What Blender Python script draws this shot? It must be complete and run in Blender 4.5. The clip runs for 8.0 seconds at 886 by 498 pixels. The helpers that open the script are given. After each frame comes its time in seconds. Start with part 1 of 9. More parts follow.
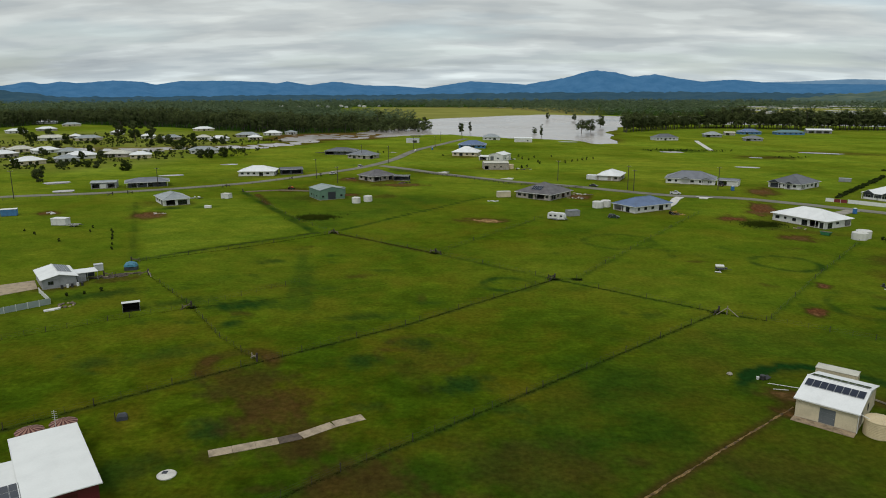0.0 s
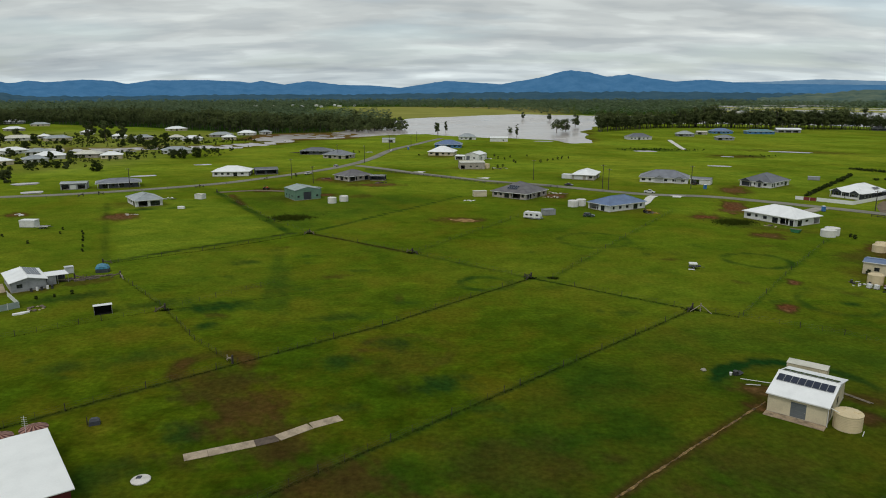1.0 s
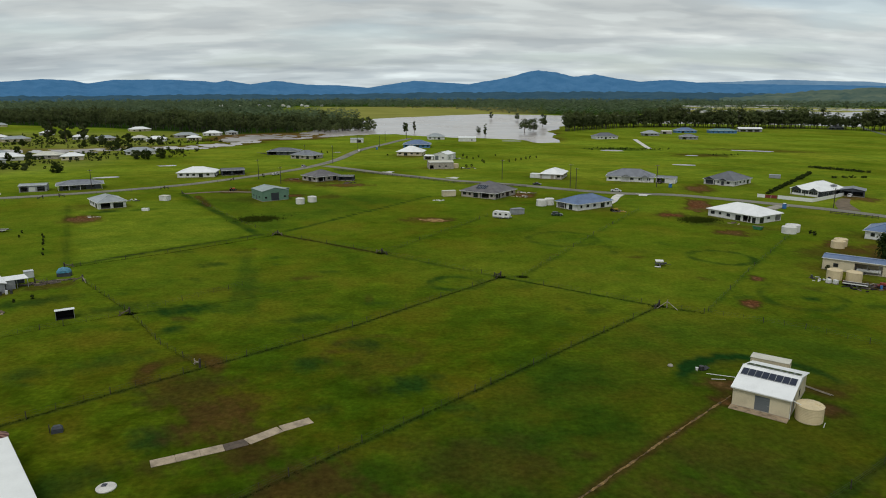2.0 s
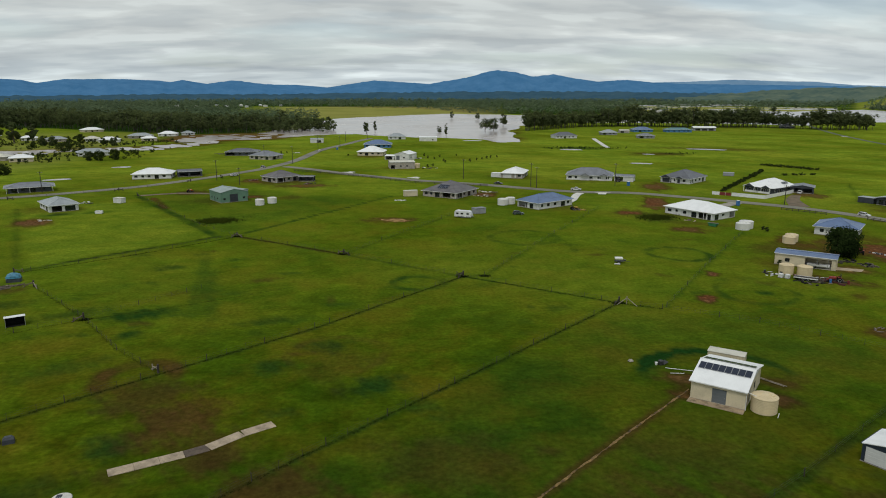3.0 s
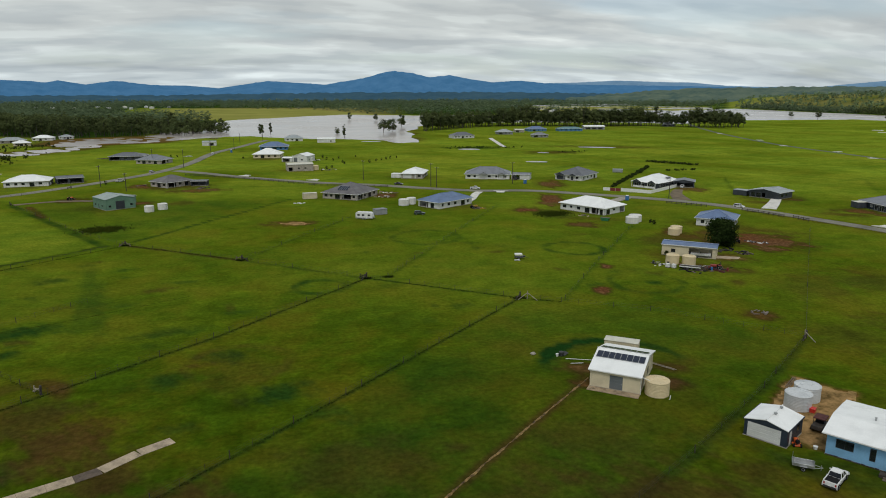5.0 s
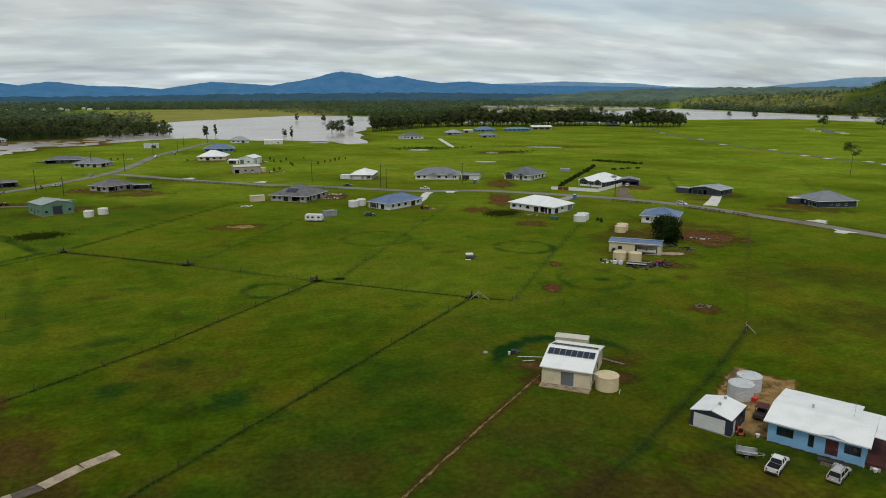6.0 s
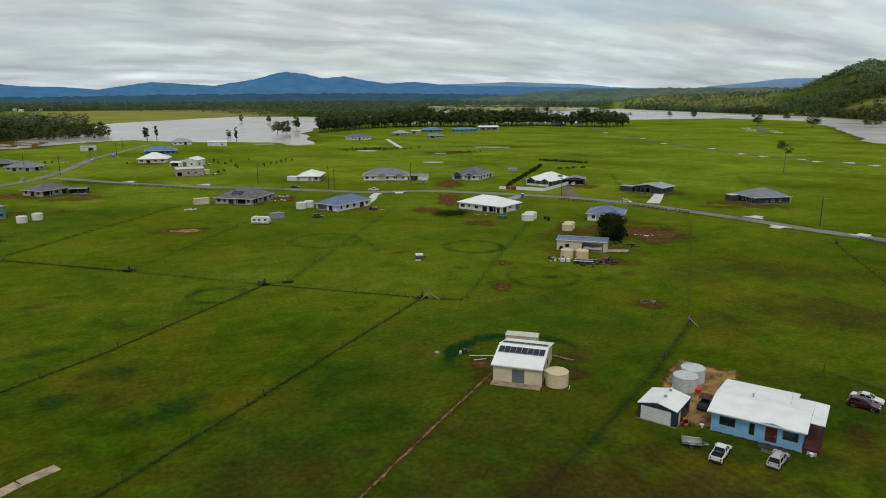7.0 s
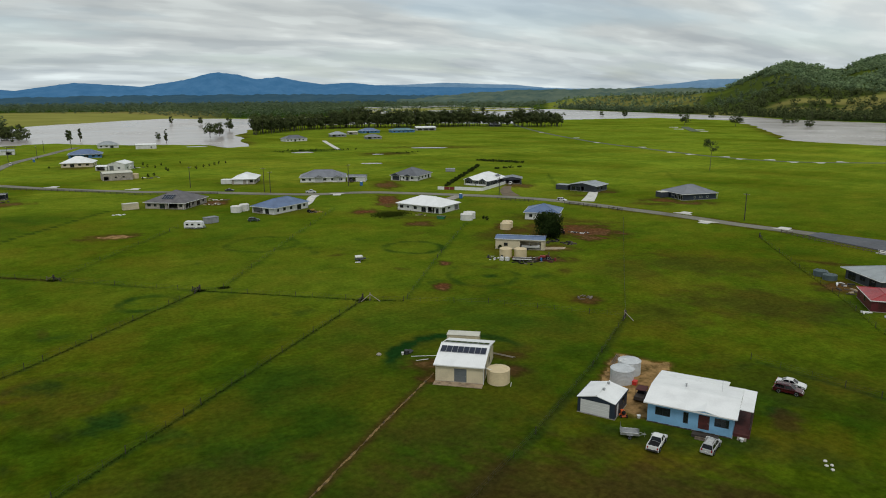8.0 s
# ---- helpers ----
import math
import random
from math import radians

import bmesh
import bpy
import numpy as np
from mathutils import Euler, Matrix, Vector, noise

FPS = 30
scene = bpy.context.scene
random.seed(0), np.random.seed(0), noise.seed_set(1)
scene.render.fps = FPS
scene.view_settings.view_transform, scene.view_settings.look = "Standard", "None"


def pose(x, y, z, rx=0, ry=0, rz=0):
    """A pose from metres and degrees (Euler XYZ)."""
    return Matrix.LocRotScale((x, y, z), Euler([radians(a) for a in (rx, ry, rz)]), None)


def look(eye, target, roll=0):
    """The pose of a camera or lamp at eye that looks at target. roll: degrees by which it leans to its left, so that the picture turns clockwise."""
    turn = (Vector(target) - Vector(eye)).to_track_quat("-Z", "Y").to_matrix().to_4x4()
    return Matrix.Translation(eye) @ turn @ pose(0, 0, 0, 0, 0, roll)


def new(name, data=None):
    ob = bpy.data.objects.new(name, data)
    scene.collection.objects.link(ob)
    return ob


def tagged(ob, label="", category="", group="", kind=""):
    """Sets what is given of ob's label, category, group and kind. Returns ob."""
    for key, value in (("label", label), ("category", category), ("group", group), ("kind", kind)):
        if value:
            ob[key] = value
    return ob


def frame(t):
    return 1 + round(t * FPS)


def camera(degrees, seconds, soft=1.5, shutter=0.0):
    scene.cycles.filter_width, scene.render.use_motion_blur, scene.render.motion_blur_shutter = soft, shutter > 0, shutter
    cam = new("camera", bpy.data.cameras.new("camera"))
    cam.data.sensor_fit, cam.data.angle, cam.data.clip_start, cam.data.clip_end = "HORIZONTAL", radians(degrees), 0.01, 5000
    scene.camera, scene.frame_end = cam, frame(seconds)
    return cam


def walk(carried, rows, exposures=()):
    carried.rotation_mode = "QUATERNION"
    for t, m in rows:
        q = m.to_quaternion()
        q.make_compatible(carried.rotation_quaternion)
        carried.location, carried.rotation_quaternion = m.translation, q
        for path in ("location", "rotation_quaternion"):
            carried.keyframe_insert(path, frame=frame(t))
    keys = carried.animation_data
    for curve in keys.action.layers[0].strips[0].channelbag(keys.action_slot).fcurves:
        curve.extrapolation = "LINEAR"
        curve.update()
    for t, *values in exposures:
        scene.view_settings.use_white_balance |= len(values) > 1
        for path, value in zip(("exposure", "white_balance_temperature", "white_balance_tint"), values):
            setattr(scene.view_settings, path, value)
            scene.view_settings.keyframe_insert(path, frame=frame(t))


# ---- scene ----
EYE = 47.0
cam = camera(65.8, 8.0, soft=1.0)
# seconds, yaw to the right, tilt down, lean, all in degrees: the camera hovers and pans
PAN = [
    (0.0, -0.11, 12.91, 0.0),
    (0.5, 0.43, 12.92, 0.05),
    (1.0, 1.89, 12.94, 0.05),
    (1.5, 3.23, 12.95, 0.07),
    (2.8, 6.97, 12.95, 0.08),
    (3.0, 7.73, 12.96, 0.09),
    (3.5, 9.60, 12.97, 0.10),
    (4.0, 11.65, 12.955, 0.06),
    (4.5, 13.86, 12.93, 0.05),
    (4.7, 14.76, 12.92, 0.03),
    (5.8, 19.44, 12.85, -0.05),
    (6.0, 20.27, 12.845, -0.06),
    (6.5, 22.32, 12.82, -0.07),
    (7.0, 24.58, 12.81, -0.08),
    (7.5, 26.97, 12.78, -0.13),
    (8.0, 29.74, 12.76, -0.18),
]


def aim(yaw, tilt):
    a, p = radians(yaw), radians(tilt)
    return (math.sin(a) * math.cos(p) * 10, math.cos(a) * math.cos(p) * 10, EYE - math.sin(p) * 10)


walk(cam, [(t, look((0, 0, EYE), aim(yaw, tilt), lean)) for t, yaw, tilt, lean in PAN], [(0, 0.0), (8, 0.0)])

# ---- sky and sun: a high overcast, brighter towards the horizon ----
SUN_HIGH, SUN_TURN = 58.0, 205.0
world = bpy.data.worlds.new("overcast")
scene.world = world
world.use_nodes = True
wt = world.node_tree
wt.nodes.clear()


def wnode(kind, **values):
    n = wt.nodes.new(kind)
    for key, value in values.items():
        n.inputs[key].default_value = value
    return n


def wmath(op, a, b=None):
    n = wt.nodes.new("ShaderNodeMath")
    n.operation = op
    for k, v in ((0, a), (1, b)):
        if v is None:
            continue
        if isinstance(v, (int, float)):
            n.inputs[k].default_value = v
        else:
            wt.links.new(v, n.inputs[k])
    return n.outputs[0]


sky = wt.nodes.new("ShaderNodeTexSky")
sky.sky_type, sky.sun_disc = "NISHITA", False
sky.sun_elevation, sky.sun_rotation = radians(SUN_HIGH), radians(SUN_TURN)
coord = wt.nodes.new("ShaderNodeTexCoord")
axes = wt.nodes.new("ShaderNodeSeparateXYZ")
wt.links.new(coord.outputs["Generated"], axes.inputs[0])
height = wmath("MAXIMUM", axes.outputs["Z"], 0.0)
flat = wt.nodes.new("ShaderNodeCombineXYZ")
lifted = wmath("ADD", height, 0.16)
wt.links.new(wmath("DIVIDE", axes.outputs["X"], lifted), flat.inputs[0])
wt.links.new(wmath("DIVIDE", axes.outputs["Y"], lifted), flat.inputs[1])


def clouds(scale, detail, distortion, stretch, shift):
    m = wt.nodes.new("ShaderNodeMapping")
    m.inputs["Scale"].default_value = stretch
    m.inputs["Location"].default_value = shift
    m.inputs["Rotation"].default_value = (0, 0, radians(14))
    wt.links.new(flat.outputs[0], m.inputs[0])
    n = wnode("ShaderNodeTexNoise", Scale=scale, Detail=detail, Roughness=0.46, Distortion=distortion)
    wt.links.new(m.outputs[0], n.inputs["Vector"])
    return n.outputs["Fac"]


def wramp(fac, stops):
    r = wt.nodes.new("ShaderNodeValToRGB")
    r.color_ramp.interpolation = "EASE"
    while len(r.color_ramp.elements) < len(stops):
        r.color_ramp.elements.new(0.5)
    for e, (p, c) in zip(r.color_ramp.elements, stops):
        e.position, e.color = p, (*c, 1) if len(c) == 3 else c
    wt.links.new(fac, r.inputs[0])
    return r.outputs[0]


def wmix(fac, a, b):
    n = wt.nodes.new("ShaderNodeMix")
    n.data_type = "RGBA"
    for k, v in ((0, fac), (6, a), (7, b)):
        if isinstance(v, (int, float)):
            n.inputs[k].default_value = v
        elif isinstance(v, tuple):
            n.inputs[k].default_value = v
        else:
            wt.links.new(v, n.inputs[k])
    return n.outputs[2]


sheet = wramp(clouds(1.05, 6.0, 0.12, (0.40, 1.0, 1.0), (6.1, 3.9, 0)), [(0.33, (0.438, 0.472, 0.480)), (0.50, (0.568, 0.608, 0.604)), (0.67, (0.738, 0.780, 0.762))])
billow = wramp(clouds(3.6, 5.0, 0.1, (0.55, 1.0, 1.0), (0.4, 2.3, 0)), [(0.38, (0.84, 0.855, 0.875)), (0.52, (0.98, 0.98, 0.98)), (0.64, (1.14, 1.14, 1.13))])
layered = wt.nodes.new("ShaderNodeMix")
layered.data_type, layered.blend_type = "RGBA", "MULTIPLY"
layered.inputs[0].default_value = 1.0
wt.links.new(sheet, layered.inputs[6])
wt.links.new(billow, layered.inputs[7])
clear = wt.nodes.new("ShaderNodeMix")
clear.data_type, clear.blend_type = "RGBA", "MULTIPLY"
clear.inputs[0].default_value = 1.0
wt.links.new(sky.outputs[0], clear.inputs[6])
clear.inputs[7].default_value = (0.11, 0.11, 0.11, 1)
gaps = wramp(clouds(1.3, 6.0, 0.1, (0.5, 1.0, 1.0), (9.3, 1.2, 0)), [(0.36, (0.55, 0.55, 0.55)), (0.54, (1, 1, 1))])
cover = wmix(gaps, clear.outputs[2], layered.outputs[2])
low_air = wt.nodes.new("ShaderNodeMix")
low_air.data_type, low_air.blend_type = "RGBA", "MULTIPLY"
low_air.inputs[0].default_value = 1.0
wt.links.new(cover, low_air.inputs[6])
wt.links.new(wramp(height, [(0.0, (0.97, 1.02, 1.07)), (0.09, (1.0, 1.005, 1.01)), (0.16, (1, 1, 1))]), low_air.inputs[7])
background = wnode("ShaderNodeBackground", Strength=1.0)
wt.links.new(low_air.outputs[2], background.inputs["Color"])
wt.links.new(background.outputs[0], wt.nodes.new("ShaderNodeOutputWorld").inputs[0])

sun = new("sun", bpy.data.lights.new("sun", "SUN"))
sun.data.energy, sun.data.angle, sun.data.color = 1.1, radians(14), (1.0, 0.965, 0.91)
sa, se = radians(SUN_TURN), radians(SUN_HIGH)
sun.matrix_world = look((0, 0, 300), (-math.sin(sa) * math.cos(se), -math.cos(sa) * math.cos(se), 300 - math.sin(se)))


# ---- materials ----
def node(t, kind, **values):
    n = t.nodes.new(kind)
    for key, value in values.items():
        n.inputs[key].default_value = value
    return n


def blend(t, kind, fac, a, b):
    n = t.nodes.new("ShaderNodeMix")
    n.data_type, n.blend_type = "RGBA", kind
    for k, v in ((0, fac), (6, a), (7, b)):
        if isinstance(v, (int, float)):
            n.inputs[k].default_value = v
        elif isinstance(v, tuple):
            n.inputs[k].default_value = (*v, 1) if len(v) == 3 else v
        else:
            t.links.new(v, n.inputs[k])
    return n.outputs[2]


def ramp(t, fac, stops):
    r = t.nodes.new("ShaderNodeValToRGB")
    while len(r.color_ramp.elements) < len(stops):
        r.color_ramp.elements.new(0.5)
    for e, (p, c) in zip(r.color_ramp.elements, stops):
        e.position, e.color = p, (*c, 1) if isinstance(c, tuple) else (c, c, c, 1)
    t.links.new(fac, r.inputs[0])
    return r.outputs[0]


def grain(t, scale, detail=4.0, rough=0.55, stretch=(1, 1, 1), distortion=0.0):
    """Noise in the object's own metres."""
    c = t.nodes.new("ShaderNodeTexCoord")
    m = t.nodes.new("ShaderNodeMapping")
    m.inputs["Scale"].default_value = stretch
    t.links.new(c.outputs["Object"], m.inputs[0])
    n = node(t, "ShaderNodeTexNoise", Scale=scale, Detail=detail, Roughness=rough, Distortion=distortion)
    t.links.new(m.outputs[0], n.inputs["Vector"])
    return n.outputs["Fac"]


def surface(name):
    m = bpy.data.materials.new(name)
    m.use_nodes = True
    t = m.node_tree
    return m, t, t.nodes["Principled BSDF"]


def bumped(t, p, fac, strength, distance):
    b = node(t, "ShaderNodeBump", Strength=strength, Distance=distance)
    t.links.new(fac, b.inputs["Height"])
    t.links.new(b.outputs[0], p.inputs["Normal"])


def paint(name, colour, rough=0.5, metal=0.0, wear=0.12, scale=0.7, fine=9.0, relief=0.0):
    """A coated surface with broad weathering and fine grain."""
    m, t, p = surface(name)
    dark = tuple(c * (1 - 2.2 * wear) for c in colour)
    light = tuple(min(1, c * (1 + wear)) for c in colour)
    broad = ramp(t, grain(t, scale, 5.0), [(0.30, dark), (0.52, colour), (0.75, light)])
    speck = ramp(t, grain(t, fine, 3.0), [(0.35, 1 - wear), (0.65, 1.0)])
    t.links.new(blend(t, "MULTIPLY", 1.0, broad, speck), p.inputs["Base Color"])
    r = ramp(t, grain(t, fine * 0.6, 3.0), [(0.3, max(0.02, rough - 0.1)), (0.7, min(1, rough + 0.1))])
    t.links.new(r, p.inputs["Roughness"])
    p.inputs["Metallic"].default_value = metal
    if relief:
        bumped(t, p, grain(t, fine, 4.0), 0.6, relief)
    return m


def sheeted(name, colour, rough=0.42, metal=0.0, wear=0.1, axis="x", pitch=0.25):
    """Ribbed sheet metal, its ribs a pitch apart along one axis."""
    m = paint(name, colour, rough, metal, wear, 0.35, 5.0)
    t = m.node_tree
    p = t.nodes["Principled BSDF"]
    c = t.nodes.new("ShaderNodeTexCoord")
    w = node(t, "ShaderNodeTexWave", Scale=0.314 / pitch, Distortion=0.0)
    w.wave_type, w.bands_direction, w.wave_profile = "BANDS", axis.upper(), "SIN"
    t.links.new(c.outputs["Object"], w.inputs["Vector"])
    bumped(t, p, w.outputs["Fac"], 0.18, 0.03)
    return m


def leafy(name, dark, mid, light, rough=0.6):
    m, t, p = surface(name)
    g = t.nodes.new("ShaderNodeNewGeometry")
    tone = ramp(t, g.outputs["Random Per Island"], [(0.0, dark), (0.5, mid), (1.0, light)])
    tone = blend(t, "MIX", 0.45, tone, mid)
    stand = ramp(t, grain(t, 0.03, 3.0), [(0.35, 0.80), (0.65, 1.14)])
    crowns = ramp(t, grain(t, 0.075, 2.0), [(0.34, (0.80, 0.83, 0.85)), (0.50, (1.0, 1.0, 1.0)), (0.66, (1.24, 1.18, 1.10))])
    tone = blend(t, "MULTIPLY", 1.0, blend(t, "MULTIPLY", 1.0, tone, stand), crowns)
    t.links.new(tone, p.inputs["Base Color"])
    p.inputs["Roughness"].default_value = rough
    p.inputs["Specular IOR Level"].default_value = 0.0
    through_leaf = t.nodes.new("ShaderNodeBsdfTranslucent")
    t.links.new(tone, through_leaf.inputs["Color"])
    both = t.nodes.new("ShaderNodeMixShader")
    both.inputs[0].default_value = 0.42
    t.links.new(p.outputs[0], both.inputs[1])
    t.links.new(through_leaf.outputs[0], both.inputs[2])
    t.links.new(both.outputs[0], t.nodes["Material Output"].inputs["Surface"])
    return m


def glazing(name, tint=(0.55, 0.62, 0.66)):
    m, t, p = surface(name)
    p.inputs["Base Color"].default_value = (*tint, 1)
    p.inputs["Roughness"].default_value = 0.04
    p.inputs["IOR"].default_value = 1.45
    p.inputs["Transmission Weight"].default_value = 0.9
    return m


WHITE_ROOF = sheeted("white_roof_sheet", (0.84, 0.85, 0.84), 0.42, 0.0, 0.05, "x", 0.3)
WHITE_ROOF_Y = sheeted("white_roof_sheet_across", (0.84, 0.85, 0.84), 0.42, 0.0, 0.05, "y", 0.3)
GREY_ROOF = sheeted("grey_roof_sheet", (0.19, 0.20, 0.225), 0.45, 0.0, 0.12)
DARK_ROOF = sheeted("dark_grey_roof_sheet", (0.12, 0.125, 0.14), 0.45, 0.0, 0.12)
TILE_ROOF = sheeted("brown_grey_tile", (0.15, 0.14, 0.145), 0.6, 0.0, 0.18, "y", 0.4)
BLUE_ROOF = sheeted("blue_grey_roof_sheet", (0.115, 0.175, 0.31), 0.42, 0.0, 0.12)
MID_ROOF = sheeted("mid_grey_roof_sheet", (0.33, 0.36, 0.37), 0.42, 0.0, 0.12)
CREAM_ROOF = sheeted("cream_roof_sheet", (0.62, 0.60, 0.50), 0.45, 0.0, 0.1)
GREEN_ROOF = sheeted("pale_green_roof_sheet", (0.29, 0.35, 0.33), 0.45, 0.0, 0.1)
RED_ROOF = sheeted("red_roof_sheet", (0.36, 0.035, 0.04), 0.45, 0.0, 0.15)
TEAL_ROOF = sheeted("teal_roof_sheet", (0.10, 0.22, 0.24), 0.45, 0.0, 0.12)
WHITE_WALL = paint("white_render", (0.70, 0.70, 0.67), 0.7, 0, 0.1, 0.5, 6.0)
CREAM_WALL = sheeted("cream_wall_sheet", (0.64, 0.56, 0.39), 0.5, 0, 0.12, "x", 0.2)
BRICK_WALL = paint("pale_brick", (0.40, 0.36, 0.31), 0.8, 0, 0.18, 0.8, 9.0, 0.01)
GREY_WALL = paint("grey_cladding", (0.30, 0.31, 0.32), 0.6, 0, 0.15)
DARK_WALL = paint("charcoal_cladding", (0.045, 0.052, 0.065), 0.55, 0, 0.2)
BLUE_WALL = sheeted("sky_blue_weatherboard", (0.21, 0.43, 0.65), 0.55, 0, 0.1, "z", 0.17)
STRONG_BLUE_WALL = paint("blue_cladding", (0.06, 0.20, 0.42), 0.55, 0, 0.15)
GREEN_WALL = sheeted("sage_green_wall_sheet", (0.13, 0.24, 0.17), 0.5, 0, 0.12)
RED_WALL = sheeted("dark_red_wall_sheet", (0.11, 0.012, 0.016), 0.5, 0, 0.15)
NAVY_WALL = sheeted("navy_wall_sheet", (0.022, 0.032, 0.05), 0.5, 0, 0.15)
TRIM_WHITE = paint("white_trim", (0.78, 0.78, 0.76), 0.4, 0, 0.06)
TRIM_DARK = paint("dark_trim", (0.03, 0.033, 0.038), 0.4, 0, 0.1)
DOOR_WHITE = sheeted("white_door_sheet", (0.62, 0.62, 0.60), 0.45, 0, 0.06, "z", 0.3)
DOOR_DARK = sheeted("charcoal_door_sheet", (0.03, 0.035, 0.045), 0.45, 0, 0.1, "z", 0.3)
DOOR_GREY = sheeted("grey_door_sheet", (0.13, 0.145, 0.155), 0.45, 0, 0.1, "z", 0.3)
DOOR_RED = paint("brown_red_door", (0.07, 0.012, 0.012), 0.4, 0, 0.2)
GLASS = glazing("window_glass", (0.16, 0.19, 0.21))
CAR_GLASS = glazing("car_glass", (0.012, 0.014, 0.016))
CONCRETE = paint("concrete", (0.34, 0.31, 0.255), 0.85, 0, 0.16, 0.35, 5.0, 0.004)
PALE_CONCRETE = paint("new_pale_concrete", (0.66, 0.64, 0.59), 0.85, 0, 0.12, 0.4, 6.0, 0.004)
ASPHALT = paint("weathered_asphalt", (0.205, 0.194, 0.146), 0.85, 0, 0.16, 0.06, 1.2, 0.004)
FRESH_ASPHALT = paint("fresh_asphalt", (0.10, 0.105, 0.118), 0.8, 0, 0.14, 0.08, 1.4, 0.004)
TIMBER = paint("weathered_timber", (0.16, 0.125, 0.09), 0.85, 0, 0.25, 1.5, 14.0, 0.004)
PALE_TIMBER = paint("silvered_timber", (0.30, 0.26, 0.20), 0.85, 0, 0.2, 1.5, 14.0, 0.004)
DARK_TIMBER = paint("dark_timber", (0.05, 0.04, 0.032), 0.85, 0, 0.25, 1.5, 14.0, 0.004)
STEEL = paint("galvanised_steel", (0.45, 0.46, 0.46), 0.4, 0.7, 0.12)
DARK_STEEL = paint("dark_steel", (0.06, 0.06, 0.062), 0.5, 0.5, 0.15)
CREAM_TANK = sheeted("cream_tank_wall", (0.66, 0.54, 0.33), 0.5, 0, 0.07, "z", 0.3)
WHITE_TANK = sheeted("white_tank_wall", (0.70, 0.69, 0.64), 0.5, 0, 0.07, "z", 0.3)
STEEL_TANK = sheeted("grey_steel_tank_wall", (0.60, 0.62, 0.63), 0.42, 0.1, 0.09, "z", 0.2)
DARK_TANK = sheeted("dark_tank_wall", (0.075, 0.11, 0.115), 0.5, 0, 0.1, "z", 0.3)
RUBBER = paint("rubber", (0.014, 0.014, 0.015), 0.9, 0, 0.1)
RUBBER.node_tree.nodes["Principled BSDF"].inputs["Specular IOR Level"].default_value = 0.15
SOLAR = paint("solar_cell", (0.012, 0.017, 0.035), 0.12, 0, 0.1)
ORANGE = paint("orange_plastic", (0.62, 0.11, 0.02), 0.45, 0, 0.1)
RED_PLASTIC = paint("red_plastic", (0.62, 0.035, 0.025), 0.45, 0, 0.1)
BLUE_PLASTIC = paint("blue_plastic", (0.04, 0.17, 0.42), 0.45, 0, 0.1)
TARP = paint("blue_tarpaulin", (0.05, 0.22, 0.33), 0.5, 0, 0.2, 1.5)
GREEN_PLASTIC = paint("green_plastic", (0.03, 0.17, 0.07), 0.5, 0, 0.1)
YELLOW = paint("ochre_paint", (0.42, 0.26, 0.03), 0.5, 0, 0.25)
TAN = paint("tan_fabric", (0.42, 0.33, 0.22), 0.8, 0, 0.15)
DARK_RED_CLOTH = paint("faded_red_cloth", (0.20, 0.028, 0.028), 0.85, 0, 0.2)
DECK_RED = paint("red_stained_decking", (0.085, 0.018, 0.015), 0.75, 0, 0.25, 1.2, 8.0)
BARK = paint("bark", (0.15, 0.12, 0.095), 0.9, 0, 0.3, 1.0, 8.0)
PALE_BARK = paint("pale_gum_bark", (0.105, 0.09, 0.076), 0.9, 0, 0.25, 1.0, 8.0)
SLIM_BARK = paint("mossy_gum_bark", (0.13, 0.135, 0.06), 0.9, 0, 0.2, 1.0, 8.0)
GUM_LEAF = leafy("gum_leaf", (0.055, 0.074, 0.028), (0.086, 0.110, 0.042), (0.125, 0.150, 0.060))
BELT_LEAF = leafy("belt_gum_leaf", (0.070, 0.092, 0.036), (0.100, 0.126, 0.049), (0.138, 0.165, 0.066))
# Leaves of the distant woods: air haze is mixed in as paler green.
HAZED_LEAF = leafy("hazed_woodland_leaf", (0.108, 0.156, 0.088), (0.140, 0.190, 0.104), (0.172, 0.222, 0.120))
HEDGE_LEAF = leafy("hedge_leaf", (0.030, 0.046, 0.012), (0.050, 0.072, 0.018), (0.082, 0.104, 0.028))
DARK_LEAF = leafy("dark_leaf", (0.015, 0.028, 0.008), (0.028, 0.048, 0.013), (0.052, 0.078, 0.022))
# Hill leaves, paler and bluer still to carry the haze over the hill.
HAZED_HILL_LEAF = leafy("hazed_hill_leaf", (0.172, 0.252, 0.132), (0.222, 0.306, 0.160), (0.272, 0.352, 0.182))
DARK_BLADE = leafy("rank_fence_grass", (0.012, 0.022, 0.004), (0.022, 0.036, 0.006), (0.042, 0.055, 0.010), 0.7)
BRIGHT_ROOF_Y = sheeted("bright_white_roof_sheet", (0.83, 0.84, 0.82), 0.4, 0.0, 0.03, "y", 0.3)
SOIL = paint("orange_tan_soil", (0.25, 0.155, 0.052), 0.95, 0, 0.45, 0.8, 4.0, 0.03)
DIRT = paint("worn_dirt", (0.17, 0.125, 0.075), 0.95, 0, 0.25, 0.3, 2.0, 0.02)
GRASSED_TRACK = paint("half_grassed_asphalt", (0.098, 0.122, 0.062), 0.9, 0, 0.2, 0.05, 0.8)
ASH = paint("pale_ash", (0.20, 0.165, 0.14), 0.95, 0, 0.25, 0.8, 4.0, 0.02)
BLADE = leafy("tall_grass_blade", (0.026, 0.040, 0.006), (0.045, 0.066, 0.008), (0.10, 0.10, 0.02), 0.7)


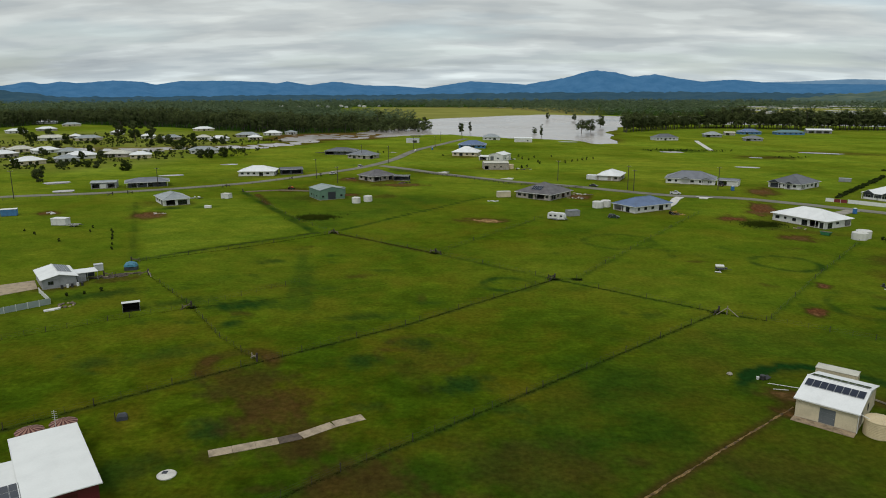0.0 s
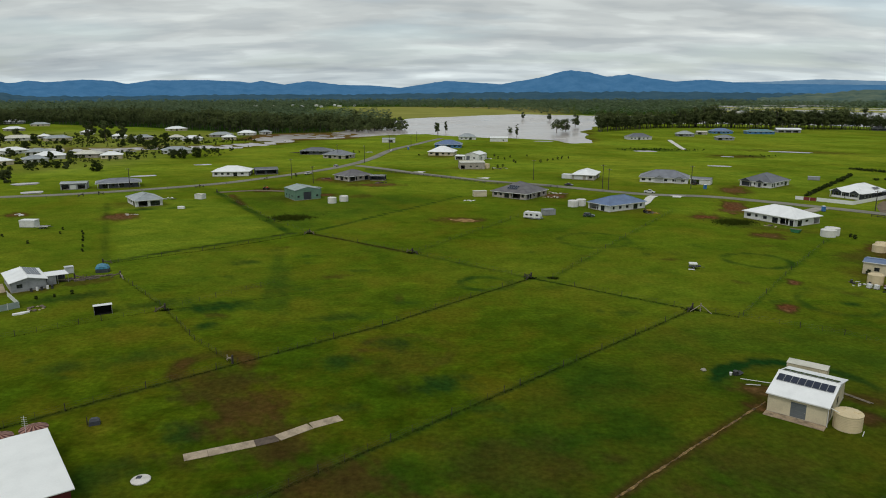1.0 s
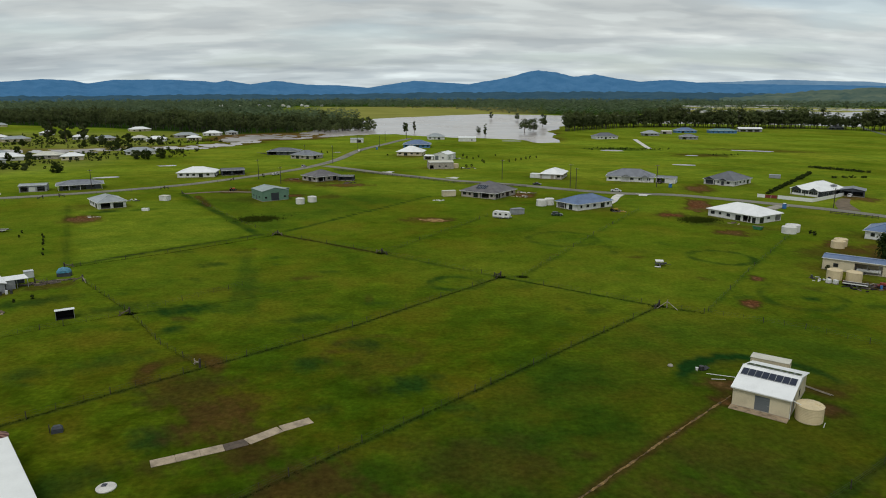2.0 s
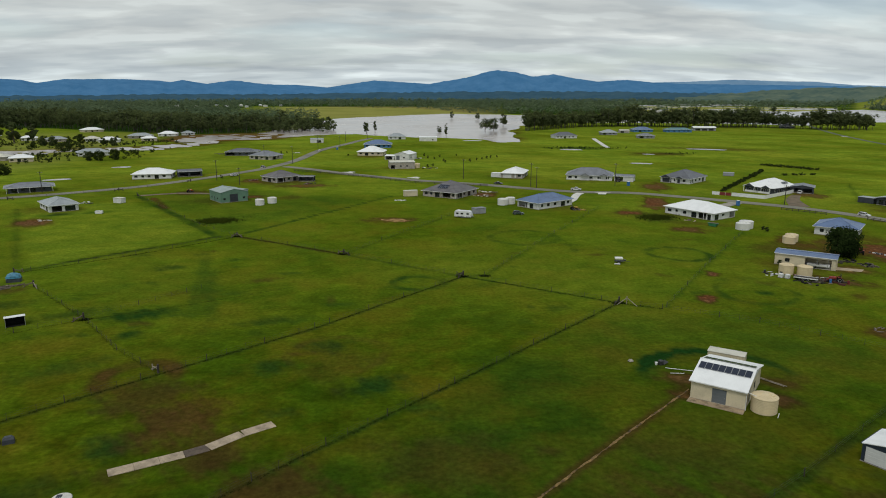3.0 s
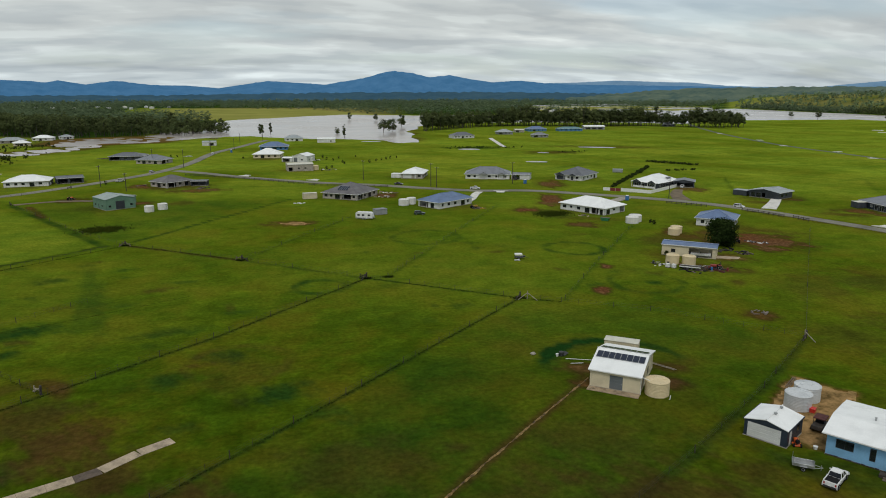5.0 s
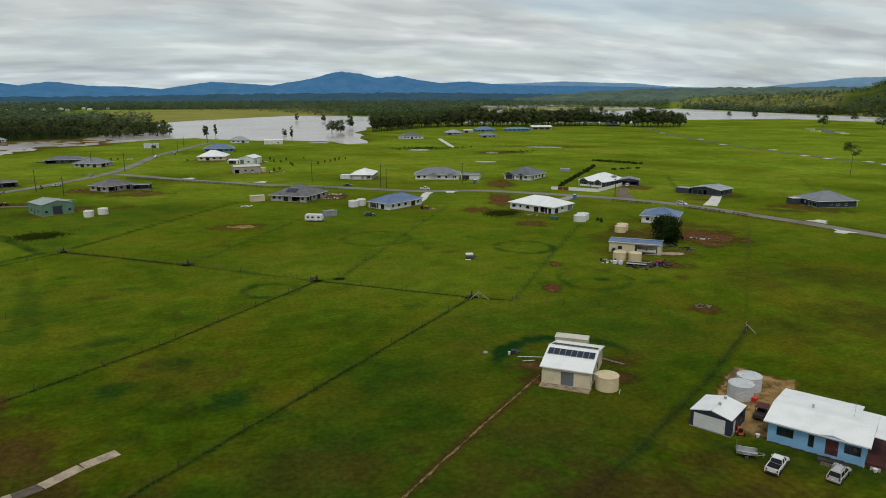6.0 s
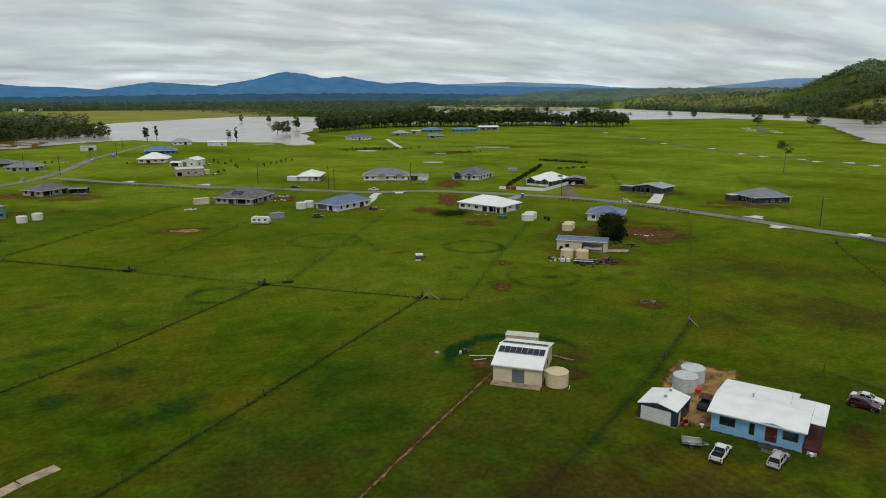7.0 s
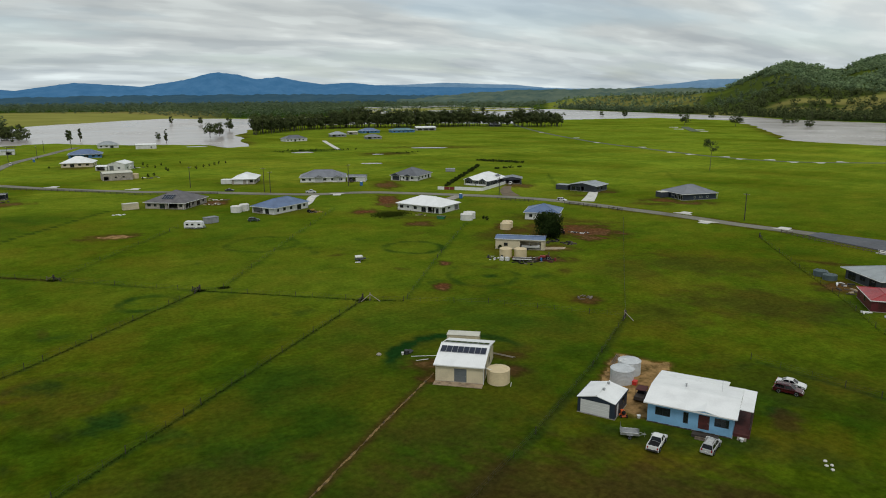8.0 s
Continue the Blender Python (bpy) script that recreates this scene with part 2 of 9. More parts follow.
def car_paint(name, colour):
    m = paint(name, colour, 0.28, 0.0, 0.04)
    m.node_tree.nodes["Principled BSDF"].inputs["Coat Weight"].default_value = 0.6
    return m


CAR_WHITE = car_paint("white_car_paint", (0.74, 0.74, 0.73))
CAR_SILVER = car_paint("silver_car_paint", (0.42, 0.42, 0.41))
CAR_RED = car_paint("dark_red_car_paint", (0.065, 0.004, 0.008))
CAR_GREEN = car_paint("dark_green_car_paint", (0.03, 0.06, 0.045))
CAR_DARK = car_paint("charcoal_car_paint", (0.03, 0.032, 0.036))
LAMP_RED = paint("red_lamp_lens", (0.35, 0.01, 0.01), 0.2)
LAMP_CLEAR = paint("clear_lamp_lens", (0.7, 0.7, 0.68), 0.15)


# ---- mesh building ----
class Geo:
    """Vertices and faces of one mesh."""

    def __init__(self):
        self.v, self.f = [], []

    def add(self, verts, faces):
        n = len(self.v)
        self.v += [tuple(p) for p in verts]
        self.f += [tuple(i + n for i in face) for face in faces]
        return self

    def box(self, x0, x1, y0, y1, z0, z1):
        v = [(x, y, z) for z in (z0, z1) for x, y in ((x0, y0), (x1, y0), (x1, y1), (x0, y1))]
        return self.add(v, [(3, 2, 1, 0), (4, 5, 6, 7), (0, 1, 5, 4), (1, 2, 6, 5), (2, 3, 7, 6), (3, 0, 4, 7)])

    def block(self, x0, x1, y0, y1, z0, z1, c=0.02):
        """A box with chamfered upright and top edges."""
        ring = lambda k: [(x0 + k, y0), (x1 - k, y0), (x1, y0 + k), (x1, y1 - k), (x1 - k, y1), (x0 + k, y1), (x0, y1 - k), (x0, y0 + k)]
        v = [(x, y, z0) for x, y in ring(c)] + [(x, y, z1 - c) for x, y in ring(c)]
        inner = [(x0 + 2 * c, y0 + c), (x1 - 2 * c, y0 + c), (x1 - c, y0 + 2 * c), (x1 - c, y1 - 2 * c), (x1 - 2 * c, y1 - c), (x0 + 2 * c, y1 - c), (x0 + c, y1 - 2 * c), (x0 + c, y0 + 2 * c)]
        v += [(x, y, z1) for x, y in inner]
        f = [tuple(reversed(range(8))), tuple(range(16, 24))]
        for a in (0, 8):
            f += [(a + i, a + (i + 1) % 8, a + 8 + (i + 1) % 8, a + 8 + i) for i in range(8)]
        return self.add(v, f)

    def loft(self, rings, caps=True):
        """Rings of as many points each, joined one to the next."""
        k = len(rings[0])
        v = [p for r in rings for p in r]
        f = [(a * k + i, a * k + (i + 1) % k, (a + 1) * k + (i + 1) % k, (a + 1) * k + i) for a in range(len(rings) - 1) for i in range(k)]
        if caps:
            f += [tuple(reversed(range(k))), tuple(range((len(rings) - 1) * k, len(rings) * k))]
        return self.add(v, f)

    def tube(self, a, b, ra, rb=None, n=8):
        a, b = Vector(a), Vector(b)
        d = (b - a).normalized()
        s = d.orthogonal().normalized()
        u = d.cross(s)
        ring = lambda c, r: [c + r * (math.cos(2 * math.pi * i / n) * s + math.sin(2 * math.pi * i / n) * u) for i in range(n)]
        return self.loft([ring(a, ra), ring(b, ra if rb is None else rb)])

    def turned(self, x, y, profile, n=24):
        """A lathe form round an upright axis from (radius, height) pairs."""
        return self.loft([[(x + r * math.cos(2 * math.pi * i / n), y + r * math.sin(2 * math.pi * i / n), z) for i in range(n)] for r, z in profile])

    def prism(self, poly, z0, z1):
        k = len(poly)
        v = [(x, y, z0) for x, y in poly] + [(x, y, z1) for x, y in poly]
        return self.add(v, [tuple(reversed(range(k))), tuple(range(k, 2 * k))] + [(i, (i + 1) % k, k + (i + 1) % k, k + i) for i in range(k)])

    def profile(self, poly, y0, y1):
        """A side profile of (x, z) points carried across y."""
        k = len(poly)
        v = [(x, y0, z) for x, z in poly] + [(x, y1, z) for x, z in poly]
        return self.add(v, [tuple(range(k)), tuple(reversed(range(k, 2 * k)))] + [(k + i, k + (i + 1) % k, (i + 1) % k, i) for i in range(k)])

    def slab(self, a, b, c, d, thick):
        """A sloping sheet with thickness under its four top corners."""
        n = (Vector(b) - Vector(a)).cross(Vector(d) - Vector(a)).normalized() * thick
        top = [Vector(p) for p in (a, b, c, d)]
        return self.add([p - n for p in top] + top, [(3, 2, 1, 0), (4, 5, 6, 7), (0, 1, 5, 4), (1, 2, 6, 5), (2, 3, 7, 6), (3, 0, 4, 7)])

    def mesh(self, name):
        me = bpy.data.meshes.new(name)
        me.from_pydata(self.v, [], self.f)
        b = bmesh.new()
        b.from_mesh(me)
        bmesh.ops.recalc_face_normals(b, faces=b.faces)
        b.to_mesh(me)
        b.free()
        return me


def part(name, geo, material, parent=None, label=""):
    me = geo.mesh(name) if isinstance(geo, Geo) else geo
    if not me.materials:
        me.materials.append(material)
    ob = new(name, me)
    if parent is not None:
        ob.parent = parent
    if label:
        ob["label"] = label
    return ob


def thing(name, at, turn=0.0, label="", category="", group="", kind=""):
    ob = new(name)
    ob.empty_display_size = 0.3
    ob.matrix_basis = pose(at[0], at[1], at[2] if len(at) > 2 else ground_z(at[0], at[1]), 0, 0, turn)
    return tagged(ob, label, category, group, kind)


def heavy(name, verts, faces, material):
    """A large mesh from arrays of vertices and triangles or quads."""
    verts, faces = np.asarray(verts, np.float32), np.asarray(faces, np.int32)
    me = bpy.data.meshes.new(name)
    k = faces.shape[1]
    me.vertices.add(len(verts))
    me.vertices.foreach_set("co", verts.ravel())
    me.loops.add(faces.size)
    me.loops.foreach_set("vertex_index", faces.ravel())
    me.polygons.add(len(faces))
    me.polygons.foreach_set("loop_start", np.arange(0, faces.size, k, dtype=np.int32))
    me.update(calc_edges=True)
    me.validate()
    me.materials.append(material)
    return me


# ---- the land ----
WATER_Z = -0.4
LAKE = [(-168, 702), (-130, 703), (-86, 718), (-54, 764), (-24, 795), (9, 803), (69, 733), (102, 716), (138, 690), (143, 648), (162, 655), (192, 800),
        (235, 960), (330, 1060), (450, 1040), (560, 1005), (660, 940), (800, 1010), (1050, 998), (1060, 810), (832, 597), (655, 434), (662, 346), (700, 190), (800, 0),
        (1300, 0), (1200, 400), (1155, 607), (1167, 777), (1276, 980), (1320, 1361), (1399, 1740), (900, 1500), (500, 1400), (342, 1400), (210, 1500),
        (131, 1428), (14, 1302), (-26, 1222), (-60, 1000), (-110, 815), (-170, 772)]
CREEK = [(-420, 600), (-311, 580), (-254, 578), (-227, 606), (-168, 610), (-139, 664), (-150, 720)]
# farm dams and puddles: centre, half width across the view, half depth
PONDS = [(184, 556, 8, 5), (297, 545, 13, 3.5), (195, 441, 6, 3), (-207, 364, 6, 3), (-186, 332, 5, 3), (-158, 397, 6, 2.6), (-144, 458, 5, 3), (-245, 561, 13, 5), (229, 507, 4, 2), (120, 672, 8, 3)]


def smooth(a, b, x):
    s = np.clip((x - a) / (b - a), 0, 1)
    return s * s * (3 - 2 * s)


def to_line(x, y, pts, closed=False):
    """Distance from points to a chain of segments."""
    best = np.full(np.shape(x), 1e9)
    ends = pts[1:] + pts[:1] if closed else pts[1:]
    for (ax, ay), (bx, by) in zip(pts, ends):
        dx, dy = bx - ax, by - ay
        s = np.clip(((x - ax) * dx + (y - ay) * dy) / (dx * dx + dy * dy), 0, 1)
        best = np.minimum(best, np.hypot(x - ax - s * dx, y - ay - s * dy))
    return best


def inside(x, y, pts):
    hit = np.zeros(np.shape(x), bool)
    for (ax, ay), (bx, by) in zip(pts, pts[1:] + pts[:1]):
        if ay != by:
            hit ^= ((ay > y) != (by > y)) & (x < (bx - ax) * (y - ay) / (by - ay) + ax)
    return hit


def ripple(x, y, size, seed=0.0):
    """Smooth irregular waves between about -1 and 1."""
    u, v = x / size + seed * 1.7, y / size - seed * 2.3
    return (np.sin(u + 1.3 * np.sin(0.7 * v + seed)) * np.cos(1.1 * v + 0.9 * np.sin(0.8 * u)) + 0.6 * np.sin(2.3 * u - 1.7 * v + seed) * np.cos(1.9 * v + 2.1 * u) + 0.4 * np.sin(4.7 * u + 3.1 * v)) / 1.6


def rise(az, r):
    """The wooded hill beyond the flood on the east, by bearing in degrees and distance."""
    crest = np.interp(az, [36.5, 38.5, 40, 46, 49.2, 51.6, 53.1, 54.7, 55.7, 57.5, 59.5, 60.5, 61.6, 66, 72, 80], [0, 18, 38, 42, 40, 48, 72, 102, 112, 100, 96, 112, 122, 130, 110, 0])
    return 1.04 * crest * smooth(np.interp(az, [39, 44, 50, 54, 57], [2320, 2020, 1760, 1560, 1440]), np.interp(az, [39, 44, 50], [2900, 2600, 2230]), r) * (1 - 0.75 * smooth(2400, 3300, r))


def glade(az, r):
    """Open flooded flats beyond the far tree belt."""
    return smooth(22.5, 24, az) * (1 - smooth(36, 37.5, az)) * smooth(1480, 1620, r) * (1 - smooth(2400, 2560, r))


def land_z(x, y):
    x, y = np.asarray(x, float), np.asarray(y, float)
    r, az = np.hypot(x, y), np.degrees(np.arctan2(x, y))
    z = 0.16 * ripple(x, y, 37.0, 0.4) * smooth(60, 250, r) + 0.03 * ripple(x, y, 6.0, 2.0)
    wob = 4.0 * ripple(x, y, 16.0, 3.0) + 9 * ripple(x, y, 70.0, 5.0)
    d = to_line(x, y, LAKE, True) * np.where(inside(x, y, LAKE), 1, -1) + wob * smooth(500, 900, r)
    muddy = (1 - smooth(-75, -40, x)) * (1 - smooth(800, 840, y)) * (y > 600)
    z = z - 3.0 * smooth(-6, 16, d) * (1 - muddy * (0.9 - 0.9 * smooth(-0.05, 0.4, ripple(x, y, 15.0, 2.0))))
    c = to_line(x, y, CREEK) + 3 * ripple(x, y, 14.0, 1.0)
    z = z - 2.0 * (1 - smooth(10, 20, c + 4 * ripple(x, y, 21.0, 8.0))) * (0.14 + 0.86 * smooth(-0.15, 0.2, ripple(x, y, 13.0, 4.0)))
    for px, py, w, h in PONDS:
        a = math.atan2(px, py)
        u, v = (x - px) * math.cos(a) - (y - py) * math.sin(a), (x - px) * math.sin(a) + (y - py) * math.cos(a)
        q = np.hypot(u / w, v / h) + 0.16 * ripple(x, y, 5.0, px)
        m = 1 - smooth(0.85, 1.3, q)
        z = z * (1 - smooth(0.0, 0.2, m)) - 1.2 * m
    z = z - 2.0 * glade(az, r) * smooth(0.0, 0.4, ripple(x, y, 120.0, 3.0))
    return z + rise(az, r) * (1 + 0.12 * ripple(x, y, 160.0, 7.0)) + smooth(1500, 4000, r) * 2 * ripple(x, y, 300.0, 4.0)


def ground_z(x, y):
    return float(land_z(np.array([x]), np.array([y]))[0])


# soil, lush growth and dry growth, each a list of soft marks on the ground; some also carry shade
BARE_PADDOCK = [
    (93.8, 163.7, 2.0, 3.2, 1.0), (81.7, 143.1, 2.5, 3.6, 1.0), (14.6, 253.5, 10.0, 5.0, 1.0), (-115.8, 263.5, 7.0, 9.0, 0.95), (-157.5, 268.1, 5.0, 6.0, 0.9),
    (110.1, 257.4, 6.0, 7.0, 1.0), (131, 279, 6.5, 17.0, 1.0), (-33.0, 105.5, 7.0, 7.0, 0.55), (-26.5, 96.0, 7.0, 9.0, 0.66), (-20.0, 86.5, 5.0, 7.0, 0.6), (-10.0, 75.5, 7.5, 6.5, 0.6), (0.0, 68.0, 9.0, 6.0, 0.5),
    (117.2, 221.2, 6.0, 6.0, 0.8), (-3.7, 114.9, 6.0, 10.0, 0.22), (105.6, 116.7, 3.6, 3.6, 0.75), (159, 184, 6.0, 11.0, 1.0), (154, 169, 5.0, 5.0, 0.9), (166, 186, 9.0, 4.0, 0.8), (157, 177, 7.0, 8.0, 1.0), (141, 203, 3.0, 8.0, 0.8), (139.4, 193.2, 8.5, 8.5, 0.7),
]
BARE_YARD = [
    (145, 186, 6.0, 9.0, 0.7), (128, 190, 7.0, 8.0, 0.5), (122, 152, 7.0, 3.0, 0.8), (133.8, 163, 7.0, 5.0, 0.8), (89.5, 55.4, 2.4, 4.0, 0.6), (118, 139.8, 2.0, 3.0, 0.5), (65.4, 91.4, 3.2, 2.6, 0.75), (54.4, 101, 4.0, 3.0, 0.8), (51.6, 95.0, 2.6, 2.2, 0.8), (69.0, 97.0, 3.4, 2.4, 0.6),
    (60.7, 63.5, 4.5, 3.5, 0.4), (83, 78, 9.0, 8.0, 0.0), (-36, 371, 16, 14, 0.6), (-75, 336, 6, 7, 0.7), (154, 329, 8, 15, 0.9), (-24, 354, 14, 7, 0.85), (-52, 378, 7, 9, 0.9), (-27, 314, 6, 7, 0.45), (63, 314, 6, 9, 0.9),
    (15, 512, 12, 12, 0.6), (45, 322, 14, 10, 0.5), (118, 352, 5, 5, 0.4), (235, 262, 14, 8, 0.5),
]
BARE_FAR = [
    (156, 126, 20, 13, 0.36), (136, 95, 18, 13, 0.42), (112, 100, 9, 9, 0.3), (134, 132, 9, 14, 0.3), (172, 112, 14, 9, 0.26), (161, 178, 11, 13, 0.98), (150, 196, 5, 6, 0.7), (238, 214, 12, 5, 0.85), (226, 212, 9, 4, 0.6), (241, 204, 10, 3.5, 0.9), (216, 247, 6, 5, 0.6), (236, 249, 5, 4, 0.8),
    (239, 217, 8, 6, 0.75), (249, 206, 8, 2.5, 0.5), (52, 52, 24, 14, 0.56), (28, 57, 14, 10, 0.45), (104, 62, 18, 10, 0.22), (12, 80, 9, 7, 0.3), (45, 78, 10, 5, 0.25), (212, 292, 9, 9, 0.8), (303, 547, 40, 16, 0.55), (236, 507, 22, 16, 0.6), (-96, 163, 9, 5, 0.6),
    (-84, 170, 6, 4, 0.6), (170, 195, 16, 4, 0.5), (126, 232, 16, 4, 0.35), (182, 345, 10, 12, 0.3), (-18, 85, 5, 4, 0.3),
    (122, 154, 8, 4, 0.7), (-46, 318, 8, 5, 0.85), (-74, 333, 8, 5, 0.8), (166, 93, 6, 6, 0.8), (187, 109, 8, 2.0, 0.6),
]
# trodden ground round the houses, with their contact shade darkened in
HOME_SOIL_SHADE = [(x, y, 13, 11, 0.34) for x, y in [(128, 250), (82, 276), (46, 312), (92, 377), (130, 360), (175, 346), (201, 304), (229, 256), (124, 168), (-40, 374), (-106, 395), (-121, 293), (-150, 347), (-57, 310), (16, 524), (36, 486), (32, 428), (162, 207)]]
LUSH_NEAR = [
    (-5.0, 124.0, 5.2, 4.3, 0.75), (3.2, 105.2, 5.6, 4.5, 0.8), (-14.8, 114.9, 3.6, 4.3, 0.7), (-45.6, 148.2, 8.5, 5.0, 0.9), (-49.3, 189.1, 4.6, 3.4, 0.7),
    (-35.3, 167.1, 3.2, 30.0, 0.5), (-49.2, 259.4, 6.8, 7.5, 0.9), (-44.3, 135.4, 2.8, 3.0, 0.8), (-33.6, 89.6, 3.4, 4.4, 0.8), (-62.7, 113.5, 4.0, 3.4, 0.6),
    (115.7, 244.6, 7.2, 8.0, 0.7), (10.3, 96.4, 4.0, 3.2, 0.5), (-60, 150, 9, 4, 0.6),
]
LUSH_SHADE_FAR = [
    # Deep green grass round the blue house, with the shade beside it painted in.
    (69, 62, 9, 4.5, 0.62), (78, 54, 9, 4, 0.62), (90, 62, 8, 7, 0.5), (58, 74, 6, 5, 0.4),
    (18, 84, 16, 10, 0.35), (70, 108, 10, 8, 0.4), (60, 52, 9, 5, 0.4),
    (-82, 156, 12, 4, 0.7), (91, 58, 3.5, 3.5, 0.8), (150, 82, 5, 12, 0.5), (83, 47.5, 6, 4, 0.5), (98, 146, 2.2, 2.2, 0.8), (76, 58, 6, 3, 0.6),
    (190, 566, 30, 16, 0.7), (250, 508, 14, 10, 0.6), (-17, 140, 7, 3, 0.6), (-52, 118, 9, 4, 0.5), (30, 112, 9, 5, 0.25),
    (-40, 78, 7, 5, 0.6), (-113, 280, 9, 3.5, 0.8), (-102, 284, 7, 3, 0.6),
]
# faint rings left by horses and feeders: centre, radius, width, soil, lush
RINGS = [(96.1, 187.3, 9.0, 1.4, 0.0, 0.72), (16.1, 165.6, 6.4, 1.4, 0.0, 0.75), (95.8, 146.3, 9.0, 1.1, 0.0, 0.5), (56.2, 215.6, 11.0, 1.4, 0.0, 0.45), (-36.5, 113.8, 6.0, 1.9, 0.68, 0.0), (-3.5, 119.5, 9.0, 1.0, 0.30, 0.0)]
# worn tracks and old boundary lines: points, half width, soil, lush
LINES = [([(200, 232), (209, 207), (216, 184), (220.5, 161), (226, 143)], 1.5, 0.62, 0.0), ([(194, 230), (202, 206), (208.5, 183), (212.5, 160), (217.5, 142)], 1.1, 0.5, 0.0), ([(53.5, 96.8), (46, 91), (41.6, 87.3), (32.6, 79.9), (22.2, 71.3), (8, 60)], 0.8, 0.6, 0.0), ([(34.0, 169.9), (103.3, 272.3)], 0.7, 0.0, 0.45), ([(-2.7, 198.9), (37.8, 259.5)], 0.7, 0.1, 0.45),
         ([(-36.7, 234.0), (19.2, 313.6)], 1.0, 0.0, 0.8), ([(69.4, 138.5), (100, 176), (132.6, 214.0)], 0.6, 0.0, 0.45), ([(-89.6, 191.1), (-133.9, 293.7)], 1.1, 0.0, 0.42), ([(-88, 191), (-66, 211), (-43.9, 230.1)], 0.9, 0.22, 0.85), ([(-43.9, 230.1), (-97.2, 328.2)], 1.6, 0.0, 0.75),
         ]
FENCE_LINES = [([(-88, 320), (-76, 292)], 1.5, 0.8, 0.0), ([(186, 188), (131.7, 131.7), (103.4, 102.1)], 0.6, 0.15, 0.15), ([(-35, 150), (-42, 200)], 1.6, 0.0, 0.4), ([(106, 72), (109.6, 52.6), (112, 40)], 0.6, 0.0, 0.6),
         ([(-2.6, 199.2), (28.4, 169.9)], 0.8, 0.1, 0.5), ([(-2.6, 199.2), (-37.7, 229.3)], 0.9, 0.55, 0.4), ([(28.4, 169.9), (-8.0, 134.5), (-44.8, 104.9), (-84, 71)], 0.55, 0.15, 0.6), ([(59.9, 142.7), (13.2, 101.6), (-13.1, 78.5), (-32, 61)], 0.5, 0.05, 0.65), ([(28.4, 169.9), (59.9, 142.7), (67.8, 137.2)], 0.5, 0.0, 0.7), ([(103.6, 102.4), (79.0, 85.2), (55.3, 70.5), (36.0, 59.6)], 0.9, 0.1, 0.6),
         ([(219, 267), (262, 330)], 1.0, 0.0, 0.5), ([(262, 220), (330, 300)], 1.2, 0.0, 0.3), ([(120, 352), (260, 445), (420, 470)], 1.5, 0.0, 0.4), ([(-20, 570), (60, 625), (170, 640)], 1.5, 0.3, 0.2)]
PADS = [[(71.5, 78.0), (87.2, 88.5), (92.5, 79.0), (83.5, 72.6), (72.5, 65.0), (69, 70.5)]]
BRIGHT = [([(-88, 191), (-43.9, 230.1), (-97, 318), (-134, 290)], 0.68), ([(-35, 345), (22, 312), (62, 318), (35, 365), (-5, 398)], 0.6)]
SHADY = [[(59.9, 142.7), (67.8, 137.2), (103.6, 102.4), (79, 85.2), (55.3, 70.5), (36, 59.6), (0, 30), (-32, 61), (13.2, 101.6)], [(-97, 328), (-45, 231), (-36, 236), (14, 308), (-36, 338), (-70, 342)]]
WOODS = [[(-620, 790), (-580, 1050), (-374, 940), (-271, 860), (-185, 792), (-110, 815), (-60, 1000), (-45, 1240), (-280, 1500), (-300, 2260), (-1500, 2600), (-1900, 2200), (-1200, 850)],
         [(-320, 2300), (180, 2000), (270, 1500), (380, 1420), (900, 1520), (1390, 1760), (1900, 2400), (1500, 3400), (-1500, 3400)],
         [(1165, 560), (1175, 780), (1285, 985), (1325, 1360), (1405, 1750), (2600, 2400), (3600, 1300), (2500, 300), (1230, 380)]]


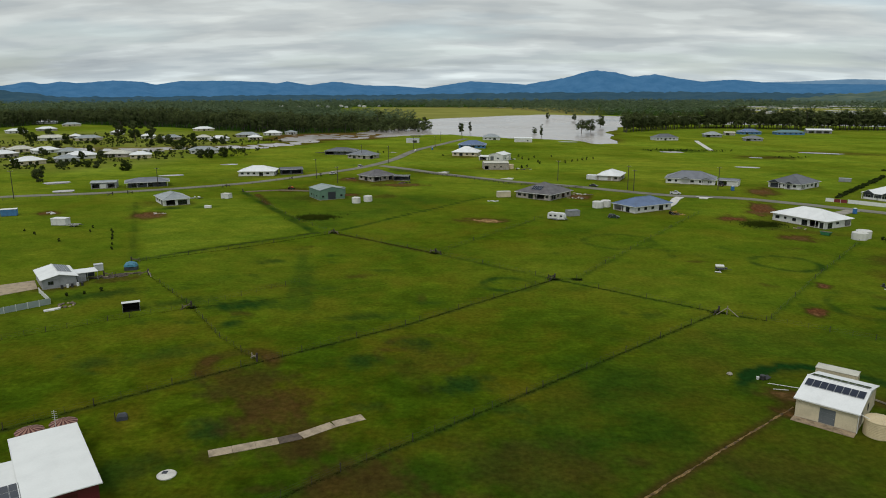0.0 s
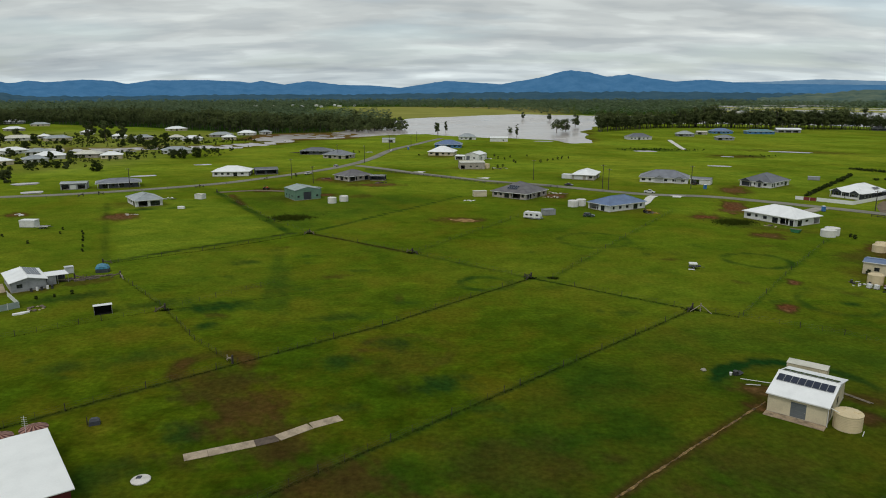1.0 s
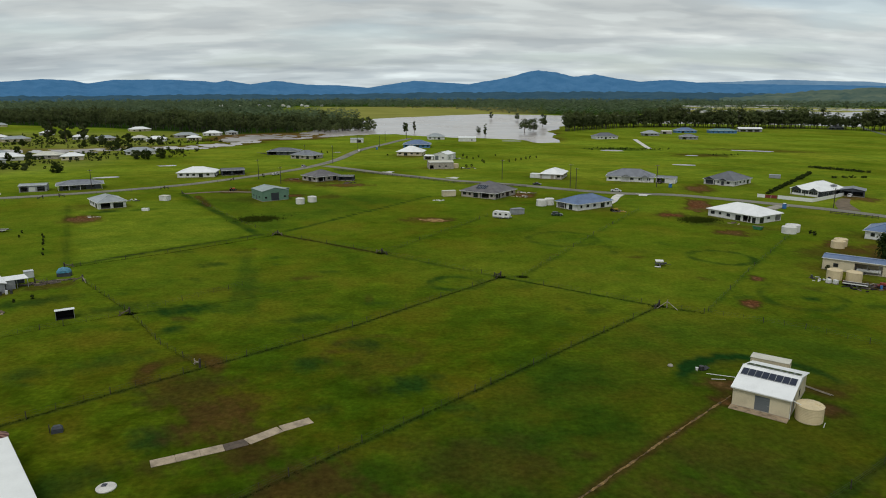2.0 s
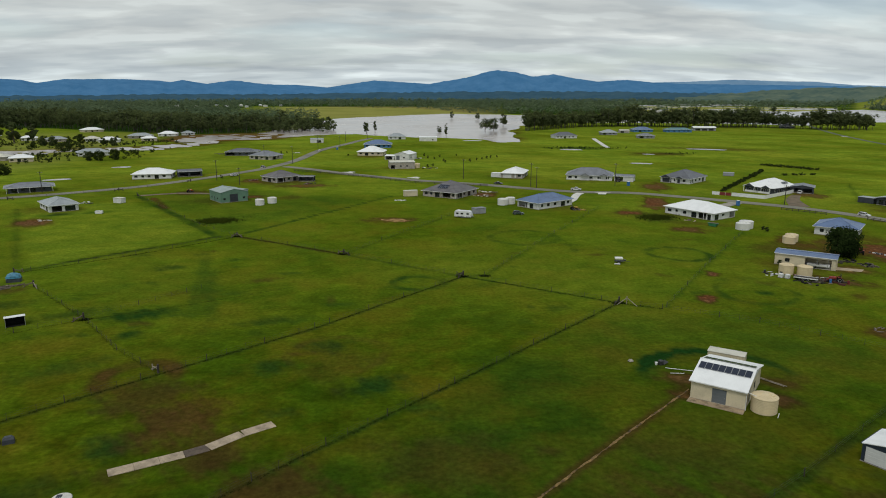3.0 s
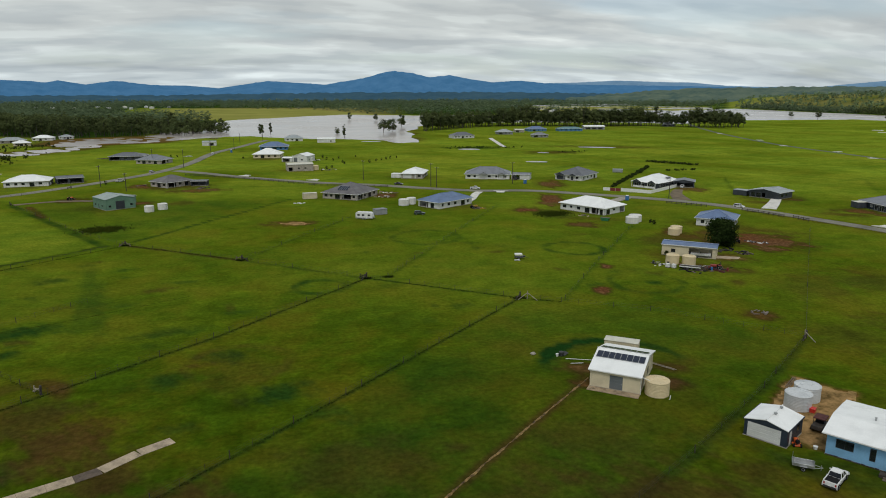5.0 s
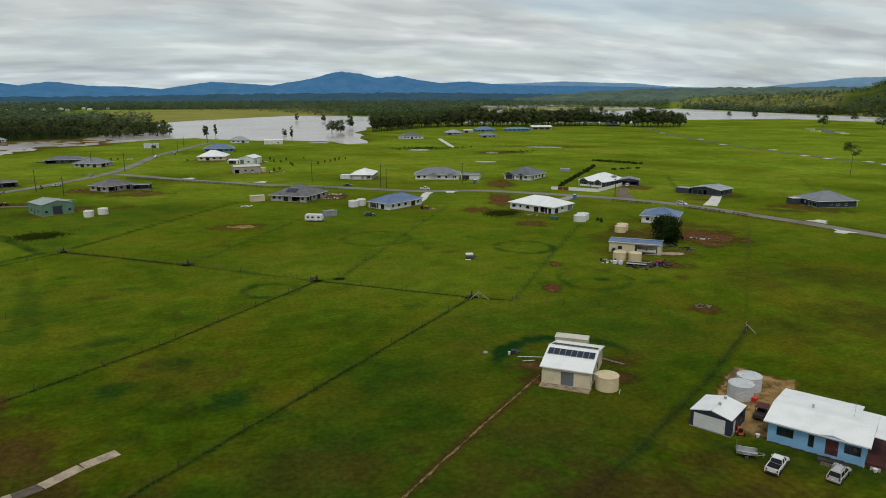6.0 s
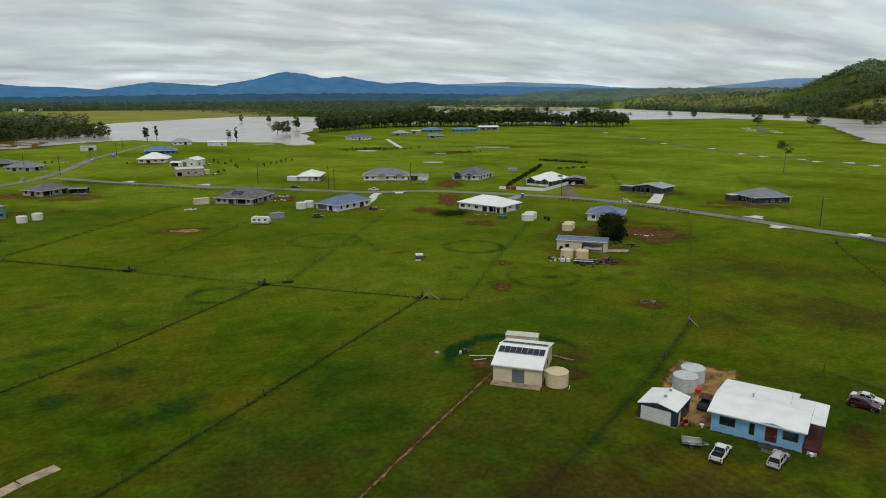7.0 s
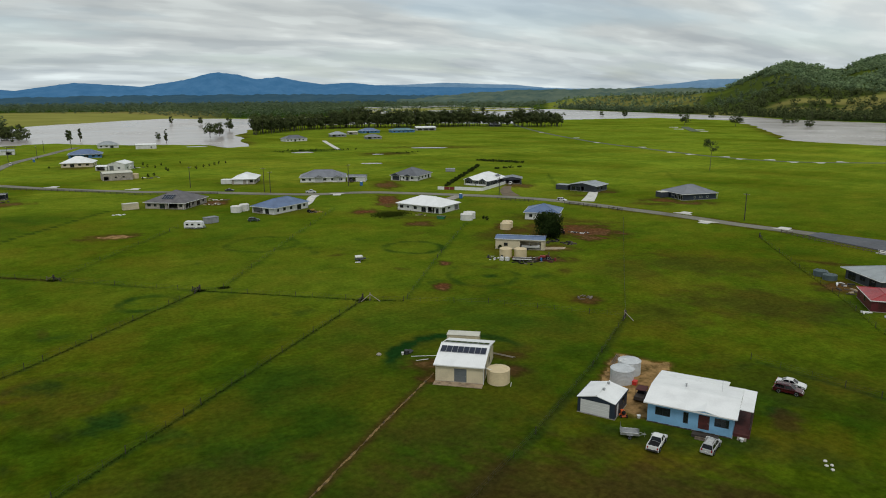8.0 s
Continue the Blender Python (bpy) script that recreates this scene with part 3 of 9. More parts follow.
def land_cover(x, y):
    """Bare soil, lush growth and bright growth at points of the plan, with some shade and distance brightening put in.
    """
    wob = 0.30 * ripple(x, y, 2.6, 1.0) + 0.22 * ripple(x, y, 1.1, 4.0)
    soil, lush, bright = (np.zeros(len(x)) for _ in range(3))
    for marks, out in ((BARE_PADDOCK, soil), (BARE_YARD, soil), (BARE_FAR, soil), (HOME_SOIL_SHADE, soil), (LUSH_NEAR, lush), (LUSH_SHADE_FAR, lush)):
        for px, py, w, h, much in marks:
            a = math.atan2(px, py)
            near = np.nonzero(np.abs(x - px) + np.abs(y - py) < 2.2 * (w + h) + 2)[0]
            u, v = (x[near] - px) * math.cos(a) - (y[near] - py) * math.sin(a), (x[near] - px) * math.sin(a) + (y[near] - py) * math.cos(a)
            q = np.hypot(u / w, v / h) + (wob[near] + 0.2 * np.minimum(1, w / 6) * ripple(x[near], y[near], 4.7, 2.0)) * 1.0
            out[near] = np.maximum(out[near], much * (1 - (smooth(0.4, 1.4, q) if out is soil else smooth(0.15, 1.4, q))))
    spot_rng = np.random.default_rng(23)
    for _ in range(95):
        px, py = spot_rng.uniform(-75, 115), spot_rng.uniform(70, 215)
        w, h, much = spot_rng.uniform(1.2, 4.5), spot_rng.uniform(1.0, 3.0), spot_rng.uniform(0.2, 0.65)
        near = np.nonzero(np.abs(x - px) + np.abs(y - py) < 2.5 * (w + h))[0]
        q = np.hypot((x[near] - px) / w, (y[near] - py) / h) + wob[near] * 1.6
        out = soil if spot_rng.uniform() < 0.22 else lush
        out[near] = np.maximum(out[near], 0.8 * much * (1 - smooth(0.2, 1.3, q)))
    for px, py, rad, w, s, l in RINGS:
        d = np.abs(np.hypot(x - px, y - py) - rad * (1 + 0.08 * ripple(x, y, 5.0, 2.0)))
        m = (1 - smooth(0.4 * w, 1.5 * w, d)) * np.clip(0.75 + 0.5 * ripple(x, y, 4.0, 6.0), 0.15, 1)
        soil, lush = np.maximum(soil, s * m), np.maximum(lush, l * m)
    for pts, w, s, l in LINES + FENCE_LINES:
        d = to_line(x, y, pts) + 0.25 * w * ripple(x, y, 2.0, 8.0)
        m = (1 - smooth(0.5 * w, 1.7 * w, d)) * np.clip(0.85 + 0.4 * ripple(x, y, 5.0, 9.0), 0.2, 1)
        soil, lush = np.maximum(soil, s * m), np.maximum(lush, l * m)
    for poly in SHADY:
        d = to_line(x, y, poly, True) * np.where(inside(x, y, poly), 1, -1)
        lush = np.maximum(lush, 0.34 * smooth(-4, 8, d + 3 * ripple(x, y, 9.0, 2.0)) * np.clip(0.8 + 0.4 * ripple(x, y, 12.0, 4.0), 0, 1))
    sandy = 1.0 * (np.hypot((x - 14.6) / 14, (y - 253.5) / 10) < 1) + 1.0 * (np.hypot((x - 132) / 10, (y - 163) / 8) < 1)
    for poly in PADS:
        d = to_line(x, y, poly, True) * np.where(inside(x, y, poly), 1, -1) + 0.7 * ripple(x, y, 1.7, 3.0)
        soil = np.maximum(soil, 0.95 * smooth(-0.6, 1.0, d))
        sandy = np.maximum(sandy, 1.0 * (d > -2))
    arc = np.hypot((x - 61) / 14.5, (y - 99.5) / 14.5)
    bund = (1.15 - 0.4 * smooth(63, 74, x)) * (1 - smooth(0.02, 0.19, np.abs(arc - 0.90) + 0.06 * ripple(x, y, 3.0, 2.0))) * smooth(-1, 5, (x - 61) * 0.2 + (y - 99.5) * 0.98)
    bund = np.maximum(bund, 0.55 * smooth(0.62, 0.78, arc) * (1 - smooth(0.9, 1.06, arc)) * smooth(1, 7, (x - 61) * -0.2 + (y - 99.5) * 0.98))
    lush = np.clip(np.maximum(lush, bund), 0, 1)
    for poly, much in BRIGHT:
        d = to_line(x, y, poly, True) * np.where(inside(x, y, poly), 1, -1)
        bright = np.maximum(bright, much * smooth(-5, 7, d + 2 * ripple(x, y, 9.0, 2.0)))
    suburb = 1 - 0.25 * smooth(-170, -230, x) * smooth(380, 470, y)
    # Far fields are brighter green, with low-angle sheen put in by camera distance.
    far_bright = suburb * (0.48 * smooth(95, 200, np.hypot(x, y)) + 0.64 * smooth(270, 460, np.hypot(x, y))) * np.clip(0.62 + 0.38 * ripple(x, y, 55.0, 2.0) + 0.2 * ripple(x, y, 17.0, 6.0), 0, 1)
    far_bright = far_bright * (1 - 0.4 * smooth(37, 46, np.degrees(np.arctan2(x, y))) * (1 - smooth(210, 290, np.hypot(x, y))))
    bright = np.maximum(np.minimum(np.maximum(bright, far_bright), 0.89), sandy * smooth(0.45, 0.8, soil))
    # Woodland floor is painted dark: leaf litter, and the shade between the trees.
    for poly in WOODS:
        d = to_line(x, y, poly, True) * np.where(inside(x, y, poly), 1, -1)
        lush = np.maximum(lush, 0.85 * smooth(-6, 10, d + 6 * ripple(x, y, 20.0, 3.0)) * (1 - 0.35 * smooth(0.15, 0.5, ripple(x, y, 110.0, 9.0)) * (x > 1400)))
    shore = to_line(x, y, LAKE, True)
    soil = np.maximum(soil, 0.55 * (1 - smooth(2, 16, shore)) * np.clip(0.5 + ripple(x, y, 30.0, 2.0), 0, 1))
    soil = np.maximum(soil, 0.8 * (1 - smooth(-70, -40, x)) * (1 - smooth(800, 850, y)) * smooth(560, 620, y) * (1 - smooth(8, 30, np.where(inside(x, y, LAKE), 0, shore))))
    banks = to_line(x, y, CREEK) + 5 * ripple(x, y, 18.0, 6.0)
    soil = np.maximum(soil, 0.6 * (1 - smooth(18, 30, banks)))
    r, az = np.hypot(x, y), np.degrees(np.arctan2(x, y))
    estate = smooth(-170, -230, x) * smooth(380, 470, y) * (1 - smooth(780, 900, y))
    field = 0.6 * estate * np.clip(0.7 + 0.5 * ripple(x, y, 14.0, 3.0), 0, 1) + smooth(1200, 1320, r) * (1 - smooth(2150, 2300, r)) * smooth(-9, -4, az) * (1 - smooth(9, 14, az))
    open_flat = glade(az, r)
    lush = lush * (1 - 0.9 * open_flat)
    field = np.maximum(field, open_flat)
    dry_slope = smooth(37.5, 39.5, az) * smooth(0, 70, r - np.interp(az, [39, 44, 50], [2330, 2040, 1770])) * (1 - smooth(49, 51, az)) * np.clip(0.75 + 0.4 * ripple(x, y, 90.0, 9.0), 0.2, 1)
    clearing = smooth(49, 51, az) * smooth(1480, 1540, r) * (1 - smooth(1720, 1820, r)) * smooth(-0.05, 0.3, ripple(x, y, 90.0, 9.0))
    wooded = smooth(49, 51, az) * smooth(1430, 1520, r)
    field = np.maximum(field, np.maximum(0.95 * dry_slope, np.maximum(0.9 * clearing, 0.14 * wooded)))
    return soil, lush, bright, field


rings = [0.01, 8, 16, 24]
while rings[-1] < 4900:
    rings.append(rings[-1] * (1.0075 if rings[-1] < 260 else 1.012))
bearings = np.r_[np.arange(-180, -42, 3.0), np.arange(-42, 74, 0.24), np.arange(74, 180, 3.0)]
rr, aa = np.meshgrid(np.array(rings), np.radians(bearings), indexing="ij")
gx, gy = (rr * np.sin(aa)).ravel() + 1.5, (rr * np.cos(aa)).ravel() - 2.5
gz = land_z(gx, gy)
nr, na = rr.shape
i, j = np.meshgrid(np.arange(nr - 1), np.arange(na), indexing="ij")
k = (j + 1) % na
quads = np.stack([i * na + j, i * na + k, (i + 1) * na + k, (i + 1) * na + j], -1).reshape(-1, 4)[:, ::-1]

GRASS, gt, gp = surface("pasture")
look_up = gt.nodes.new("ShaderNodeVertexColor")
look_up.layer_name = "cover"
split = gt.nodes.new("ShaderNodeSeparateColor")
gt.links.new(look_up.outputs["Color"], split.inputs[0])
sward = ramp(gt, grain(gt, 0.028, 7.0, 0.62), [(0.30, (0.012, 0.035, 0.0030)), (0.43, (0.032, 0.060, 0.0028)), (0.57, (0.054, 0.079, 0.0036)), (0.70, (0.086, 0.076, 0.007))])
patchy = ramp(gt, grain(gt, 0.19, 6.0, 0.6), [(0.30, 0.54), (0.50, 1.0), (0.70, 1.48)])
tufted = ramp(gt, grain(gt, 1.1, 4.0, 0.62), [(0.30, 0.66), (0.52, 1.0), (0.72, 1.34)])
sward = blend(gt, "MULTIPLY", 1.0, blend(gt, "MULTIPLY", 1.0, sward, patchy), tufted)
streak = ramp(gt, grain(gt, 0.30, 6.0, 0.7, (0.6, 1.0, 1.0), 0.6), [(0.34, (0.80, 0.85, 0.84)), (0.54, (1.0, 1.0, 1.0)), (0.72, (1.34, 1.18, 1.14))])
sward = blend(gt, "MULTIPLY", 1.0, sward, streak)
tinge = ramp(gt, grain(gt, 0.055, 5.0, 0.65), [(0.45, 0.0), (0.64, 0.62)])
sward = blend(gt, "MIX", tinge, sward, blend(gt, "MULTIPLY", 1.0, (0.088, 0.062, 0.006), tufted))
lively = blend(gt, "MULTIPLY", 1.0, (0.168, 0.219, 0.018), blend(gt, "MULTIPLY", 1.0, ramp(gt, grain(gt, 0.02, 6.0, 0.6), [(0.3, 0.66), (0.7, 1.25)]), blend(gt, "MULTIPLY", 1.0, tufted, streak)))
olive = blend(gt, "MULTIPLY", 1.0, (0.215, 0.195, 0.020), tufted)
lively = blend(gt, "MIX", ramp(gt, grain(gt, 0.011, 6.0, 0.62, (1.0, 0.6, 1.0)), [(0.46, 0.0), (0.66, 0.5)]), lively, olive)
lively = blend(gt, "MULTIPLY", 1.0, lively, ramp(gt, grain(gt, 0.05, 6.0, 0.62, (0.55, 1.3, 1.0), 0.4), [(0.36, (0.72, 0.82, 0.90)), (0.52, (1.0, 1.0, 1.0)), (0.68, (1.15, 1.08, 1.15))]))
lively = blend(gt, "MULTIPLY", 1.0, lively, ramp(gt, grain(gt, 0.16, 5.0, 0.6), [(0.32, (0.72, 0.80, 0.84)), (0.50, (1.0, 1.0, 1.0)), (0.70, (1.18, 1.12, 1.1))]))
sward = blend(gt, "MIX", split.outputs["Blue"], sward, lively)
rank = blend(gt, "MULTIPLY", 1.0, (0.009, 0.038, 0.0075), tufted)
sward = blend(gt, "MIX", split.outputs["Green"], sward, rank)
earth = ramp(gt, grain(gt, 0.9, 7.0, 0.65), [(0.30, (0.050, 0.024, 0.014)), (0.52, (0.118, 0.056, 0.028)), (0.74, (0.250, 0.143, 0.074))])
earth = blend(gt, "MULTIPLY", 1.0, earth, ramp(gt, grain(gt, 0.045, 2.0), [(0.42, (1.0, 0.80, 0.70)), (0.58, (1.0, 1.0, 1.0))]))
sand = blend(gt, "MULTIPLY", 1.0, (0.34, 0.205, 0.092), ramp(gt, grain(gt, 0.42, 6.0, 0.68), [(0.36, 0.26), (0.52, 0.85), (0.70, 1.35)]))
earth = blend(gt, "MIX", ramp(gt, split.outputs["Blue"], [(0.90, 0.0), (0.99, 1.0)]), earth, sand)
worn = blend(gt, "MULTIPLY", 1.0, (0.062, 0.027, 0.012), tufted)
strong = ramp(gt, split.outputs["Red"], [(0.60, 0.0), (0.84, 1.0)])
sward = blend(gt, "MIX", split.outputs["Red"], sward, blend(gt, "MIX", strong, worn, earth))
stubble = blend(gt, "MULTIPLY", 1.0, (0.23, 0.205, 0.065), ramp(gt, grain(gt, 0.01, 5.0), [(0.3, 0.75), (0.7, 1.15)]))
sward = blend(gt, "MIX", look_up.outputs["Alpha"], sward, stubble)
gt.links.new(sward, gp.inputs["Base Color"])
gp.inputs["Roughness"].default_value = 0.92
gp.inputs["Specular IOR Level"].default_value = 0.0
gt.links.new(blend(gt, "MULTIPLY", 1.0, ramp(gt, split.outputs["Red"], [(0.0, 0.27), (0.6, 0.03)]), ramp(gt, split.outputs["Green"], [(0.2, 1.0), (0.8, 0.12)])), gp.inputs["Sheen Weight"])
gp.inputs["Sheen Roughness"].default_value = 0.45
gp.inputs["Sheen Tint"].default_value = (0.30, 0.46, 0.02, 1)
bumped(gt, gp, grain(gt, 1.6, 5.0, 0.65), 0.55, 0.14)

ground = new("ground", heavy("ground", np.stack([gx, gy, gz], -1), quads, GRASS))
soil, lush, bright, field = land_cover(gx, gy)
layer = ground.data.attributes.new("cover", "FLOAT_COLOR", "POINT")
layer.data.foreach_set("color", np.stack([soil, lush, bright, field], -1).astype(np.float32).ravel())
tagged(ground, "flat green pasture with worn brown patches and tracks", "ground", kind="structure")

WATER, wn, wp = surface("flood_water")
wn.links.new(ramp(wn, grain(wn, 0.004, 3.0), [(0.3, (0.40, 0.36, 0.325)), (0.7, (0.50, 0.46, 0.43))]), wp.inputs["Base Color"])
wn.links.new(ramp(wn, grain(wn, 0.012, 4.0), [(0.35, 0.16), (0.7, 0.30)]), wp.inputs["Roughness"])
wp.inputs["IOR"].default_value = 1.33
bumped(wn, wp, grain(wn, 0.5, 4.0, 0.6), 0.12, 0.06)
tagged(part("water", Geo().add([(-900, 280, WATER_Z), (1700, -200, WATER_Z), (1900, 2700, WATER_Z), (-900, 1900, WATER_Z)], [(0, 1, 2, 3)]), WATER), "still brown floodwater mirroring the grey sky", "water", kind="structure")

for px, py, w, h in PONDS:
    ring_ = [(1.3 * w * math.cos(a), 1.3 * h * math.sin(a)) for a in [2 * math.pi * k / 24 for k in range(24)]]
    a = math.atan2(px, py)
    tagged(part("pond", Geo().add([(px + u * math.cos(a) + v * math.sin(a), py - u * math.sin(a) + v * math.cos(a), -0.12) for u, v in ring_], [tuple(range(24))]), WATER), "small pale farm dam brimming with water", "pond", kind="structure")


# ---- far ranges ----
def range_mesh(name, crest, near, far, step, rough, material, label, seed, wave=0.0):
    """A ridge across the horizon: crest heights by bearing, rising from near to far."""
    az = np.arange(crest[0][0], crest[-1][0] + 0.01, step)
    top = np.interp(az, [c[0] for c in crest], [c[1] for c in crest]) + wave * (ripple(az * 60, az * 0, 31.0, seed) + 0.5 * ripple(az * 60, az * 0, 9.0, seed + 1))
    depth = np.linspace(0, 1, 22)
    s, a = np.meshgrid(depth, np.radians(az), indexing="ij")
    r = near + (far - near) * s
    x, y = r * np.sin(a), r * np.cos(a)
    shape = smooth(0.0, 0.86, s) * (1 - 0.5 * smooth(0.86, 1.0, s))
    spur = ripple(np.degrees(a) * 60, s * 500, 34.0, seed) * 0.5 + ripple(np.degrees(a) * 60, s * 300, 13.0, seed + 3) * 0.25
    z = top[None, :] * (shape + rough * spur * np.sin(np.pi * np.clip(s / 0.9, 0, 1))) + 0.011 * top[None, :] * ripple(np.degrees(a) * 60, s * 50, 7.0, seed) * shape
    m, n = x.shape
    i, j = np.meshgrid(np.arange(m - 1), np.arange(n - 1), indexing="ij")
    f = np.stack([i * n + j, i * n + j + 1, (i + 1) * n + j + 1, (i + 1) * n + j], -1).reshape(-1, 4)[:, ::-1]
    ob = new(name, heavy(name, np.stack([x, y, z - 2], -1).reshape(-1, 3), f, material))
    for poly in ob.data.polygons:
        poly.use_smooth = True
    return tagged(ob, label, "hills", kind="structure")


def hazed_material(name, low, high, scale=0.012):
    m, t, p = surface(name)
    t.links.new(ramp(t, grain(t, scale, 6.0, 0.65), [(0.32, low), (0.68, high)]), p.inputs["Base Color"])
    p.inputs["Roughness"].default_value = 1.0
    p.inputs["Specular IOR Level"].default_value = 0.0
    bumped(t, p, grain(t, 0.03, 5.0), 0.5, 6.0)
    return m


# Air haze is put into these colours: bluer and paler with distance.
HAZE_BLUE_HILLS = hazed_material("hazed_blue_range", (0.052, 0.158, 0.305), (0.080, 0.202, 0.365))
NEAR_HILLS = hazed_material("hazed_wooded_range", (0.032, 0.080, 0.122), (0.056, 0.110, 0.145))
GREEN_HILLS = hazed_material("hazed_green_hills", (0.055, 0.098, 0.090), (0.140, 0.175, 0.125), 0.011)
HAZE_PALE_HILLS = hazed_material("hazed_pale_range", (0.14, 0.25, 0.38), (0.19, 0.31, 0.44))


def elevations(pairs, r):
    return [(a, EYE + r * math.tan(radians(e))) for a, e in pairs]


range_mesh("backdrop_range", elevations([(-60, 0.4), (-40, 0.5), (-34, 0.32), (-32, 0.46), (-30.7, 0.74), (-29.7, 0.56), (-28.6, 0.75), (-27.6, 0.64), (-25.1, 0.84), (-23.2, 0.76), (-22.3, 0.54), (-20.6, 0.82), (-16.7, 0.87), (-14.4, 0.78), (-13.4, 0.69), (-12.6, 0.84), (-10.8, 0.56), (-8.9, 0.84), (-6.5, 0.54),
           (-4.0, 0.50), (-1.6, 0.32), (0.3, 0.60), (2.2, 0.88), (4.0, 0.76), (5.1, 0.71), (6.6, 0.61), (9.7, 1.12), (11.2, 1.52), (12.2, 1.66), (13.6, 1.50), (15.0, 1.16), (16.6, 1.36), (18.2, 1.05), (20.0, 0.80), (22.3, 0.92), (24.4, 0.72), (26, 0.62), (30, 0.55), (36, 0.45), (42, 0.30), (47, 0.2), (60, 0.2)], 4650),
           3900, 4700, 0.2, 0.16, HAZE_BLUE_HILLS, "distant forested mountain range coloured blue for haze under cloud", 1.0)
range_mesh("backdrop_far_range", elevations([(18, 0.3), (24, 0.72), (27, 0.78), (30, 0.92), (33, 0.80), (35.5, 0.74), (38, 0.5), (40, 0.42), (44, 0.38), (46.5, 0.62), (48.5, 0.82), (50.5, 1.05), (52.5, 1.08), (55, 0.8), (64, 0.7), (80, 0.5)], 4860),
           4720, 4880, 0.25, 0.1, HAZE_PALE_HILLS, "hills coloured pale blue for haze at the far horizon", 2.0)
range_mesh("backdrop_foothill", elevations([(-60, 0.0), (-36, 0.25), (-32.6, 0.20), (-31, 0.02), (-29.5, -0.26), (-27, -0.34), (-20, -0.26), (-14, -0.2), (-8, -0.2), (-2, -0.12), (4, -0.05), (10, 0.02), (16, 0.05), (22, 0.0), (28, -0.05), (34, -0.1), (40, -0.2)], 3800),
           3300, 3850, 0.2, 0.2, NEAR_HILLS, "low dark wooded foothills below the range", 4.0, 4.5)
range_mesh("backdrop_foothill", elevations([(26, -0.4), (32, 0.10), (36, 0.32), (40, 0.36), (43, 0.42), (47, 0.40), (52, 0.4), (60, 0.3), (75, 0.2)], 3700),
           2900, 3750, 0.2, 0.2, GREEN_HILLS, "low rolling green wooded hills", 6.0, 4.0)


# ---- roads and paving ----
def ribbon(name, pts, width, lift, material, label, category="road", kind="structure", parent=None, thick=0.25, step=6.0, camber=0.05):
    """A paved strip along a smoothed line that follows the land, with a real edge."""
    line = [Vector((x, y)) for x, y in pts]
    fine = []
    for a, b in zip(range(len(line) - 1), range(1, len(line))):
        p0, p1, p2, p3 = line[max(a - 1, 0)], line[a], line[b], line[min(b + 1, len(line) - 1)]
        n = max(2, int((p2 - p1).length / step))
        for q in range(n):
            t = q / n
            fine.append(0.5 * ((2 * p1) + (p2 - p0) * t + (2 * p0 - 5 * p1 + 4 * p2 - p3) * t * t + (3 * p1 - p0 - 3 * p2 + p3) * t ** 3))
    fine.append(line[-1])
    g, rows = Geo(), []
    for n, p in enumerate(fine):
        d = (fine[min(n + 1, len(fine) - 1)] - fine[max(n - 1, 0)]).normalized()
        s = Vector((-d.y, d.x))
        w = (width(n / (len(fine) - 1)) if callable(width) else width) / 2
        z = ground_z(p.x, p.y) + lift
        row = []
        for off, dz in ((-w, -thick), (-w, 0), (0, camber), (w, 0), (w, -thick)):
            q = p + s * off
            row.append((q.x, q.y, z + dz))
        rows.append(row)
    g.loft(rows, True)
    ob = part(name, g, material, parent)
    return tagged(ob, label, category, kind=kind)


ribbon("road", [(-330, 262), (-265, 284), (-202, 312), (-159, 326), (-113, 353), (-80, 391), (-50, 444), (-36, 492), (-23, 572), (-1, 642), (22, 715)], 6.4, 0.16, ASPHALT, "pale worn asphalt country road through the paddocks")
ribbon("road", [(-41, 447), (-20, 424), (-2, 403), (35, 369), (62, 351), (86, 331), (108, 315.5), (132, 308.5), (150, 294), (166, 279), (184, 259), (197, 235), (205.5, 208.5), (212, 185), (216, 161.5), (221.5, 143), (224, 132)], 6.2, 0.17, ASPHALT, "grey asphalt side road with grass verges")
ribbon("road", [(223.6, 136), (224, 124), (225, 110), (224, 90), (220, 60)], lambda s: 8 + 12 * math.sin(min(1, s * 1.6) * math.pi / 2), 0.20, FRESH_ASPHALT, "dark smooth asphalt turning head of the side road")
ribbon("road", [(700, 1000), (562, 746), (475, 535), (446, 405), (437.5, 343), (446, 301), (470, 276), (493, 258), (540, 225)], 5.0, 0.10, GRASSED_TRACK, "narrow grey estate road across the far field")


def paving(name, pts, lift, material, label, category):
    """A concrete apron: a thin slab with uneven corners."""
    zs = [ground_z(x, y) for x, y in pts]
    z = max(zs) + lift
    return tagged(part(name, Geo().prism(pts, z - 0.3, z), material), label, category, kind="structure")


def crossover(x, y, ax, ay, length, width):
    """A flared concrete driveway crossover beside the road, along the direction (ax, ay)."""
    d = Vector((ax, ay)).normalized()
    s = Vector((-d.y, d.x))
    c = Vector((x, y))
    rim = [(-0.5, 1.0), (-0.34, 0.86), (-0.16, 0.52), (0.5, 0.46)]
    pts = [c + d * length * u - s * width * v for u, v in rim] + [c + d * length * u + s * width * v for u, v in reversed(rim)]
    return paving("driveway", [tuple(p) for p in pts], 0.2, PALE_CONCRETE, "pale new concrete driveway crossover beside the road", "driveway")


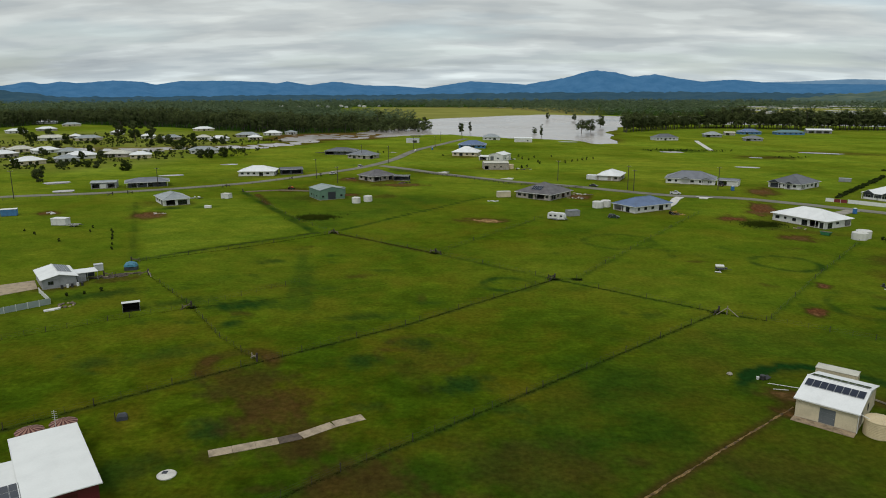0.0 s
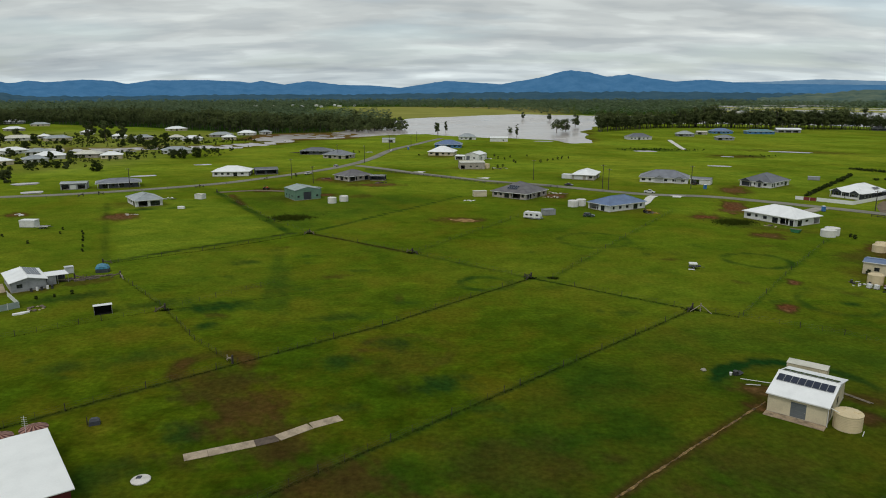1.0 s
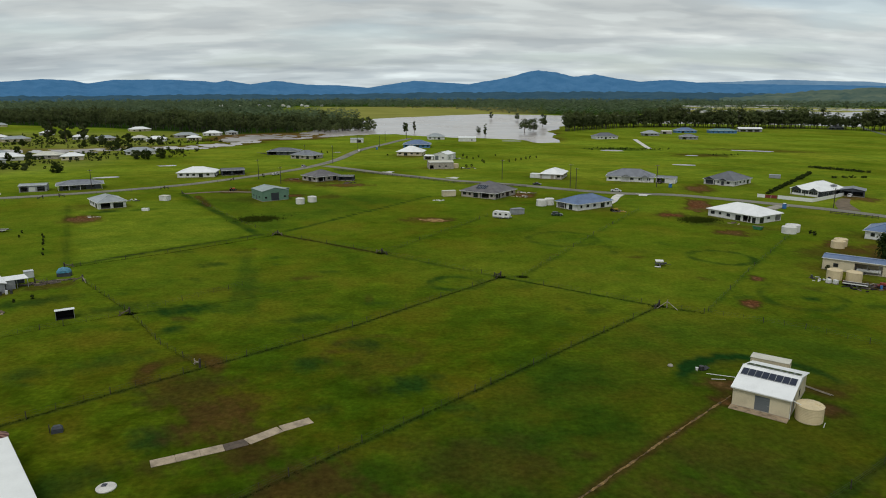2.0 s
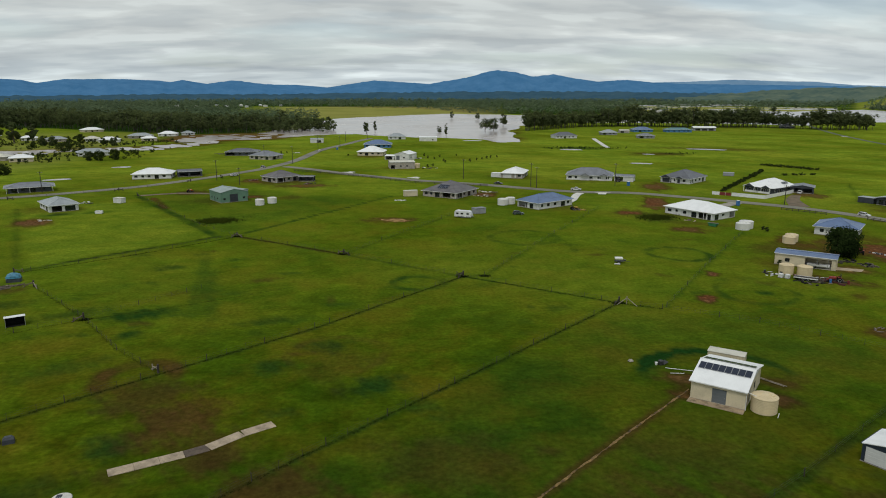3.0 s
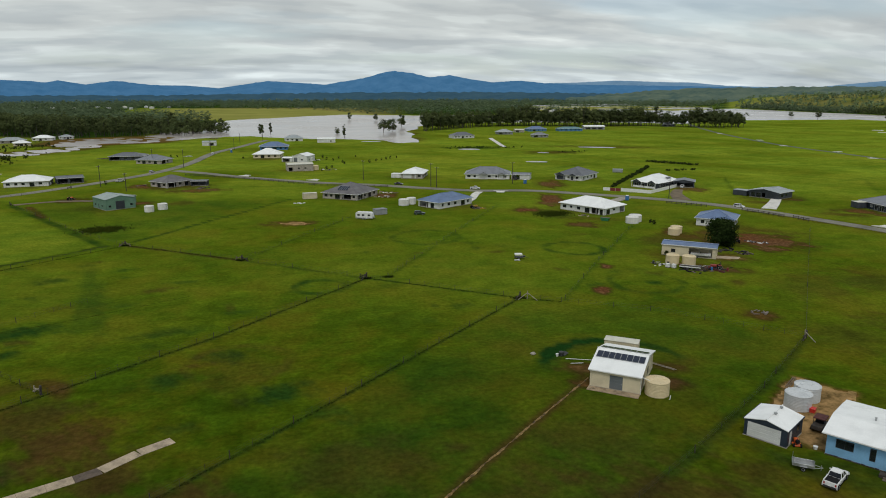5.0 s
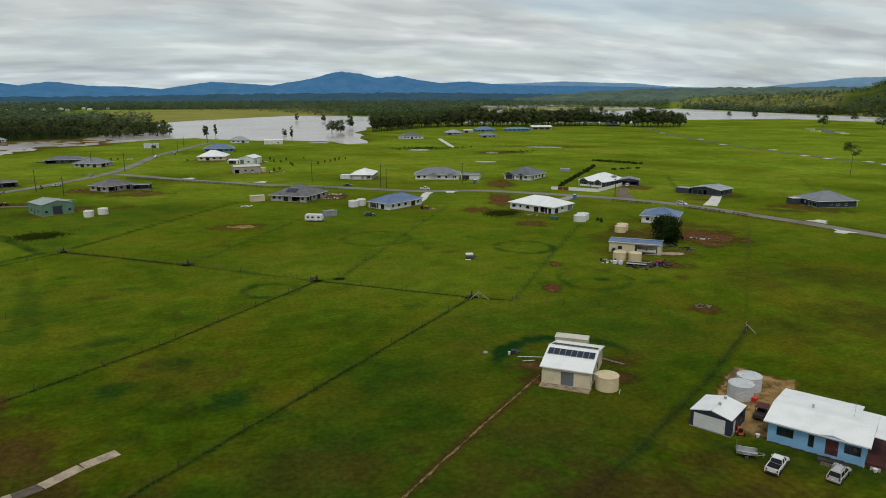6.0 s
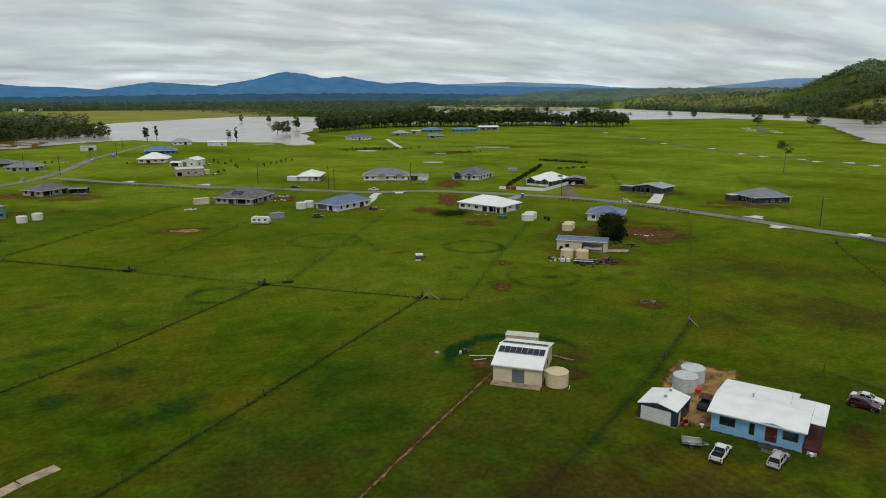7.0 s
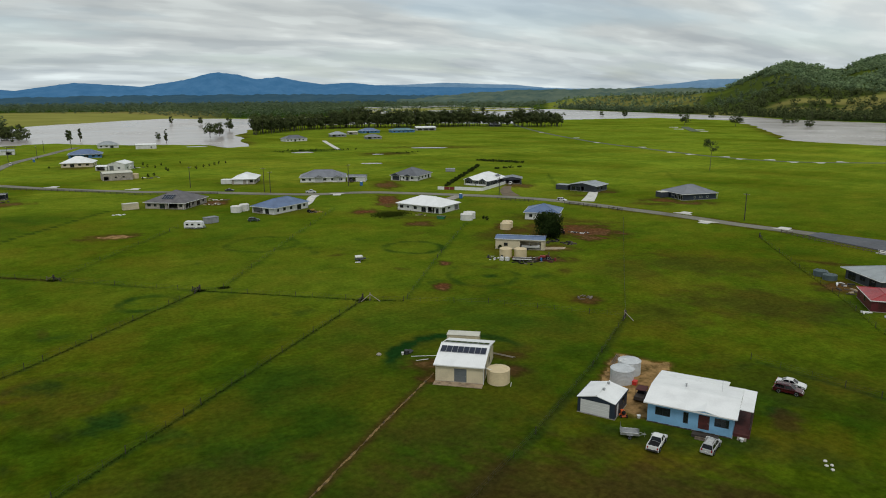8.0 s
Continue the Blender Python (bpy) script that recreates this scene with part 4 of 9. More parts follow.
for x, y, ax, ay in [(219.4, 187.5, 1, 0.3), (209.4, 169.4, -1, -0.3), (223.6, 147.2, 1, 0.3), (214.5, 107.5, -1, 0), (238, 114, 1, 0), (36, 380.5, 0.6, 0.8), (0, 410, 0.6, 0.8), (118, 309, -0.4, -0.9)]:
    crossover(x, y, ax, ay, 5.2, 3.9)
for s, side in [(0.05, 1), (0.13, -1), (0.2, 1), (0.28, -1), (0.36, 1), (0.42, 1), (0.5, -1), (0.56, 1), (0.63, -1), (0.7, 1), (0.78, 1), (0.86, -1)]:
    way = [(562, 746), (475, 535), (446, 405), (437.5, 343), (446, 301), (470, 276), (493, 258)]
    q = s * (len(way) - 1)
    a, b = Vector(way[int(q)]), Vector(way[int(q) + 1])
    p, d = a.lerp(b, q - int(q)), (b - a).normalized()
    n = Vector((d.y, -d.x)) * side
    crossover(p.x + n.x * 5.0, p.y + n.y * 5.0, n.x, n.y, 5.0, 4.2)
ribbon("driveway", [(92, 283), (98, 292), (104, 305), (108, 311)], 3.6, 0.2, PALE_CONCRETE, "pale concrete driveway to the blue-roofed house", "driveway", camber=0.01)
ribbon("driveway", [(229, 252.3), (220, 243.5), (206.5, 231)], lambda s: 4.2 + 1.5 * s, 0.2, PALE_CONCRETE, "pale concrete driveway to the grey shed house", "driveway", camber=0.01)
ribbon("driveway", [(206, 292), (196, 280), (187, 262)], lambda s: 4 + 4 * s, 0.1, DIRT, "brown gravel driveway beside the white fence", "driveway", camber=0.01)
ribbon("driveway", [(247.5, 680), (219, 567)], 4.0, 0.25, PALE_CONCRETE, "long pale concrete strip leading down the field", "driveway", camber=0.02)
ribbon("driveway", [(156, 268), (163, 273), (168, 276)], 5, 0.2, CONCRETE, "short concrete driveway to the white house", "driveway", camber=0.01)
ribbon("driveway", [(-96, 328), (-80, 334), (-64, 330)], 3.4, 0.1, DIRT, "worn brown dirt driveway to the green shed", "driveway", camber=0.01)
ribbon("driveway", [(792, 690), (745, 640), (706, 596)], 11, 0.3, GRASSED_TRACK, "pale strip of wet track on the far rise", "driveway", camber=0.02)

for x, y, ax, ay in [(770, 690, -0.7, 0.7), (735, 650, -0.7, 0.7), (742, 622, 0.7, -0.7), (718, 596, 0.7, -0.7)]:
    crossover(x, y, ax, ay, 12, 8)

# an old paved strip lying across the paddock, its slabs heaved apart
STRIP = paint("old_tan_concrete", (0.44, 0.35, 0.245), 0.9, 0, 0.2, 0.5, 5.0, 0.004)
strip = thing("paved_strip", (-21.5, 87.2), 0, "old pale concrete strip broken by a muddy gap", "paving", kind="structure")
slab_runs = [((-31.4, 82.7), (-22.9, 86.3), STRIP), ((-22.9, 86.3), (-20.1, 87.7), None), ((-20.1, 87.7), (-16.1, 91.0), STRIP), ((-16.0, 91.1), (-12.0, 93.4), STRIP)]
MUD = paint("dried_mud", (0.115, 0.085, 0.062), 0.9, 0, 0.2, 0.8, 4.0, 0.01)
for (ax, ay), (bx, by), mat in slab_runs:
    a, b = Vector((ax + 21.5, ay - 87.2)), Vector((bx + 21.5, by - 87.2))
    d = (b - a).normalized()
    n = Vector((-d.y, d.x)) * 0.95
    count = max(1, round((b - a).length / 3.6))
    for q in range(count):
        p0, p1 = a.lerp(b, q / count), a.lerp(b, (q + 1) / count - 0.004)
        z = 0.09 + 0.012 * math.sin(q * 2.1 + ax)
        part("slab" if mat else "mud_patch", Geo().prism([tuple(p0 - n), tuple(p1 - n), tuple(p1 + n), tuple(p0 + n)], -0.1, z if mat else 0.06), mat or MUD, strip)


# ---- buildings ----
def wall(parent, name, a, b, height, openings, material, thick=0.16, z0=0.0, label=""):
    """An upright wall from a to b (outer face to its right), with openings cut through. Openings: from, to, sill, head."""
    a, b = Vector(a), Vector(b)
    length = (b - a).length
    us = sorted({0.0, length, *[min(max(v, 0), length) for o in openings for v in o[:2]]})
    zs = sorted({z0, height, *[v for o in openings for v in o[2:4]]})
    nu, nz = len(us) - 1, len(zs) - 1

    def solid(i, k):
        if not (0 <= i < nu and 0 <= k < nz):
            return False
        u, z = (us[i] + us[i + 1]) / 2, (zs[k] + zs[k + 1]) / 2
        return not any(o[0] < u < o[1] and o[2] < z < o[3] for o in openings)

    v = [(u, y, z) for y in (0, thick) for u in us for z in zs]
    at = lambda y, i, k: (y * (nu + 1) + i) * (nz + 1) + k
    faces = []
    for i in range(nu):
        for k in range(nz):
            if not solid(i, k):
                continue
            faces += [(at(0, i, k), at(0, i + 1, k), at(0, i + 1, k + 1), at(0, i, k + 1)), (at(1, i, k), at(1, i, k + 1), at(1, i + 1, k + 1), at(1, i + 1, k))]
            for (di, dk), (p, q) in {(-1, 0): ((i, k), (i, k + 1)), (1, 0): ((i + 1, k + 1), (i + 1, k)), (0, -1): ((i + 1, k), (i, k)), (0, 1): ((i, k + 1), (i + 1, k + 1))}.items():
                if not solid(i + di, k + dk):
                    faces.append((at(0, *p), at(0, *q), at(1, *q), at(1, *p)))
    used = sorted({n for f in faces for n in f})
    back = {n: m for m, n in enumerate(used)}
    g = Geo().add([v[n] for n in used], [tuple(back[n] for n in f) for f in faces])
    ob = part(name, g, material, parent, label)
    ob.matrix_basis = pose(a.x, a.y, 0, 0, 0, math.degrees(math.atan2(b.y - a.y, b.x - a.x)))
    return ob


def window(on, o, frame_mat=TRIM_DARK, depth=0.07, split=True):
    """A framed pane in an opening of a wall."""
    u0, u1, s, h = o[:4]
    f = 0.06
    g = Geo().box(u0, u1, depth - 0.09, depth, s, s + f).box(u0, u1, depth - 0.09, depth, h - f, h).box(u0, u0 + f, depth - 0.09, depth, s + f, h - f).box(u1 - f, u1, depth - 0.09, depth, s + f, h - f)
    if split and u1 - u0 > 1.1:
        m = (u0 + u1) / 2
        g.box(m - f / 2, m + f / 2, depth - 0.08, depth - 0.005, s + f, h - f)
    w = part("window", g, frame_mat, on)
    part("pane", Geo().box(u0 + f, u1 - f, depth - 0.045, depth - 0.035, s + f, h - f), GLASS, w)
    return w


def leaf(on, o, material, name="door", depth=0.08):
    """A door leaf or roller door in an opening, with raised panels."""
    u0, u1, s, h = o[:4]
    g = Geo().box(u0, u1, depth - 0.06, depth, s, h)
    rows = 4 if name == "garage_door" else 2
    for k in range(rows):
        z0, z1 = s + (h - s) * (k + 0.12) / rows, s + (h - s) * (k + 0.88) / rows
        g.box(u0 + 0.12, u1 - 0.12, depth - 0.085, depth - 0.06, z0, z1)
    d = part(name, g, material, on)
    part("handle", Geo().box(u1 - 0.22, u1 - 0.10, depth - 0.12, depth - 0.085, s + 0.95, s + 1.05), STEEL, d)
    return d


def hip_roof(parent, x0, x1, y0, y1, eave, pitch, material, trim, gable=False, along=None, thick=0.12, cap=True):
    """A hip or gable roof over a rectangle with gutters and a ridge cap."""
    w, d = x1 - x0, y1 - y0
    along = along or ("x" if w >= d else "y")
    rise_ = min(w, d) / 2 * math.tan(radians(pitch)) if not gable else (d if along == "x" else w) / 2 * math.tan(radians(pitch))
    if along == "x":
        m, k = (y0 + y1) / 2, 0 if gable else min(d / 2, w / 2)
        r0, r1 = (x0 + k, m, eave + rise_), (x1 - k, m, eave + rise_)
    else:
        m, k = (x0 + x1) / 2, 0 if gable else min(w / 2, d / 2)
        r0, r1 = (m, y0 + k, eave + rise_), (m, y1 - k, eave + rise_)
    c = [(x0, y0, eave), (x1, y0, eave), (x1, y1, eave), (x0, y1, eave)]
    low = [(x, y, z - thick) for x, y, z in c] + [(x, y, z - thick) for x, y, z in (r0, r1)]
    v = c + [r0, r1] + low
    if along == "x":
        top = [(0, 1, 5, 4), (2, 3, 4, 5)] + ([] if gable else [(1, 2, 5), (3, 0, 4)])
        ends = [(1, 2, 5), (3, 0, 4)]
    else:
        top = [(1, 2, 5, 4), (3, 0, 4, 5)] + ([] if gable else [(0, 1, 4), (2, 3, 5)])
        ends = [(0, 1, 4), (2, 3, 5)]
    f = top + [tuple(q + 6 for q in reversed(t)) for t in top]
    f += [(q, q + 6, (q + 1) % 4 + 6, (q + 1) % 4) for q in range(4)] if not gable else []
    if gable:
        rim = [(0, 1), (2, 3)] if along == "x" else [(1, 2), (3, 0)]
        f += [(a, a + 6, b + 6, b) for a, b in rim]
        for a, b, e in ends:
            f += [(a, a + 6, e + 6, e), (e, e + 6, b + 6, b)]
    roof = part("roof", Geo().add(v, f), material, parent)
    z0, z1 = eave - thick - 0.04, eave + 0.01
    if not gable:
        ring = lambda k, z: [(x0 - k, y0 - k, z), (x1 + k, y0 - k, z), (x1 + k, y1 + k, z), (x0 - k, y1 + k, z)]
        loops = [ring(0.004, z0), ring(0.1, z0), ring(0.1, z1), ring(0.004, z1), ring(0.004, z0)]
        part("gutter", Geo().loft(loops, False), trim, roof)
    elif along == "x":
        part("gutter", Geo().box(x0, x1, y0 - 0.1, y0 - 0.003, z0, z1), trim, roof)
        part("gutter", Geo().box(x0, x1, y1 + 0.003, y1 + 0.1, z0, z1), trim, roof)
    else:
        part("gutter", Geo().box(x0 - 0.1, x0 - 0.003, y0, y1, z0, z1), trim, roof)
        part("gutter", Geo().box(x1 + 0.003, x1 + 0.1, y0, y1, z0, z1), trim, roof)
    lift = lambda p, dz=0.02: (p[0], p[1], p[2] + dz)
    if cap and (Vector(r0) - Vector(r1)).length > 0.2:
        part("ridge_cap", Geo().tube(lift(r0), lift(r1), 0.11, n=6), material, roof)
    if not gable:
        for corner, r in ((c[0], r0), (c[3], r0 if along == "x" else r1), (c[1], r1 if along == "x" else r0), (c[2], r1)):
            part("hip_cap", Geo().tube(lift(corner), lift(r), 0.08, n=6), material, roof)
    return roof


def gable_end(parent, name, x0, x1, y0, y1, z0, z1, material):
    """The triangle of wall under a gable, along the line from (x0, y0) to (x1, y1)."""
    a, b = Vector((x0, y0, z0)), Vector((x1, y1, z0))
    d = (b - a).normalized()
    n = Vector((-d.y, d.x, 0)) * 0.14
    p = (a + b) / 2
    p.z = z1
    return part(name, Geo().add([a, b, p, a + n, b + n, p + n], [(0, 1, 2), (5, 4, 3), (0, 3, 4, 1), (1, 4, 5, 2), (2, 5, 3, 0)]), material, parent)


def panels(on, frame_of, cols, rows_, w=1.0, h=1.65, gap=0.04):
    """Solar panels on a slope: frame_of is the matrix of the slope's lower left corner."""
    cell = Geo().box(0.032, w - 0.032, 0.032, h - 0.032, 0.03, 0.05).mesh("panel_cells")
    ring = lambda k, z: [(k, k, z), (w - k, k, z), (w - k, h - k, z), (k, h - k, z)]
    rim = Geo().loft([ring(0.03, 0.0), ring(0.0, 0.0), ring(0.0, 0.055), ring(0.03, 0.055), ring(0.03, 0.0)], False)
    rim = rim.mesh("panel_rim")
    for r in range(rows_):
        for c in range(cols):
            p = part("solar_panel", rim, STEEL, on, "black solar panel with a thin metal rim")
            p.matrix_basis = frame_of @ Matrix.Translation((c * (w + gap), r * (h + gap), 0.04))
            part("cell_sheet", cell, SOLAR, p)


def slope_frame(x, y, z, pitch, turn=0.0):
    return Matrix.Translation((x, y, z)) @ Matrix.Rotation(radians(turn), 4, "Z") @ Matrix.Rotation(radians(pitch), 4, "X")


def footprint(a, b, depth):
    """Centre and turn of a building from its front corners as seen from the camera and its depth."""
    a, b = Vector(a), Vector(b)
    d = (b - a).normalized()
    c = (a + b) / 2 + Vector((-d.y, d.x)) * depth / 2
    return (c.x, c.y), math.degrees(math.atan2(d.y, d.x)), (b - a).length


def house(a, b, depth, label, wall_mat, roof_mat, eave=2.55, pitch=21, overhang=0.5, front=(), right=(), back=None, left=(), trim=TRIM_WHITE, frame_mat=TRIM_DARK,
          door_mat=DOOR_WHITE, posts=(), gable=False, along=None, name="house", category="house", dormers=(), porch_posts=True, group="", gable_mat=None, plinth=0.12, cap=True):
    """A single-storey building. Openings on each side: from, to, sill, head, kind (w window, d door, g garage door, o open)."""
    at, turn, width = footprint(a, b, depth)
    home = thing(name, at, turn, label, category, group)
    w, d = width / 2, depth / 2
    part("floor_slab", Geo().box(-w - 0.05, w + 0.05, -d - 0.05, d + 0.05, -0.5, plinth), CONCRETE, home)
    if back is None:
        back = [(width * 0.2, width * 0.2 + 1.6, 0.9, 2.1, "w"), (width * 0.6, width * 0.6 + 2.2, 0.2, 2.2, "w")] if width > 7 else []
    sides = [("front_wall", (-w, -d), (w, -d), front), ("right_wall", (w, -d + 0.17), (w, d - 0.17), right), ("back_wall", (w, d), (-w, d), back), ("left_wall", (-w, d - 0.17), (-w, -d + 0.17), left)]
    for wname, p, q, openings in sides:
        length = (Vector(q) - Vector(p)).length
        openings = [(max(0.05, o[0]), min(o[1], length - 0.05), *o[2:]) for o in openings]
        on = wall(home, wname, p, q, eave, openings, wall_mat, 0.16, plinth)
        for o in openings:
            if o[4] == "w":
                window(on, o, frame_mat)
            elif o[4] == "d":
                leaf(on, o, door_mat)
            elif o[4] == "g":
                leaf(on, o, door_mat, "garage_door")
    part("ceiling", Geo().box(-w + 0.17, w - 0.17, -d + 0.17, d - 0.17, eave - 0.1, eave - 0.02), TRIM_WHITE, home)
    roof = hip_roof(home, -w - overhang, w + overhang, -d - overhang, d + overhang, eave + 0.14, pitch, roof_mat, trim, gable, along, cap=cap)
    if gable:
        if (along or ("x" if width >= depth else "y")) == "x":
            top = eave + 0.14 - 0.13 + d * math.tan(radians(pitch))
            gable_end(home, "gable", w, w, -d, d, eave - 0.02, top, gable_mat or wall_mat)
            gable_end(home, "gable", -w, -w, d, -d, eave - 0.02, top, gable_mat or wall_mat)
        else:
            top = eave + 0.14 - 0.13 + w * math.tan(radians(pitch))
            gable_end(home, "gable", -w, w, -d, -d, eave - 0.02, top, gable_mat or wall_mat)
            gable_end(home, "gable", w, -w, d, d, eave - 0.02, top, gable_mat or wall_mat)
    for x, y in posts:
        part("porch_post", Geo().block(x - 0.07, x + 0.07, y - 0.07, y + 0.07, plinth, eave + 0.05), trim, home)
    for x0, x1, out, bmat in dormers:
        # a small gable standing forward of the front wall
        g0 = -d - out
        h = (x1 - x0) / 2 * math.tan(radians(pitch + 4))
        z = eave + 0.16
        m = (x0 + x1) / 2
        reach = h / math.tan(radians(pitch))
        bay = part("porch_gable", Geo().slab((x0, g0, z), (m, g0, z + h), (m, -d - overhang + reach + out * 0.2, z + h), (x0, -d - overhang, z), 0.1).slab((m, g0, z + h), (x1, g0, z), (x1, -d - overhang, z), (m, -d - overhang + reach + out * 0.2, z + h), 0.1), roof_mat, home)
        part("gable_panel", Geo().add([(x0 + 0.1, g0 + 0.12, z - 0.1), (x1 - 0.1, g0 + 0.12, z - 0.1), (m, g0 + 0.12, z + h - 0.14), (x0 + 0.1, g0 + 0.2, z - 0.1), (x1 - 0.1, g0 + 0.2, z - 0.1), (m, g0 + 0.2, z + h - 0.14)], [(0, 1, 2), (5, 4, 3), (0, 3, 4, 1), (1, 4, 5, 2), (2, 5, 3, 0)]), bmat, bay)
        for x in (x0 + 0.15, x1 - 0.15) if porch_posts else ():
            part("porch_post", Geo().block(x - 0.09, x + 0.09, g0 + 0.1, g0 + 0.28, plinth, z - 0.08), TRIM_WHITE, home)
        if porch_posts:
            part("porch_slab", Geo().box(x0, x1, g0, -d - 0.055, -0.4, plinth - 0.01), CONCRETE, home)
    home["eave"] = eave
    return home, w, d


def tank(x, y, r, h, material, label, name="water_tank", category="water tank", group="", ribs=12, pipe=False):
    t = thing(name, (x, y), random.uniform(0, 360), label, category, group)
    prof = [(r, -0.1)]
    n = max(4, int(h / 0.22))
    for k in range(n):
        z = h * k / n
        prof += [(r, z + 0.01), (r + 0.02, z + h / n * 0.3), (r + 0.02, z + h / n * 0.7), (r, z + h / n * 0.95)]
    body = part("tank_wall", Geo().turned(0, 0, prof + [(r, h)], 36), material, t)
    lid = part("lid", Geo().turned(0, 0, [(r + 0.03, h - 0.06), (r + 0.05, h), (r * 0.93, h + 0.10), (r * 0.55, h + 0.24), (0.30, h + 0.32), (0.28, h + 0.36)], 36), material, t)
    for k in range(ribs):
        a = 2 * math.pi * k / ribs
        part("lid_rib", Geo().tube((math.cos(a) * r * 0.95, math.sin(a) * r * 0.95, h + 0.10), (math.cos(a) * r * 0.32, math.sin(a) * r * 0.32, h + 0.31), 0.05, n=5), material, lid)
    part("hatch", Geo().turned(r * 0.55, 0, [(0.3, h + 0.18), (0.3, h + 0.32), (0.24, h + 0.36)], 16), material, lid)
    if pipe:
        part("overflow_pipe", Geo().tube((r + 0.12, 0, 0), (r + 0.12, 0, h + 0.1), 0.09, n=8).tube((r + 0.12, 0, h + 0.1), (r * 0.8, 0, h + 0.2), 0.09, n=8), TRIM_WHITE, t)
    return t


def crate(name, a, b, depth, h, material, label, category, roof_mat=None, door_mat=None, group=""):
    """A small shed or container: ribbed walls with corner posts, a thin roof and doors on its right end."""
    at, turn, width = footprint(a, b, depth)
    t = thing(name, at, turn, label, category, group)
    w, d = width / 2, depth / 2
    part("body", Geo().block(-w, w, -d, d, 0.1, h, 0.03), material, t)
    n = max(4, int(width / 0.5))
    rib = Geo().box(-0.06, 0.06, -d - 0.03, -d - 0.002, 0.2, h - 0.15).mesh("wall_rib")
    for k in range(n):
        part("wall_rib", rib, material, t).location.x = -w + width * (k + 0.5) / n
    part("roof", Geo().block(-w - 0.08, w + 0.08, -d - 0.08, d + 0.08, h + 0.003, h + 0.09, 0.02), roof_mat or material, t)
    for y in (-d * 0.5, d * 0.5):
        part("door", Geo().box(w + 0.003, w + 0.04, y - d * 0.46, y + d * 0.46, 0.2, h - 0.15), door_mat or material, t)
    part("skid", Geo().box(-w, w, -d * 0.8, -d * 0.6, -0.2, 0.098), DARK_STEEL, t)
    part("skid", Geo().box(-w, w, d * 0.6, d * 0.8, -0.2, 0.098), DARK_STEEL, t)
    return t


# ---- vehicles ----
def wheel(on, x, y, r=0.34, wd=0.24):
    s = 1 if y > 0 else -1
    ty = part("wheel", Geo().loft([[(x + q * math.cos(a), y + s * dy, r + q * math.sin(a)) for a in [2 * math.pi * k / 18 for k in range(18)]] for q, dy in ((r * 0.7, -wd / 2), (r * 0.96, -wd / 2), (r, -wd / 3), (r, wd / 3), (r * 0.96, wd / 2), (r * 0.7, wd / 2))]), RUBBER, on)
    part("rim", Geo().loft([[(x + q * math.cos(a), y + s * dy, r + q * math.sin(a)) for a in [2 * math.pi * k / 12 for k in range(12)]] for q, dy in ((r * 0.68, wd * 0.40), (r * 0.66, wd * 0.52), (r * 0.2, wd * 0.47))]), STEEL, ty)


